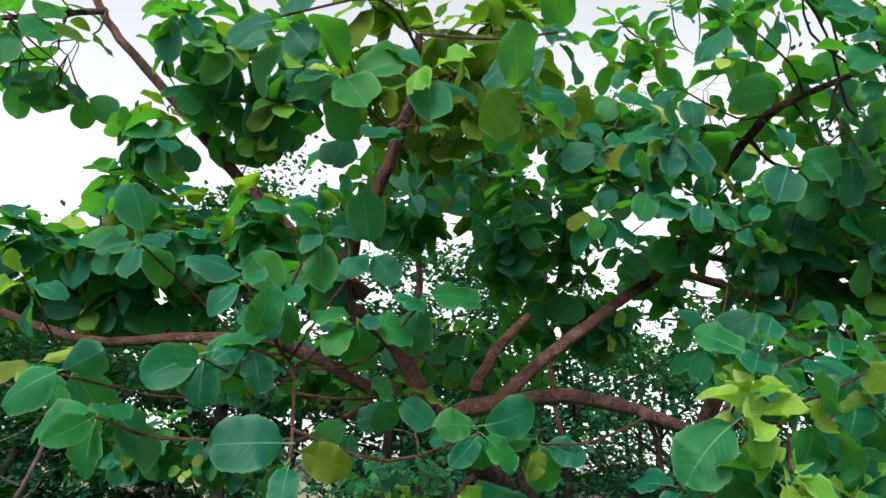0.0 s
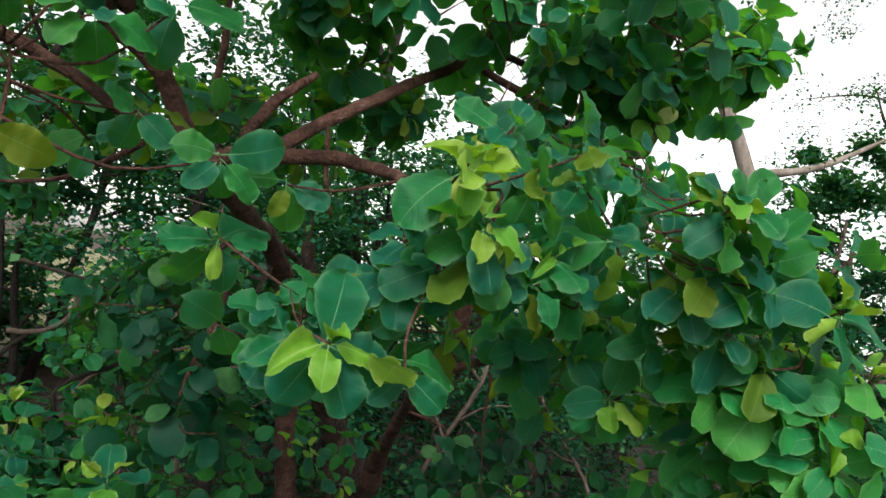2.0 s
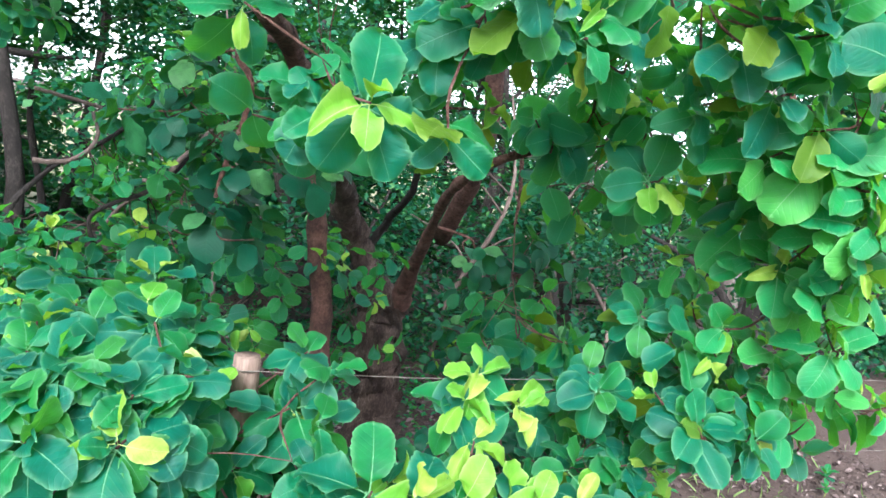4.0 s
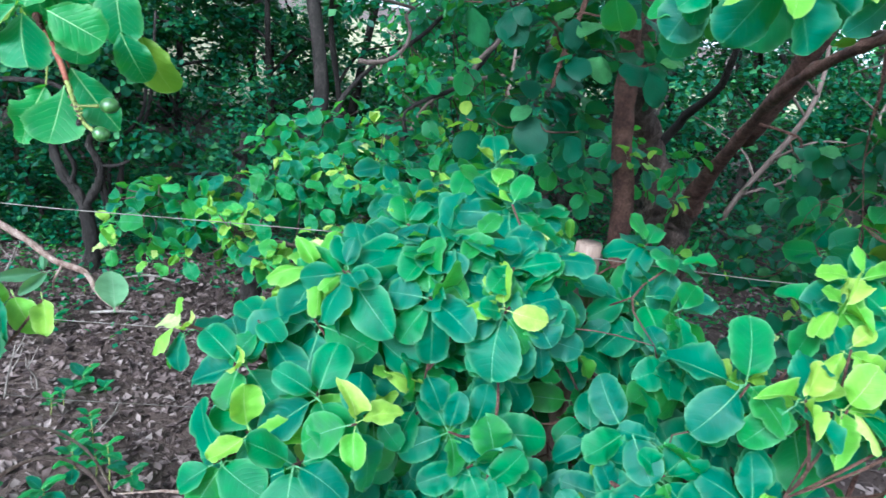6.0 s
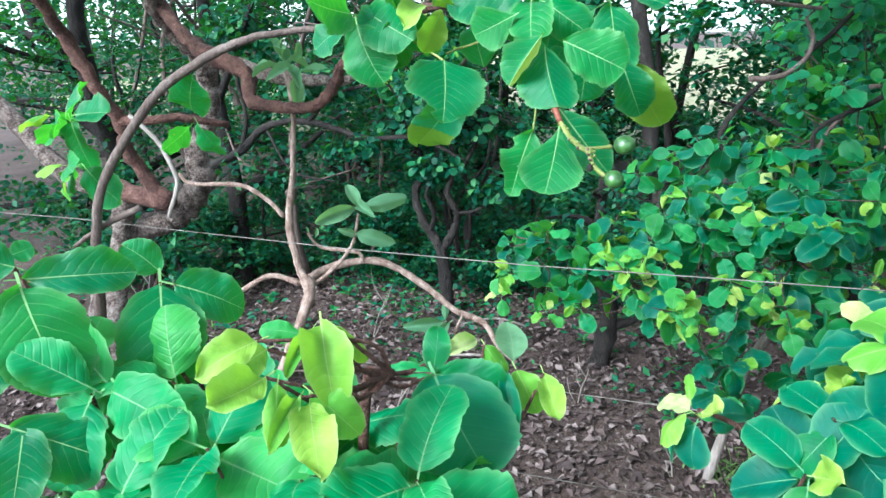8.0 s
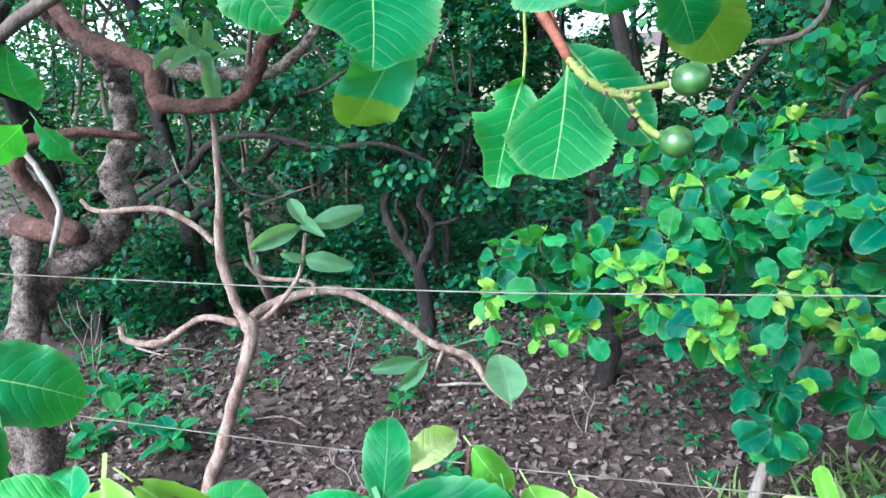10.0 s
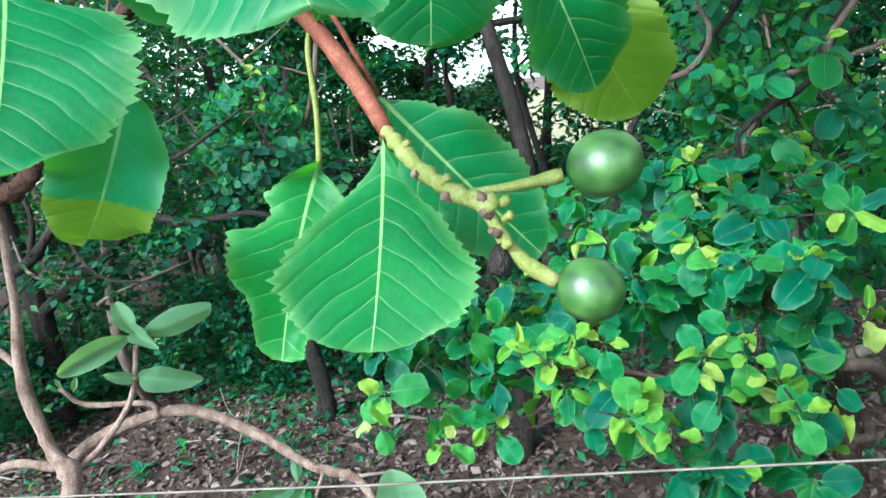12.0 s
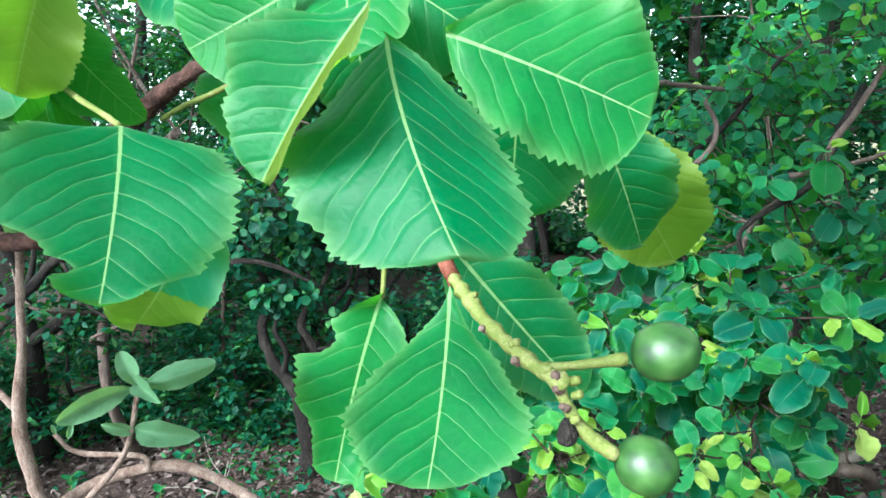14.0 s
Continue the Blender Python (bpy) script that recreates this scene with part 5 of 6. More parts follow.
old.sprig((-0.97, 1.77, 1.66), (0,-0.4,-0.4), 6, 0.16, "fruiting", twig=False)
old.sprig((-2.40, 1.78, 1.41), (-0.3,-0.5,0), 6, 0.15, "fruiting", young=1, twig=False)
old.sprig((-2.36, 1.75, 1.27), (-0.3,-0.5,0), 5, 0.13, "fruiting", young=2, twig=False)
old.sprig((-1.94, 1.83, 1.39), (0.2,-0.5,-0.5), 3, 0.15, "fruiting", twig=False)
old.sprig((-1.21, 1.76, 1.68), (0,-0.5,0.3), 3, 0.14, "fruiting", young=2, twig=False)
old.sprig((-0.81, 1.83, 1.68), (0.2,-0.4,0.2), 5, 0.15, "fruiting", twig=False)
old.sprig((-2.18, 2.65, 1.55), (0.1,-0.3,1), 5, 0.13, "downy", twig=False)
old.sprig((-2.13, 2.66, 1.51), (0.5,-0.4,0.6), 5, 0.13, "downy", twig=False)
old.clump((-2.6, 2.4, 2.1), (0.9, 0.6, 0.3), 40, 0.14, 6)
old.finish((-1.2, 1.4, 1.6), 260)


# ---- the bare sapling ----
sapling = Plant("sapling", (-2.52, 2.51, GROUND), "slender nearly bare sapling with tan bark and a few downy leaves", "sapling", 61, TAN_BARK)
sapling.limb([(-2.520, 2.513, -0.7, 0.0291), (-2.415, 2.560, -0.090, 0.0299), (-2.332, 2.580, 0.101, 0.0268), (-2.261, 2.610, 0.287, 0.0235), (-2.202, 2.640, 0.431, 0.0227), (-2.188, 2.700, 0.544, 0.0275), (-2.238, 2.720, 0.610, 0.0187), (-2.265, 2.730, 0.702, 0.0170), (-2.293, 2.750, 0.846, 0.0202), (-2.270, 2.770, 1.019, 0.0121), (-2.252, 2.780, 1.191, 0.0114), (-2.245, 2.790, 1.302, 0.0106), (-2.244, 2.780, 1.447, 0.0097), (-2.248, 2.760, 1.586, 0.0081)], "stem", steps=4, rough=0.09, knots=0.1)
sapling.limb([(-2.279, 2.774, 0.536, 0.019), (-2.148, 2.846, 0.607, 0.018), (-1.934, 2.905, 0.631, 0.017), (-1.732, 2.905, 0.547, 0.015), (-1.565, 2.87, 0.452, 0.014), (-1.423, 2.846, 0.417, 0.013), (-1.339, 2.786, 0.345, 0.01), (-1.256, 2.774, 0.286, 0.007)], steps=6, rough=0.09, knots=0.1)
sapling.limb([(-2.267, 2.774, 0.5, 0.011), (-2.137, 2.774, 0.595, 0.01), (-2.018, 2.798, 0.726, 0.008), (-1.994, 2.846, 0.869, 0.007)], steps=6, rough=0.09, knots=0.1)
sapling.limb([(-2.006, 2.882, 0.631, 0.008), (-2.03, 2.87, 0.678, 0.008), (-2.196, 2.834, 0.702, 0.008), (-2.232, 2.798, 0.774, 0.006)], steps=6, rough=0.09, knots=0.1)
sapling.limb([(-2.279, 2.774, 0.536, 0.014), (-2.422, 2.739, 0.571, 0.013), (-2.565, 2.655, 0.5, 0.013), (-2.684, 2.62, 0.524, 0.012), (-2.708, 2.632, 0.571, 0.01)], steps=6, rough=0.09, knots=0.1)
sapling.limb([(-2.375, 2.834, 0.833, 0.012), (-2.47, 2.834, 0.916, 0.011), (-2.589, 2.81, 0.976, 0.011), (-2.791, 2.739, 0.988, 0.01), (-2.851, 2.727, 1.035, 0.007)], steps=6, rough=0.09, knots=0.1)
sapling.limb([(-1.518, 2.846, 0.44, 0.006), (-1.542, 2.822, 0.381, 0.005), (-1.553, 2.822, 0.321, 0.004)], steps=6, rough=0.09, knots=0.1)
sapling.leaf((-2.003, 2.855, 0.893), (-0.75, -0.65, -0.13), (0.51, -0.83, 0.23), 0.195, "downy", 0.86)
sapling.leaf((-1.994, 2.858, 0.891), (-0.43, 0.13, 0.89), (0.50, -0.83, 0.23), 0.136, "downy", 0.86)
sapling.leaf((-1.988, 2.86, 0.89), (0.96, 0.09, 0.26), (0.50, -0.83, 0.23), 0.195, "downy", 0.86)
sapling.leaf((-1.994, 2.861, 0.901), (0.67, -0.74, 0.05), (0.50, -0.83, 0.23), 0.132, "downy", 0.86)
sapling.leaf((-2.003, 2.822, 0.786), (0.97, -0.11, -0.20), (0.51, -0.82, 0.28), 0.17, "downy", 0.86)
sapling.leaf((-1.993, 2.822, 0.776), (-0.72, -0.56, 0.41), (0.50, -0.82, 0.28), 0.092, "downy", 0.86)
sapling.leaf((-1.607, 2.839, 0.401), (-0.75, -0.66, -0.05), (0.35, -0.83, 0.44), 0.177, "downy", 0.86)
sapling.leaf((-1.598, 2.845, 0.409), (-0.12, 0.26, 0.96), (0.34, -0.83, 0.43), 0.082, "downy", 0.86)
sapling.leaf((-1.567, 2.817, 0.414), (-0.54, -0.57, -0.62), (0.33, -0.83, 0.44), 0.15, "downy", 0.86)
sapling.leaf((-1.268, 2.767, 0.296), (-0.11, 0.40, 0.91), (0.21, -0.84, 0.50), 0.174, "downy", 1.55)
sapling.leaf((-2.231, 2.801, 0.769), (-0.31, 0.19, 0.93), (0.57, -0.77, 0.27), 0.033, "downy", 0.86)
sapling.leaf((-2.201, 2.808, 0.756), (0.22, 0.37, 0.90), (0.56, -0.78, 0.28), 0.043, "downy", 0.86)
sapling.leaf((-2.703, 2.62, 0.521), (0.09, 0.33, 0.94), (0.69, -0.64, 0.33), 0.064, "downy", 0.86)
sapling.finish((-1.5, 1.5, 1.0), 50)


# ---- the round-leaved bush behind the sapling ----
bush = Plant("round_leaved_bush", (0.1, 3.8, GROUND), "wide bush of round green leaves with drooping yellow-green shoots", "bush", 71, OLD_BARK, other=("fresh", 0.14))
bush.limb([(0.3, 3.95, -0.72, 0.07), (0.25, 3.9, -0.05, 0.05), (0.2, 3.85, 0.15, 0.04), (0.08, 3.76, 0.27, 0.026), (-0.23, 3.62, 0.37, 0.02), (-0.40, 3.54, 0.36, 0.017), (-0.56, 3.47, 0.37, 0.016), (-0.76, 3.44, 0.41, 0.013), (-0.94, 3.43, 0.48, 0.011), (-1.13, 3.42, 0.59, 0.01)])
bush.limb([(-0.45, 3.5, -0.7, 0.026), (-0.30, 3.5, 0.1, 0.02), (-0.16, 3.51, 0.26, 0.02), (-0.02, 3.55, 0.34, 0.022), (0.17, 3.49, 0.42, 0.02)], bark=GREY_WOOD)
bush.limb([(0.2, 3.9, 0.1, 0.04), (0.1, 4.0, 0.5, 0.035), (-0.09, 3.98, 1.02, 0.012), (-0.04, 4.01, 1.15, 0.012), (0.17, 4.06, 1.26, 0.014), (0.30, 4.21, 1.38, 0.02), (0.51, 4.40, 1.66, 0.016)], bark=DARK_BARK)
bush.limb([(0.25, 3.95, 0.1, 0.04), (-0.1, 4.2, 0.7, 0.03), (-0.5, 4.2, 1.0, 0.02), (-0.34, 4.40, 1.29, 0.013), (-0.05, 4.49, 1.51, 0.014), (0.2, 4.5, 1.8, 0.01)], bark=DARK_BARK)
bush.limb([(-0.051, 4.150, 0.965, 0.0120), (0.002, 4.200, 1.088, 0.0108), (0.103, 4.250, 1.185, 0.0096), (0.280, 4.300, 1.241, 0.0084)], bark=DULL_BARK)
bush.limb([(-0.400, 4.150, 1.346, 0.0160), (-0.253, 4.200, 1.357, 0.0144), (-0.149, 4.250, 1.431, 0.0128), (-0.114, 4.300, 1.524, 0.0112), (-0.149, 4.350, 1.637, 0.0096)], bark=DULL_BARK)
bush.limb([(-0.410, 4.150, 1.725, 0.0120), (-0.290, 4.200, 1.707, 0.0108), (-0.099, 4.250, 1.676, 0.0096)], bark=DULL_BARK)
bush.limb([(0.260, 4.150, 1.330, 0.0160), (0.331, 4.200, 1.449, 0.0144), (0.425, 4.250, 1.556, 0.0128), (0.539, 4.300, 1.730, 0.0112)], bark=DULL_BARK)
bush.limb([(0.141, 4.150, 1.305, 0.0120), (0.355, 4.200, 1.333, 0.0108), (0.549, 4.250, 1.374, 0.0096), (0.702, 4.300, 1.397, 0.0084)], bark=DULL_BARK)
bush.limb([(-0.87, 3.35, 0.40, 0.006), (-0.68, 3.35, 0.462, 0.008), (-0.48, 3.30, 0.445, 0.010), (-0.33, 3.36, 0.475, 0.011), (-0.18, 3.33, 0.435, 0.013), (0.11, 3.4, 0.407, 0.02), (0.3, 3.7, 0.2, 0.028)], bark=DULL_BARK, rough=0.14, knots=0.3)
bush.limb([(-0.36, 3.2, 0.42, 0.006), (-0.31, 3.2, 0.391, 0.007), (-0.135, 3.22, 0.301, 0.01), (0.083, 3.3, 0.204, 0.014), (0.28, 3.8, 0.0, 0.02)], bark=DULL_BARK, rough=0.12, knots=0.2)
bush.clump((-1.20, 3.22, 0.65), (0.26,0.2,0.14), 11, size=0.125, n=4, front=(0,-0.24,0.5), spread=(55, 105), droop=0.3, shell=0.35)
bush.clump((-0.84, 3.41, 0.71), (0.36,0.25,0.14), 15, size=0.125, n=4, front=(0,-0.24,0.5), spread=(55, 105), droop=0.3, shell=0.35)
bush.clump((-0.43, 3.54, 0.84), (0.4,0.25,0.16), 18, size=0.125, n=4, front=(0,-0.24,0.5), spread=(55, 105), droop=0.3, shell=0.35)
bush.clump((-0.18, 3.35, 0.70), (0.26,0.25,0.2), 12, size=0.125, n=4, front=(0,-0.24,0.5), spread=(55, 105), droop=0.3, shell=0.35)
bush.clump((-0.15, 3.96, 1.00), (0.4,0.3,0.25), 15, size=0.125, n=4, front=(0,-0.24,0.5), spread=(55, 105), droop=0.3, shell=0.35)
bush.clump((-0.62, 4.00, 0.92), (0.4,0.3,0.2), 12, size=0.125, n=4, front=(0,-0.24,0.5), spread=(55, 105), droop=0.3, shell=0.35)
bush.clump((0.13, 4.35, 1.20), (0.35,0.3,0.3), 10, size=0.125, n=4, front=(0,-0.24,0.5), spread=(55, 105), droop=0.3, shell=0.35)
bush.clump((-0.30, 3.18, 0.48), (0.3,0.2,0.1), 8, size=0.125, n=4, front=(0,-0.24,0.5), spread=(55, 105), droop=0.3, shell=0.35, young=0.5)
bush.clump((-0.85, 3.12, 0.53), (0.3,0.18,0.08), 8, size=0.125, n=4, front=(0,-0.24,0.5), spread=(55, 105), droop=0.3, shell=0.35, young=0.6)
bush.clump((-0.47, 2.94, 0.27), (0.1,0.12,0.15), 5, size=0.125, n=4, front=(0,-0.24,0.5), spread=(55, 105), droop=0.3, shell=0.35)
bush.clump((-0.10, 3.18, 0.29), (0.16,0.2,0.16), 5, size=0.125, n=4, front=(0,-0.24,0.5), spread=(55, 105), droop=0.3, shell=0.35, young=0.4)
bush.sprig((-0.46, 2.82, 0.24), (0,-0.5,-0.6), 6, 0.14)
bush.sprig((-0.61, 2.97, 0.48), (0,-0.6,0.3), 8, 0.095, young=7)
bush.sprig((-0.85, 3.06, 0.65), (0,-0.6,0.3), 7, 0.11, young=6)
bush.sprig((-0.40, 2.98, 0.33), (0,-0.5,0.2), 5, 0.12, young=1)
bush.sprig((-1.33, 2.90, 0.64), (-0.2,-0.6,0.1), 5, 0.11, young=3)
bush.sprig((-1.17, 2.92, 0.56), (0,-0.5,-0.6), 4, 0.13)
bush.sprig((-1.05, 2.95, 0.51), (0,-0.5,-0.5), 4, 0.12, young=1)
bush.sprig((-0.23, 3.09, 0.47), (0,-0.6,0.1), 6, 0.11, young=5)
bush.clump((0.9, 3.6, 0.9), (0.9, 0.5, 0.5), 44, 0.11, 5, young=0.2)
bush.clump((0.25, 4.3, 0.95), (0.7, 0.5, 0.6), 40, 0.11, 5, young=0.05)
bush.clump((0.10, 4.69, 1.53), (0.4,0.3,0.28), 26, size=0.075, n=6, front=(-0.1,-0.45,0.45), spread=(50, 100), droop=0.2, young=0.1)
bush.clump((0.56, 4.55, 1.55), (0.4,0.3,0.28), 26, size=0.075, n=6, front=(-0.1,-0.45,0.45), spread=(50, 100), droop=0.2, young=0.1)
bush.clump((0.56, 4.27, 1.14), (0.3,0.3,0.22), 18, size=0.075, n=6, front=(-0.1,-0.45,0.45), spread=(50, 100), droop=0.2, young=0.1)
bush.clump((0.46, 5.01, 1.87), (0.5,0.3,0.25), 24, size=0.075, n=6, front=(-0.1,-0.45,0.45), spread=(50, 100), droop=0.2, young=0.1)
bush.clump((-0.14, 4.41, 1.34), (0.25,0.25,0.2), 12, size=0.075, n=6, front=(-0.1,-0.45,0.45), spread=(50, 100), droop=0.2, young=0.1)
bush.clump((0.42, 4.48, 1.89), (0.4,0.3,0.28), 22, size=0.075, n=6, front=(-0.1,-0.45,0.45), spread=(50, 100), droop=0.2, young=0.15)
bush.clump((0.14, 4.62, 1.76), (0.3,0.3,0.25), 16, size=0.075, n=6, front=(-0.1,-0.45,0.45), spread=(50, 100), droop=0.2, young=0.15)
bush.clump((-0.25, 3.90, 0.93), (0.35, 0.25, 0.2), 11, size=0.13, n=4, front=(0,-0.24,0.5), spread=(55, 105), droop=0.3, shell=0.35)
bush.clump((-0.10, 3.70, 0.74), (0.3, 0.25, 0.2), 11, size=0.13, n=4, front=(0,-0.24,0.5), spread=(55, 105), droop=0.3, shell=0.35)
bush.clump((-0.26, 3.60, 0.58), (0.3, 0.25, 0.16), 10, size=0.13, n=4, front=(0,-0.24,0.5), spread=(55, 105), droop=0.3, shell=0.35)
bush.clump((-0.50, 3.90, 0.84), (0.3, 0.25, 0.16), 8, size=0.13, n=4, front=(0,-0.24,0.5), spread=(55, 105), droop=0.3, shell=0.35)
bush.clump((-0.07, 3.50, 0.53), (0.25, 0.25, 0.15), 8, size=0.13, n=4, front=(0,-0.24,0.5), spread=(55, 105), droop=0.3, shell=0.35)
for at in ((-0.90, 3.05, 0.68), (-0.82, 3.00, 0.59), (-0.95, 3.05, 0.70), (-0.79, 3.05, 0.70), (-0.63, 2.90, 0.51), (-0.55, 2.90, 0.49),
           (-0.66, 2.90, 0.54), (-0.45, 3.00, 0.65), (-0.33, 3.00, 0.65), (-0.27, 3.00, 0.57), (-1.39, 3.10, 0.54), (-1.41, 3.05, 0.47),
           (-1.18, 2.95, 0.46), (-1.03, 2.95, 0.49), (-0.24, 2.90, 0.53), (-0.42, 2.95, 0.56), (-0.70, 3.05, 0.69), (-0.36, 3.05, 0.69)):
    bush.sprig(at, (0, -0.6, 0.4), 4, 0.085, "fresh", young=2, spread=(50, 95), droop=0.3)
bush.finish((-0.7, 2.4, 0.9), 300, 1.9)


# ---- a lighter shrub at the edge of the thicket ----
edge_shrub = Plant("leafy_shrub", (-2.55, 5.82, GROUND), "upright shrub of small yellow-green leaves at the thicket edge", "shrub", 75, DARK_BARK)
for i in range(5):
    a = i * 2.399
    edge_shrub.limb([(-2.55, 5.82, GROUND - 0.03, 0.02), (-2.6 + 0.2 * math.cos(a + 1), 5.85 + 0.2 * math.sin(a), 0.1, 0.018), (-2.5 + 0.25 * math.cos(a), 5.82 + 0.22 * math.sin(a), 0.6, 0.015), (-2.8 + 0.6 * math.cos(a), 5.9 + 0.35 * math.sin(a), 1.4, 0.009)], "stem")
edge_shrub.clump((-3.03, 6.16, 1.56), (0.43, 0.29, 0.23), 22, size=0.1, n=6, front=(0.1,-0.6,0.3), young=0.25)
edge_shrub.clump((-3.48, 6.02, 1.30), (0.38, 0.29, 0.22), 18, size=0.1, n=6, front=(0.1,-0.6,0.3), young=0.25)
edge_shrub.clump((-2.85, 6.11, 1.16), (0.29, 0.29, 0.17), 12, size=0.1, n=6, front=(0.1,-0.6,0.3), young=0.25)
edge_shrub.clump((-4.01, 5.89, 1.21), (0.29, 0.29, 0.22), 10, size=0.1, n=6, front=(0.1,-0.6,0.3), young=0.25)
edge_shrub.finish((-2.4, 4.7, 1.5), 60)


# ---- the fruiting twig of the old tree ----
def shifted(line):
    return [(*(Vector(q[:3]) - old.at), q[3]) for q in line]


def twig_part(name, pts, material, label="", sides=9, rough=0.06, seed=1, steps=5, parent=None):
    bm = bmesh.new()
    tube(bm, shifted(spline(pts, steps)), sides, rough, seed)
    return part(name, bm, material, parent or old.root, label)


HERO = {
    "whole": leaf_arrays(60, 7, 0.44, 1.95, 0.12, 0.10, 0.03, 0.03, ragged=0.022, seed=1),
    "hanging": leaf_arrays(60, 7, 0.45, 1.35, 0.15, 0.12, 0.05, 0.03, ragged=0.022, blunt=0.5, seed=7),
    "bitten": leaf_arrays(60, 7, 0.33, 1.1, 0.15, 0.12, 0.06, 0.03, bite=((1, 0.25, 0.45, 0.4), (-1, 0.82, 0.97, 0.45), (1, 0.72, 0.95, 0.3)), ragged=0.022, seed=2),
    "broad": leaf_arrays(60, 7, 0.42, 1.4, 0.18, 0.16, 0.05, 0.03, ragged=0.022, blunt=0.6, seed=3),
    "half_folded": leaf_arrays(60, 7, 0.46, 1.4, 0.15, 0.14, 0.04, 0.03, fold=-1.0, fold_side=-1, ragged=0.022, blunt=0.8, seed=8),
    "folded": leaf_arrays(60, 7, 0.38, 1.3, 0.25, 0.20, 0.05, 0.03, fold=0.9, fold_side=-1, ragged=0.022, seed=4),
    "gnawed": leaf_arrays(60, 7, 0.55, 0.92, 0.2, 0.10, 0.05, 0.03, bite=((1, 0.62, 0.99, 0.5), (-1, 0.86, 0.99, 0.35), (1, 0.78, 0.88, 0.4)), ragged=0.022, blunt=0.5, seed=5),
    "drooping": leaf_arrays(60, 7, 0.33, 1.25, 0.3, 0.3, 0.06, 0.03, ragged=0.022, blunt=0.3, seed=9),
    "curtain": leaf_arrays(60, 7, 0.245, 1.3, 0.25, 0.16, 0.05, 0.015, ragged=0.012, blunt=1.2, seed=11),
    "slender": leaf_arrays(60, 7, 0.25, 1.15, 0.35, 0.2, 0.05, 0.03, ragged=0.022, seed=6),
}
HERO_MESH = {k: leaf_mesh("large_leaf", a, FRUITING) for k, a in HERO.items()}
# Shade above and light through the lower end are put into these two colours.
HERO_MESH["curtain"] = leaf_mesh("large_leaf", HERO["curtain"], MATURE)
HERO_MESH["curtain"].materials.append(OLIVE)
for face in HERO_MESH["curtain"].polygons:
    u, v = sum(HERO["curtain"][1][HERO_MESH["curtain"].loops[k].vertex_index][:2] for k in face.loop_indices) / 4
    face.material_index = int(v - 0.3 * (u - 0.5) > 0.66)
# Drooping leaf in olive: light shining through it is put into the colour.
HERO_MESH["olive_backlit"] = leaf_mesh("large_leaf", HERO["drooping"], OLIVE)
HERO_MESH["folded"].materials.append(OLIVE)
for face in HERO_MESH["folded"].polygons:
    if sum(HERO["folded"][1][HERO_MESH["folded"].loops[k].vertex_index][0] for k in face.loop_indices) < 2.0:
        face.material_index = 1


def hero(at, along, normal, size, kind, label=""):
    ob = new("large_leaf", HERO_MESH[kind])
    ob.parent = old.root
    ob.matrix_local = Matrix.Translation(-old.at) @ Matrix(leaf_pose(at, along, normal, size).tolist())
    return tagged(ob, label)


hero((-0.895, 1.722, 1.420), (-0.00, -0.51, -0.86), (0.30, -0.93, 0.23), 0.151, "whole")
hero((-0.960, 1.761, 1.403), (-0.23, -0.58, -0.78), (0.42, -0.88, 0.22), 0.154, "bitten", "large green leaf with a chewed edge and rust spots")
hero((-0.894, 1.565, 1.581), (0.19, -0.66, -0.73), (-0.35, -0.75, 0.7), 0.130, "half_folded")
hero((-0.897, 1.563, 1.601), (-0.49, -0.50, -0.71), (0.04, -0.94, 0.29), 0.109, "folded")
hero((-0.872, 1.619, 1.588), (0.92, -0.07, -0.39), (0.10, -1.00, 0.51), 0.128, "broad")
hero((-1.140, 1.701, 1.554), (0.28, -0.59, -0.76), (0.58, -0.81, 0.07), 0.152, "gnawed", "large green leaf with a piece eaten out of its edge")
hero((-1.150, 1.828, 1.490), (-0.55, 0.25, -0.80), (0.28, -0.90, -0.24), 0.222, "curtain", "long hanging leaf with its shade coloured in, dark green above olive")
hero((-0.835, 1.689, 1.577), (-0.03, -0.19, -0.98), (0.18, -0.97, -0.66), 0.106, "hanging")
hero((-0.782, 1.773, 1.546), (0.38, 0.04, -0.93), (0.49, -1.00, 0.05), 0.130, "drooping")
hero((-0.764, 1.846, 1.538), (0.35, 0.00, -0.94), (0.16, -1.00, -0.31), 0.158, "olive_backlit")
hero((-0.910, 1.787, 1.448), (0.63, -0.22, -0.75), (-0.22, -0.97, 0.45), 0.182, "slender")
hero((-0.971, 1.693, 1.645), (-0.86, -0.22, -0.46), (0.40, -0.90, 0.21), 0.105, "whole")
hero((-1.108, 1.609, 1.652), (-0.35, -0.21, -0.91), (0.83, -0.76, 0.03), 0.090, "olive_backlit")
hero((-1.104, 1.868, 1.529), (-0.31, 0.17, 0.94), (0.68, -0.86, 0.02), 0.104, "hanging")
hero((-0.944, 1.768, 1.508), (0.64, 0.04, 0.77), (0.47, -0.95, -0.57), 0.077, "broad")
twig_part("fruiting_twig", [(-0.967, 1.784, 1.527, 0.0078), (-0.945, 1.772, 1.502, 0.0072), (-0.917, 1.753, 1.461, 0.0070), (-0.893, 1.728, 1.422, 0.0066)], RUST_TWIG, "rust-brown twig")
twig_part("fruiting_twig", [(-0.894, 1.729, 1.423, 0.0058), (-0.877, 1.707, 1.407, 0.0056), (-0.861, 1.682, 1.396, 0.0055), (-0.836, 1.642, 1.387, 0.0050), (-0.816, 1.609, 1.385, 0.0062), (-0.812, 1.606, 1.381, 0.0050)], GREEN_TWIG, "knobbly yellow-green twig end", rough=0.16, steps=8)
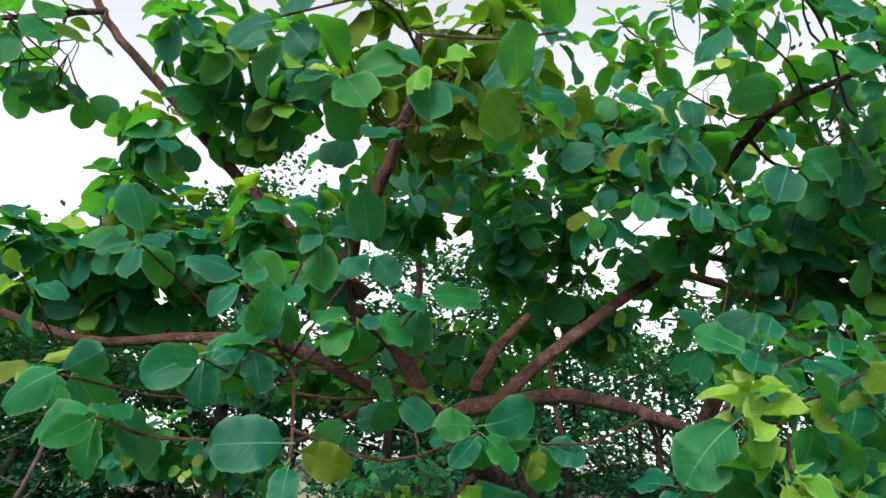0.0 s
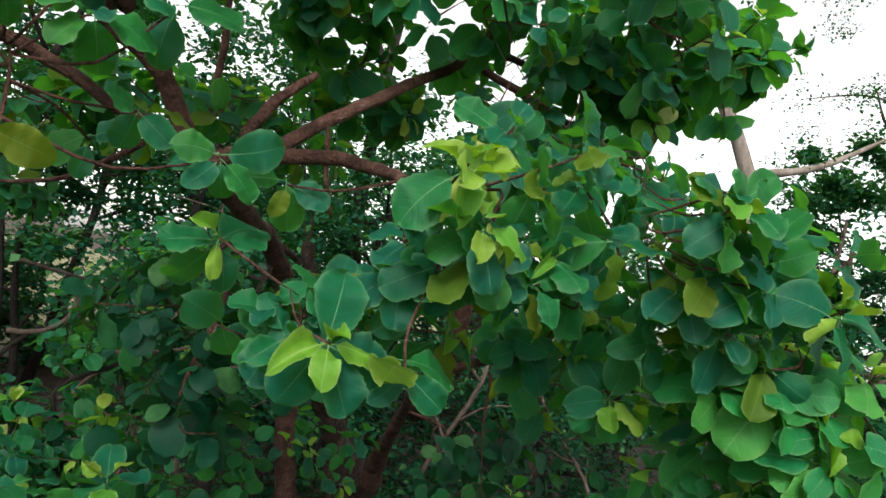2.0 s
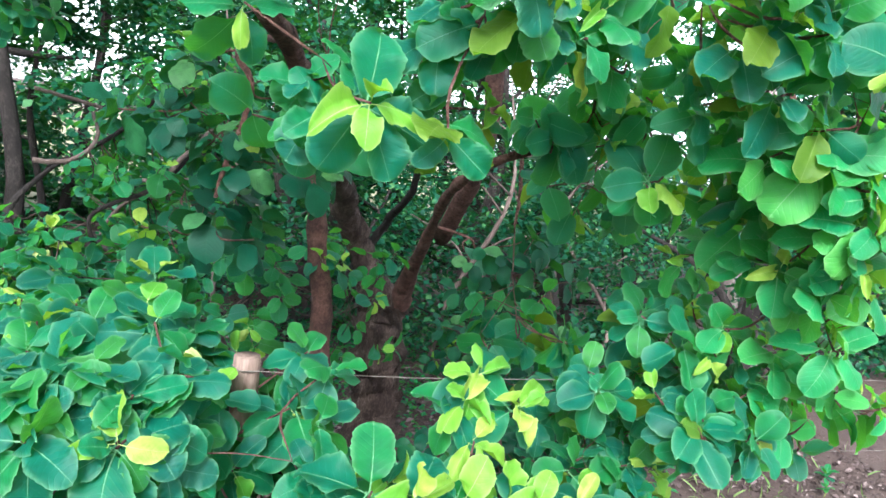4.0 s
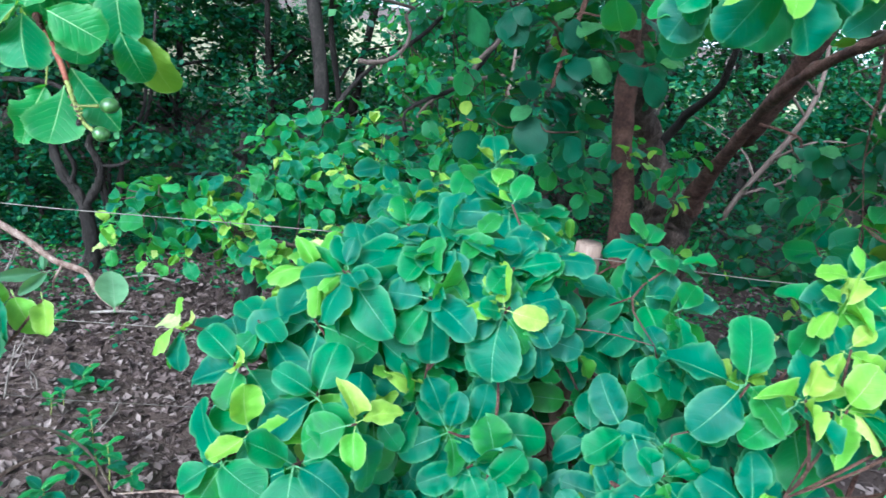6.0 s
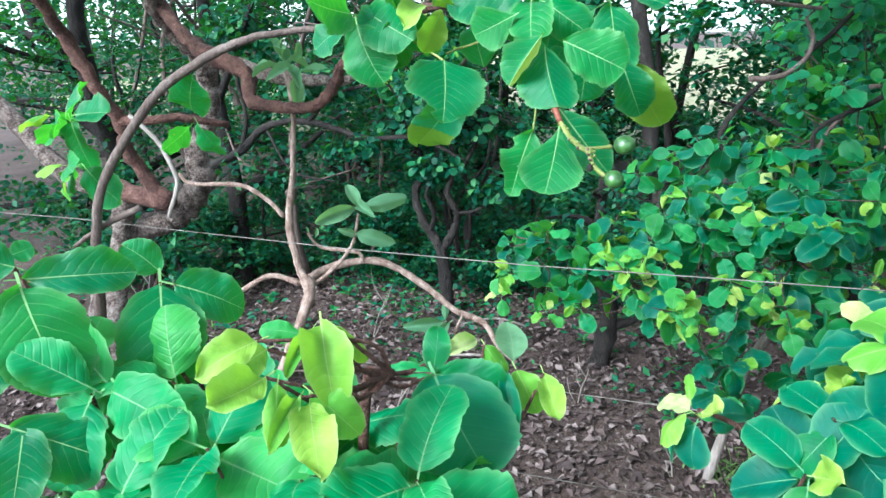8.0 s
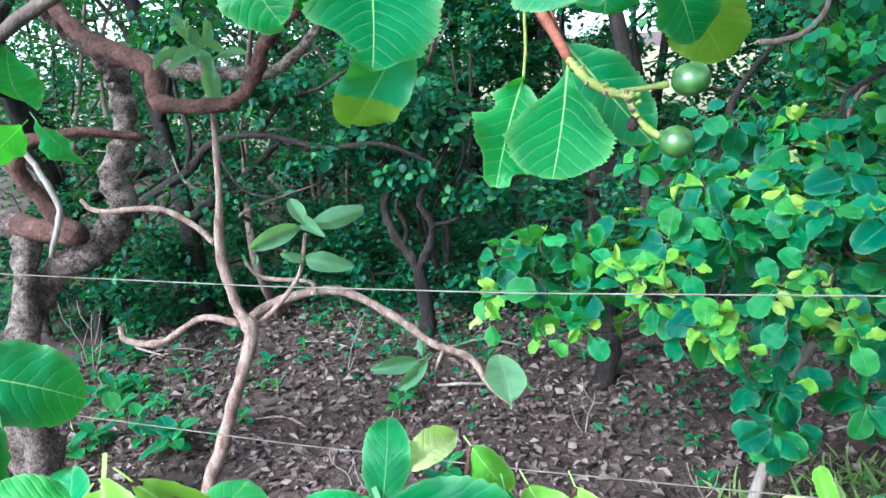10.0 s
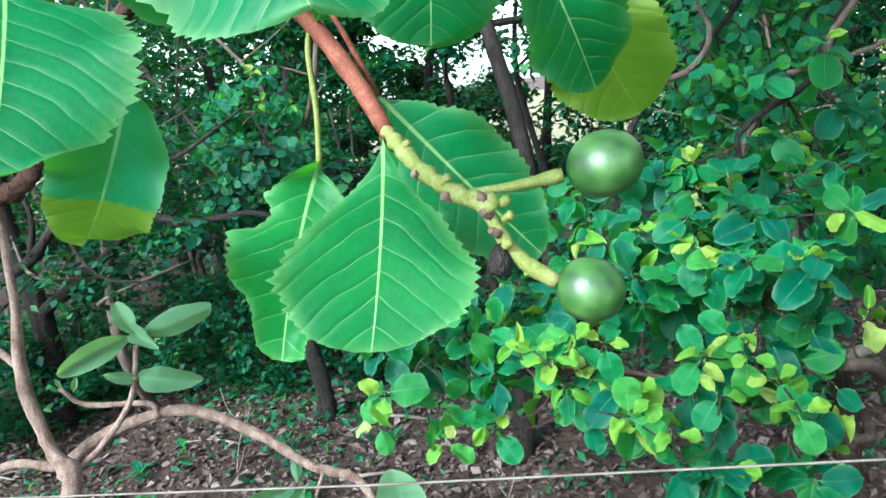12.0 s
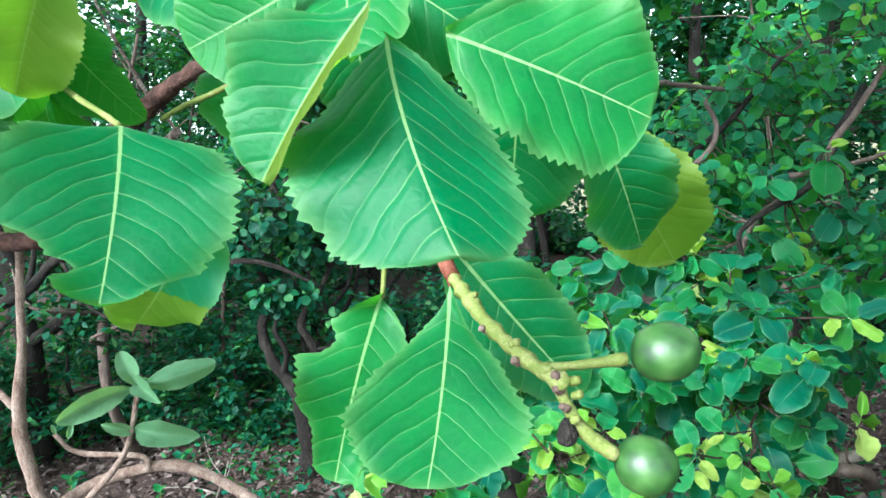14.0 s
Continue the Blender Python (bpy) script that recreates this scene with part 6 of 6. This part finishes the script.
twig_part("leaf_stalk", [(-0.951, 1.774, 1.508, 0.0024), (-0.955, 1.769, 1.486, 0.0024), (-0.955, 1.764, 1.443, 0.0024), (-0.960, 1.761, 1.400, 0.0024)], GREEN_TWIG)
twig_part("leaf_stalk", [(-0.951, 1.770, 1.552, 0.0024), (-0.928, 1.765, 1.508, 0.0024), (-0.908, 1.777, 1.448, 0.0024)], RUST_TWIG)
twig_part("leaf_stalk", [(-0.917, 1.752, 1.459, 0.0024), (-0.903, 1.740, 1.440, 0.0024), (-0.894, 1.722, 1.417, 0.0024)], RUST_TWIG)


twig_part("leaf_stalk", [(-1.142, 1.702, 1.554, 0.0026), (-1.166, 1.720, 1.564, 0.0026), (-1.227, 1.760, 1.590, 0.0026), (-1.291, 1.800, 1.628, 0.0026)], GREEN_TWIG)
twig_part("leaf_stalk", [(-1.179, 1.820, 1.564, 0.0026), (-1.146, 1.810, 1.575, 0.0026), (-1.117, 1.800, 1.581, 0.0026), (-1.057, 1.790, 1.600, 0.0026)], GREEN_TWIG)


def fruit_mesh(seed, lobes):
    rnd = random.Random(seed)
    bm = bmesh.new()
    rings, n = [], 32
    for i in range(1, 20):
        th = math.pi * i / 20
        prof = 1.0 - 0.05 * math.cos(2 * th) - 0.03 * math.cos(th)
        ring = []
        for k in range(n):
            a = 2 * math.pi * k / n
            r = prof * (1 + lobes * math.cos(2 * a + 0.6) * math.sin(th) ** 2 - 0.05 * math.exp(-20 * math.sin(a + 1.1) ** 2) * math.sin(th))
            ring.append(bm.verts.new((r * math.sin(th) * math.cos(a), r * math.sin(th) * math.sin(a), prof * math.cos(th) * 0.95)))
        rings.append(ring)
    for a, b in zip(rings, rings[1:]):
        for k in range(n):
            bm.faces.new((a[k], b[k], b[(k + 1) % n], a[(k + 1) % n]))
    top, low = bm.verts.new((0, 0, 0.86)), bm.verts.new((0, 0, -0.84))
    for k in range(n):
        bm.faces.new((top, rings[0][k], rings[0][(k + 1) % n]))
        bm.faces.new((low, rings[-1][(k + 1) % n], rings[-1][k]))
    bmesh.ops.recalc_face_normals(bm, faces=bm.faces)
    return bm


def build_fruit(at, radius, toward, lobes, seed, label, long=1.2, plant=None):
    """A round green fruit with the withered calyx at its far end, turned so that its stalk end points toward."""
    plant = plant or old
    fr = part("fruit", fruit_mesh(seed, lobes), FRUIT, plant.root, label)
    q = Vector(toward).to_track_quat("Z", "Y").to_matrix().to_4x4()
    fr.matrix_local = Matrix.Translation(Vector(at) - plant.at) @ q @ Matrix.Diagonal((radius, radius, radius * long, 1))
    bm = bmesh.new()
    for k in range(5):
        a = k * 1.257 + seed
        tube(bm, [(0.05 * math.cos(a), 0.05 * math.sin(a), -0.88, 0.07), (0.17 * math.cos(a), 0.17 * math.sin(a), -0.97, 0.06), (0.24 * math.cos(a), 0.24 * math.sin(a), -1.04, 0.02)], 6, 0.1, k)
    part("calyx", bm, DARK_BARK, fr, "withered dark calyx")
    return fr


build_fruit((-0.752, 1.625, 1.396), 0.0179, (-0.019, -0.003, -0.003), 0.06, 1, "round glossy green fruit, faintly lobed", 1.26)
build_fruit((-0.766, 1.606, 1.333), 0.0171, (-0.016, -0.001, 0.006), 0.04, 2, "round glossy green fruit on a thick stalk")
twig_part("fruit_stalk", [(-0.820, 1.614, 1.390, 0.0026), (-0.797, 1.618, 1.391, 0.0030), (-0.774, 1.621, 1.393, 0.0042)], GREEN_TWIG)
twig_part("fruit_stalk", [(-0.815, 1.608, 1.381, 0.0035), (-0.807, 1.606, 1.363, 0.0040), (-0.798, 1.605, 1.351, 0.0046), (-0.783, 1.605, 1.339, 0.0050)], GREEN_TWIG)
for k, at in enumerate(NEAR_FRUIT):
    build_fruit(at, 0.016, (0.2 * (k - 1), 0.2, -1), 0.05, 5 + k, "small pale green fruit low on the shrub", 1.1, near_shrub)


def build_dead_bud(at):
    bm = bmesh.new()
    tube(bm, [(0, 0, 0.010, 0.002), (0, 0, 0.006, 0.0045), (0, 0, 0, 0.0062), (0, 0, -0.005, 0.0046), (0, 0, -0.007, 0.0015)], 10, 0.12, 3)
    ob = part("withered_bud", bm, DARK_BARK, old.root, "black withered bud")
    ob.location = Vector(at) - old.at


def build_yellow_bud(at):
    bm = bmesh.new()
    tube(bm, [(0, 0, 0.030, 0.003), (0.002, 0, 0.022, 0.008), (0, 0, 0.006, 0.011), (0.003, 0, -0.012, 0.008), (0.006, 0, -0.024, 0.002)], 10, 0.12, 4)
    ob = part("yellowed_bud", bm, YELLOW_BUD, near_shrub.root, "withered orange-yellow bud")
    ob.location = Vector(at) - near_shrub.at


build_yellow_bud(NEAR_BUD)
build_dead_bud((-0.811, 1.600, 1.354))
twig_part("bud_scar", [(-0.877, 1.708, 1.412, 0.003), (-0.873, 1.704, 1.415, 0.0022)], GREEN_TWIG, rough=0.2, seed=0)
twig_part("bud_scar", [(-0.864, 1.681, 1.394, 0.003), (-0.868, 1.677, 1.397, 0.0022)], POST_WOOD, rough=0.2, seed=1)
twig_part("bud_scar", [(-0.844, 1.652, 1.393, 0.003), (-0.840, 1.648, 1.396, 0.0022)], GREEN_TWIG, rough=0.2, seed=2)
twig_part("bud_scar", [(-0.839, 1.641, 1.384, 0.003), (-0.843, 1.637, 1.387, 0.0022)], POST_WOOD, rough=0.2, seed=3)
twig_part("bud_scar", [(-0.823, 1.613, 1.388, 0.003), (-0.819, 1.609, 1.391, 0.0022)], GREEN_TWIG, rough=0.2, seed=4)
twig_part("bud_scar", [(-0.814, 1.606, 1.387, 0.003), (-0.818, 1.602, 1.390, 0.0022)], POST_WOOD, rough=0.2, seed=5)
twig_part("bud_scar", [(-0.807, 1.607, 1.384, 0.003), (-0.803, 1.603, 1.387, 0.0022)], GREEN_TWIG, rough=0.2, seed=6)
twig_part("bud_scar", [(-0.813, 1.605, 1.379, 0.003), (-0.817, 1.601, 1.382, 0.0022)], POST_WOOD, rough=0.2, seed=7)
twig_part("bud_scar", [(-0.806, 1.605, 1.376, 0.003), (-0.802, 1.601, 1.379, 0.0022)], GREEN_TWIG, rough=0.2, seed=8)
twig_part("bud_scar", [(-0.810, 1.603, 1.369, 0.003), (-0.814, 1.599, 1.372, 0.0022)], POST_WOOD, rough=0.2, seed=9)
twig_part("bud_scar", [(-0.808, 1.602, 1.362, 0.003), (-0.804, 1.598, 1.365, 0.0022)], GREEN_TWIG, rough=0.2, seed=10)


# ---- woodland behind ----
FAR = 1.45  # its plan below is drawn smaller by this


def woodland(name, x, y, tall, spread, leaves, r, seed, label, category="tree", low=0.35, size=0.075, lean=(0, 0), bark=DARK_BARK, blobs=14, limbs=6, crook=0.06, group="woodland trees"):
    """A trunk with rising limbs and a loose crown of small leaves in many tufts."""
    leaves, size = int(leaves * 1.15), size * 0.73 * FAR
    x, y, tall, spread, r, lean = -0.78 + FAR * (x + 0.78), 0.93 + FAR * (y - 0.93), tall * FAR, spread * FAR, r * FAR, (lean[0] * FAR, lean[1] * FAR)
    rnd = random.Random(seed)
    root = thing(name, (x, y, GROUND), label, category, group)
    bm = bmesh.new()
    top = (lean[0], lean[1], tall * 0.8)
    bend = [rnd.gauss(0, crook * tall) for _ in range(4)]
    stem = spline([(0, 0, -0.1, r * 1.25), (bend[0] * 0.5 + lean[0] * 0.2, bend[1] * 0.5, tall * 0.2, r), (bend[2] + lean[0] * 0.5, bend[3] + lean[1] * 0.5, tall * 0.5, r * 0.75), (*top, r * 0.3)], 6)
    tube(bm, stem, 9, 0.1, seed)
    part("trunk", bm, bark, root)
    ends = []
    for i in range(limbs):
        s = stem[int(len(stem) * (low * 0.6 + (0.95 - low * 0.6) * (i + 0.5) / limbs))]
        a = i * 2.4 + rnd.random()
        l = spread * rnd.uniform(0.5, 1.0)
        tip = (s[0] + l * math.cos(a), s[1] + l * math.sin(a), s[2] + l * rnd.uniform(0.1, 0.7))
        mid = ((s[0] + tip[0]) / 2 + rnd.gauss(0, 0.06 + crook), (s[1] + tip[1]) / 2 + rnd.gauss(0, 0.04 + crook), (s[2] + tip[2]) / 2 + rnd.uniform(-0.1, 0.2) * l)
        bm = bmesh.new()
        tube(bm, spline([(*s[:3], s[3] * 0.6), (*mid, s[3] * 0.4), (*tip, s[3] * 0.12 + 0.003)], 5), 6, 0.08, i)
        part("limb", bm, bark, root)
        ends += [tip, mid]
    tufts = []
    for i in range(blobs):
        if i < len(ends):
            c = ends[i]
        else:
            a, q = rnd.uniform(0, 6.28), spread * math.sqrt(rnd.random())
            c = (lean[0] * 0.7 + q * math.cos(a), lean[1] * 0.7 + q * math.sin(a), tall * rnd.uniform(low, 1.0))
        tufts.append((Vector(c), spread * rnd.uniform(0.18, 0.46)))
    placed = []
    for i in range(leaves):
        c, q = tufts[i % len(tufts)]
        d = Vector([rnd.gauss(0, 0.42) for _ in range(3)])
        if d.length > 1.0:
            d.normalize()
        p = c + Vector((d.x * q, d.y * q, d.z * q * 0.65))
        if p.z < 0.08:
            p.z = 0.08 + rnd.random() * 0.2
        along = Vector((rnd.gauss(0, 1), rnd.gauss(0, 1), rnd.uniform(-0.9, 0.4)))
        placed.append((rnd.randrange(3), leaf_pose(p, along, (rnd.gauss(0, 0.5), rnd.gauss(0, 0.5), 1), size * rnd.uniform(0.7, 1.25), 1.25)))
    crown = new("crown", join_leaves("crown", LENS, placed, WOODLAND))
    crown.parent = root
    tagged(crown, kind="stuff")
    return root


THIN = "slender dark-stemmed woodland tree with small leaves"
BUSHY = "dense dark green woodland thicket bush"
woodland("woodland_tree", -1.05, 3.5, 1.2, 0.35, 160, 0.045, 1, "short brown trunk overgrown by the bush", size=0.07)
woodland("woodland_tree", -1.07, 5.73, 4.6, 1.3, 2400, 0.06, 3, THIN, low=0.85, lean=(0.2, 0.3), blobs=20)
woodland("woodland_tree", -3.5, 4.0, 3.0, 1.2, 2200, 0.06, 4, THIN, low=0.5)
woodland("woodland_tree", -4.6, 4.4, 3.6, 1.4, 2200, 0.07, 5, THIN, low=0.4)
woodland("woodland_tree", -3.5, 5.6, 4.0, 1.4, 2200, 0.06, 6, THIN, low=0.3)
woodland("woodland_tree", -5.0, 3.0, 3.4, 1.3, 1800, 0.06, 7, THIN, low=0.4)
woodland("woodland_tree", 2.6, 5.6, 3.0, 1.4, 2200, 0.07, 8, THIN, low=0.3)
woodland("woodland_tree", 1.4, 5.9, 3.2, 1.2, 2400, 0.07, 9, THIN, low=0.25)
woodland("woodland_tree", 3.6, 3.4, 2.2, 0.9, 900, 0.075, 10, "thick-stemmed tree at the edge of the clearing", low=0.6)
woodland("woodland_tree", 5.7, 5.0, 7.0, 1.3, 1500, 0.11, 11, "tall leaning pale-stemmed tree with an open crown", low=0.8, lean=(-2.4, 0.4), bark=GREY_WOOD)
woodland("woodland_tree", 7.25, 5.5, 4.1, 1.15, 12000, 0.07, 12, "tall tree with a full crown of small leaves", low=0.05, size=0.115, blobs=56, limbs=12, bark=DULL_BARK)
woodland("woodland_tree", 9.6, 6.4, 7.5, 1.5, 3500, 0.09, 14, "tall tree with an airy crown of small leaves", low=0.5, size=0.075, blobs=36, limbs=12, lean=(-0.8, 0), bark=DULL_BARK)
woodland("woodland_tree", 2.6, 9.5, 9.0, 2.0, 2600, 0.12, 13, "tall tree with an airy crown of small leaves", low=0.5)
for i, (x, y, tall, spread, n) in enumerate(((-2.9, 4.9, 1.5, 0.9, 1800), (-2.1, 5.4, 1.1, 0.8, 1700), (-4.0, 5.3, 1.7, 1.0, 1800), (-5.2, 4.6, 1.8, 1.0, 1500), (-1.15, 5.0, 0.8, 0.5, 1300),
                                             (0.6, 5.2, 1.4, 0.8, 1700), (1.5, 5.0, 1.6, 1.0, 1900), (2.4, 4.4, 1.3, 0.9, 1600), (3.6, 4.8, 1.6, 1.0, 1700), (5.0, 4.2, 1.5, 1.0, 1500),
                                             (-6.5, 3.6, 2.0, 1.1, 1500), (-3.9, 3.6, 0.8, 0.6, 900), (-6.2, 6.0, 2.6, 1.4, 1700), (6.8, 5.4, 1.8, 1.2, 1500), (0.45, 7.4, 1.25, 0.9, 1700), (-1.8, 7.4, 1.2, 1.0, 1700))):
    woodland("woodland_bush", x, y, tall, spread, n, 0.03, 40 + i, BUSHY, "bush", low=0.1, blobs=18, limbs=7, group="woodland bushes")
for i, (x, y, tall, spread) in enumerate(((-3.9, 6.8, 3.4, 1.2), (1.3, 7.0, 3.3, 1.3), (1.9, 6.0, 3.6, 1.2), (2.8, 6.4, 3.5, 1.4), (-4.9, 6.2, 3.4, 1.4), (4.0, 6.6, 3.2, 1.3), (-3.1, 6.4, 3.8, 1.0), (0.25, 6.2, 3.9, 1.1), (0.9, 5.2, 3.0, 0.9), (0.3, 7.4, 4.4, 1.1), (-4.6, 7.2, 3.2, 1.3), (4.9, 6.2, 3.0, 1.2), (5.9, 7.2, 3.2, 1.3), (3.5, 5.2, 2.5, 0.9), (-3.3, 7.0, 2.3, 0.85), (-2.9, 6.3, 2.0, 0.6))):
    woodland("woodland_tree", x, y, tall, spread, 3200, 0.05, 300 + i, THIN, low=0.15, size=0.095, blobs=26, limbs=9)
for i, (x, y, tall) in enumerate(((-3.0, 8.0, 3.8), (-2.0, 8.5, 4.8), (-1.0, 8.1, 4.7), (0.1, 8.5, 4.4), (1.0, 8.2, 4.5), (-3.9, 8.6, 3.8))):
    woodland("woodland_tree", x, y, tall, 1.15, 3000, 0.05, 340 + i, THIN, low=0.85 if -2.5 < x < 0.5 else 0.6, size=0.13, blobs=26, limbs=9)
for i, (x, y, tall) in enumerate(((-4.3, 3.6, 0.8), (-3.75, 3.75, 0.7), (-3.35, 4.15, 0.75), (-2.9, 4.2, 0.7), (-2.5, 4.3, 0.75), (-1.95, 4.3, 0.7), (-1.5, 4.25, 0.75), (-1.1, 4.25, 0.7), (-0.6, 4.4, 0.7), (-2.7, 4.6, 0.9), (-1.7, 4.7, 0.9))):
    woodland("woodland_bush", x, y, tall, 0.42, 1400, 0.014, 600 + i, "low dark green undergrowth at the thicket edge", "bush", low=0.05, size=0.06, blobs=18, limbs=6, group="woodland bushes")
for i, (x, y) in enumerate(((-2.4, 6.5), (-1.6, 6.6), (-0.9, 6.5))):
    woodland("woodland_tree", x, y, 3.0, 0.75, 2600, 0.03, 360 + i, THIN, low=0.68, size=0.11, blobs=24, limbs=5)
for i, (x, y, tall) in enumerate(((0.3, 6.4, 2.7), (0.75, 6.5, 2.8), (6.3, 4.5, 2.3))):
    woodland("woodland_bush", x, y, tall, 0.8, 2600, 0.03, 370 + i, BUSHY, "bush", low=0.1, size=0.11, blobs=26, limbs=6, group="woodland bushes")
woodland("woodland_tree", 6.55, 5.1, 4.3, 0.85, 6500, 0.05, 380, "tree with a full rounded crown of small grey-green leaves", low=0.5, size=0.11, blobs=34, limbs=10, bark=DULL_BARK)
SLIM = "slim grey-stemmed young tree, nearly leafless below"
for i, (x, y, tall, r) in enumerate(((-4.3, 4.9, 3.2, 0.018), (-3.7, 4.6, 2.8, 0.022), (-3.2, 5.2, 3.0, 0.016), (-2.75, 4.4, 2.6, 0.014), (-2.5, 5.6, 3.2, 0.02), (-4.0, 4.3, 2.8, 0.03), (-3.0, 4.1, 2.6, 0.025), (-2.75, 5.0, 2.9, 0.02), (-5.1, 5.2, 3.2, 0.024), (0.5, 5.0, 3.0, 0.016), (2.0, 4.9, 2.8, 0.02), (3.2, 5.2, 3.0, 0.02), (2.9, 4.3, 2.6, 0.015))):
    woodland("slim_tree", x, y, tall, 0.7, 420, r, 500 + i, SLIM, low=0.55, size=0.06, bark=DULL_BARK, lean=(0.3 * (-1) ** i, 0), blobs=14, limbs=8, crook=0.17)
_w = random.Random(17)
for i in range(24):
    x = -12 + i * 0.95 + _w.gauss(0, 0.15)
    gap = -2.9 < x < 0.4
    woodland("woodland_bush", x, 9.4 + _w.gauss(0, 0.5), (1.9 if x < -1.9 else 0.45 if -1.15 < x < -0.1 else 1.5) if gap else _w.uniform(3.8, 5.0), 0.9 if gap else 1.25, 2600 if gap else (3000 if -6 < x < 6 else 1500), 0.04, 200 + i, BUSHY, "bush", low=0.05, blobs=26, limbs=2 if gap else 6, size=0.14, group="woodland bushes")
for i, (x, y, tall, spread, n) in enumerate(((-9, 8, 4.2, 2.2, 2200), (-6, 12, 4.6, 2.4, 2000), (-12, 13, 5.5, 3.0, 2000), (-7.5, 15, 4.6, 2.4, 1800), (3, 15, 5.0, 2.5, 1800), (6, 13, 5.5, 2.5, 1900), (10, 10, 5, 2.4, 1900), (11, 6, 4.0, 2.2, 1700), (-9, 4, 3.6, 2.0, 1800), (14, 15, 7, 3, 1700), (-8, 30, 2.6, 2.4, 1500), (-4.5, 36, 1.7, 2.4, 900), (1.5, 36, 1.8, 2.4, 900), (5, 29, 3.2, 2.4, 1500))):
    woodland("distant_tree", x, y, tall, spread, int(n * 0.7), 0.12, 80 + i, "distant rounded tree beyond the clearing", low=0.15, size=0.2, blobs=24, limbs=8, group="distant trees")
# Added row, never in view, that cuts the sky light from behind.
for i, (x, y, tall, spread) in enumerate(((-8, -6, 5.0, 2.4), (-4, -7.5, 5.0, 2.4), (0.5, -7, 4.6, 2.3), (4.5, -7.5, 5.2, 2.4), (9, -5, 5.0, 2.4), (-10, -1, 4.6, 2.2), (11, 0, 4.6, 2.2))):
    woodland("distant_tree", x, y, tall, spread, 1000, 0.12, 120 + i, "added unseen tree behind the path, holding back sky light", low=0.15, size=0.18, blobs=24, limbs=8, group="distant trees")



def build_crooked_tree(base, limbs, tufts, label, seed, bark):
    """A bent woodland tree: its limbs, and small leaves in loose tufts along them."""
    p = Plant("woodland_tree", base, label, "tree", seed, bark, group="woodland trees")
    for k, line in enumerate(limbs):
        p.limb(line, "branch" if k else "trunk", rough=0.14, sides=9, steps=6, knots=0.2)
    for c, r, n in tufts:
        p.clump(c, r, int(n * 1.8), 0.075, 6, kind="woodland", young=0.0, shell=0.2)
    p.finish(base, 0, 0.5)


build_crooked_tree((-2.5, 5.2, GROUND), (
    ((-2.5, 5.2, -0.72, 0.072), (-2.49, 5.2, -0.45, 0.061), (-2.51, 5.2, -0.2, 0.054), (-2.56, 5.2, -0.02, 0.043), (-2.68, 5.2, 0.16, 0.036), (-2.76, 5.25, 0.38, 0.032), (-2.70, 5.3, 0.6, 0.025), (-2.85, 5.3, 0.95, 0.018)),
    ((-2.53, 5.2, -0.1, 0.036), (-2.42, 5.2, 0.08, 0.032), (-2.36, 5.15, 0.26, 0.029), (-2.42, 5.1, 0.46, 0.024), (-2.25, 5.1, 0.7, 0.019), (-2.1, 5.2, 1.1, 0.013)),
    ((-2.62, 5.2, 0.07, 0.022), (-2.56, 5.15, 0.24, 0.019), (-2.60, 5.1, 0.42, 0.014), (-2.48, 5.1, 0.62, 0.010)),
    ((-2.36, 5.15, 0.26, 0.014), (-2.2, 5.1, 0.3, 0.012), (-2.0, 5.1, 0.42, 0.009))),
    (((-2.8, 5.3, 0.9), (0.4, 0.3, 0.2), 26), ((-2.2, 5.2, 1.0), (0.45, 0.3, 0.22), 30), ((-2.5, 5.1, 0.65), (0.3, 0.2, 0.1), 10), ((-2.0, 5.1, 0.5), (0.25, 0.2, 0.12), 8)),
    "crooked woodland tree with a forked brown trunk", 801, DARK_BARK)
build_crooked_tree((-5.1, 5.0, GROUND), (
    ((-5.1, 5.0, -0.72, 0.058), (-5.08, 5.0, -0.3, 0.050), (-4.98, 5.0, 0.16, 0.040), (-4.72, 5.0, 0.5, 0.036), (-4.26, 5.0, 0.72, 0.033), (-3.98, 5.0, 0.93, 0.030), (-3.56, 5.0, 0.98, 0.026), (-3.05, 5.0, 0.86, 0.020), (-2.62, 5.0, 0.87, 0.016), (-2.25, 5.0, 0.72, 0.010)),
    ((-4.26, 5.0, 0.72, 0.022), (-4.2, 5.05, 1.0, 0.019), (-4.28, 5.1, 1.4, 0.014), (-4.1, 5.1, 1.8, 0.010)),
    ((-3.56, 5.0, 0.98, 0.019), (-3.3, 4.95, 1.2, 0.016), (-2.95, 4.9, 1.28, 0.012), (-2.5, 4.9, 1.5, 0.007)),
    ((-3.98, 5.0, 0.93, 0.012), (-3.7, 4.9, 0.6, 0.009), (-3.3, 4.9, 0.52, 0.006))),
    (((-3.4, 5.0, 1.3), (0.5, 0.3, 0.15), 24), ((-4.2, 5.1, 1.7), (0.5, 0.3, 0.25), 26), ((-2.5, 5.0, 1.2), (0.4, 0.3, 0.2), 20), ((-3.1, 4.95, 0.8), (0.4, 0.2, 0.08), 10)),
    "dark woodland tree arching low over the clearing", 802, DARK_BARK)

# ---- to metres ----
to_metres = Matrix.Scale(UNIT, 4) @ Matrix.Translation((0, 0, -GROUND))
for ob in list(scene.collection.all_objects):
    if ob.parent is None and ob.type in {"MESH", "EMPTY"}:
        ob.matrix_basis = to_metres @ ob.matrix_basis
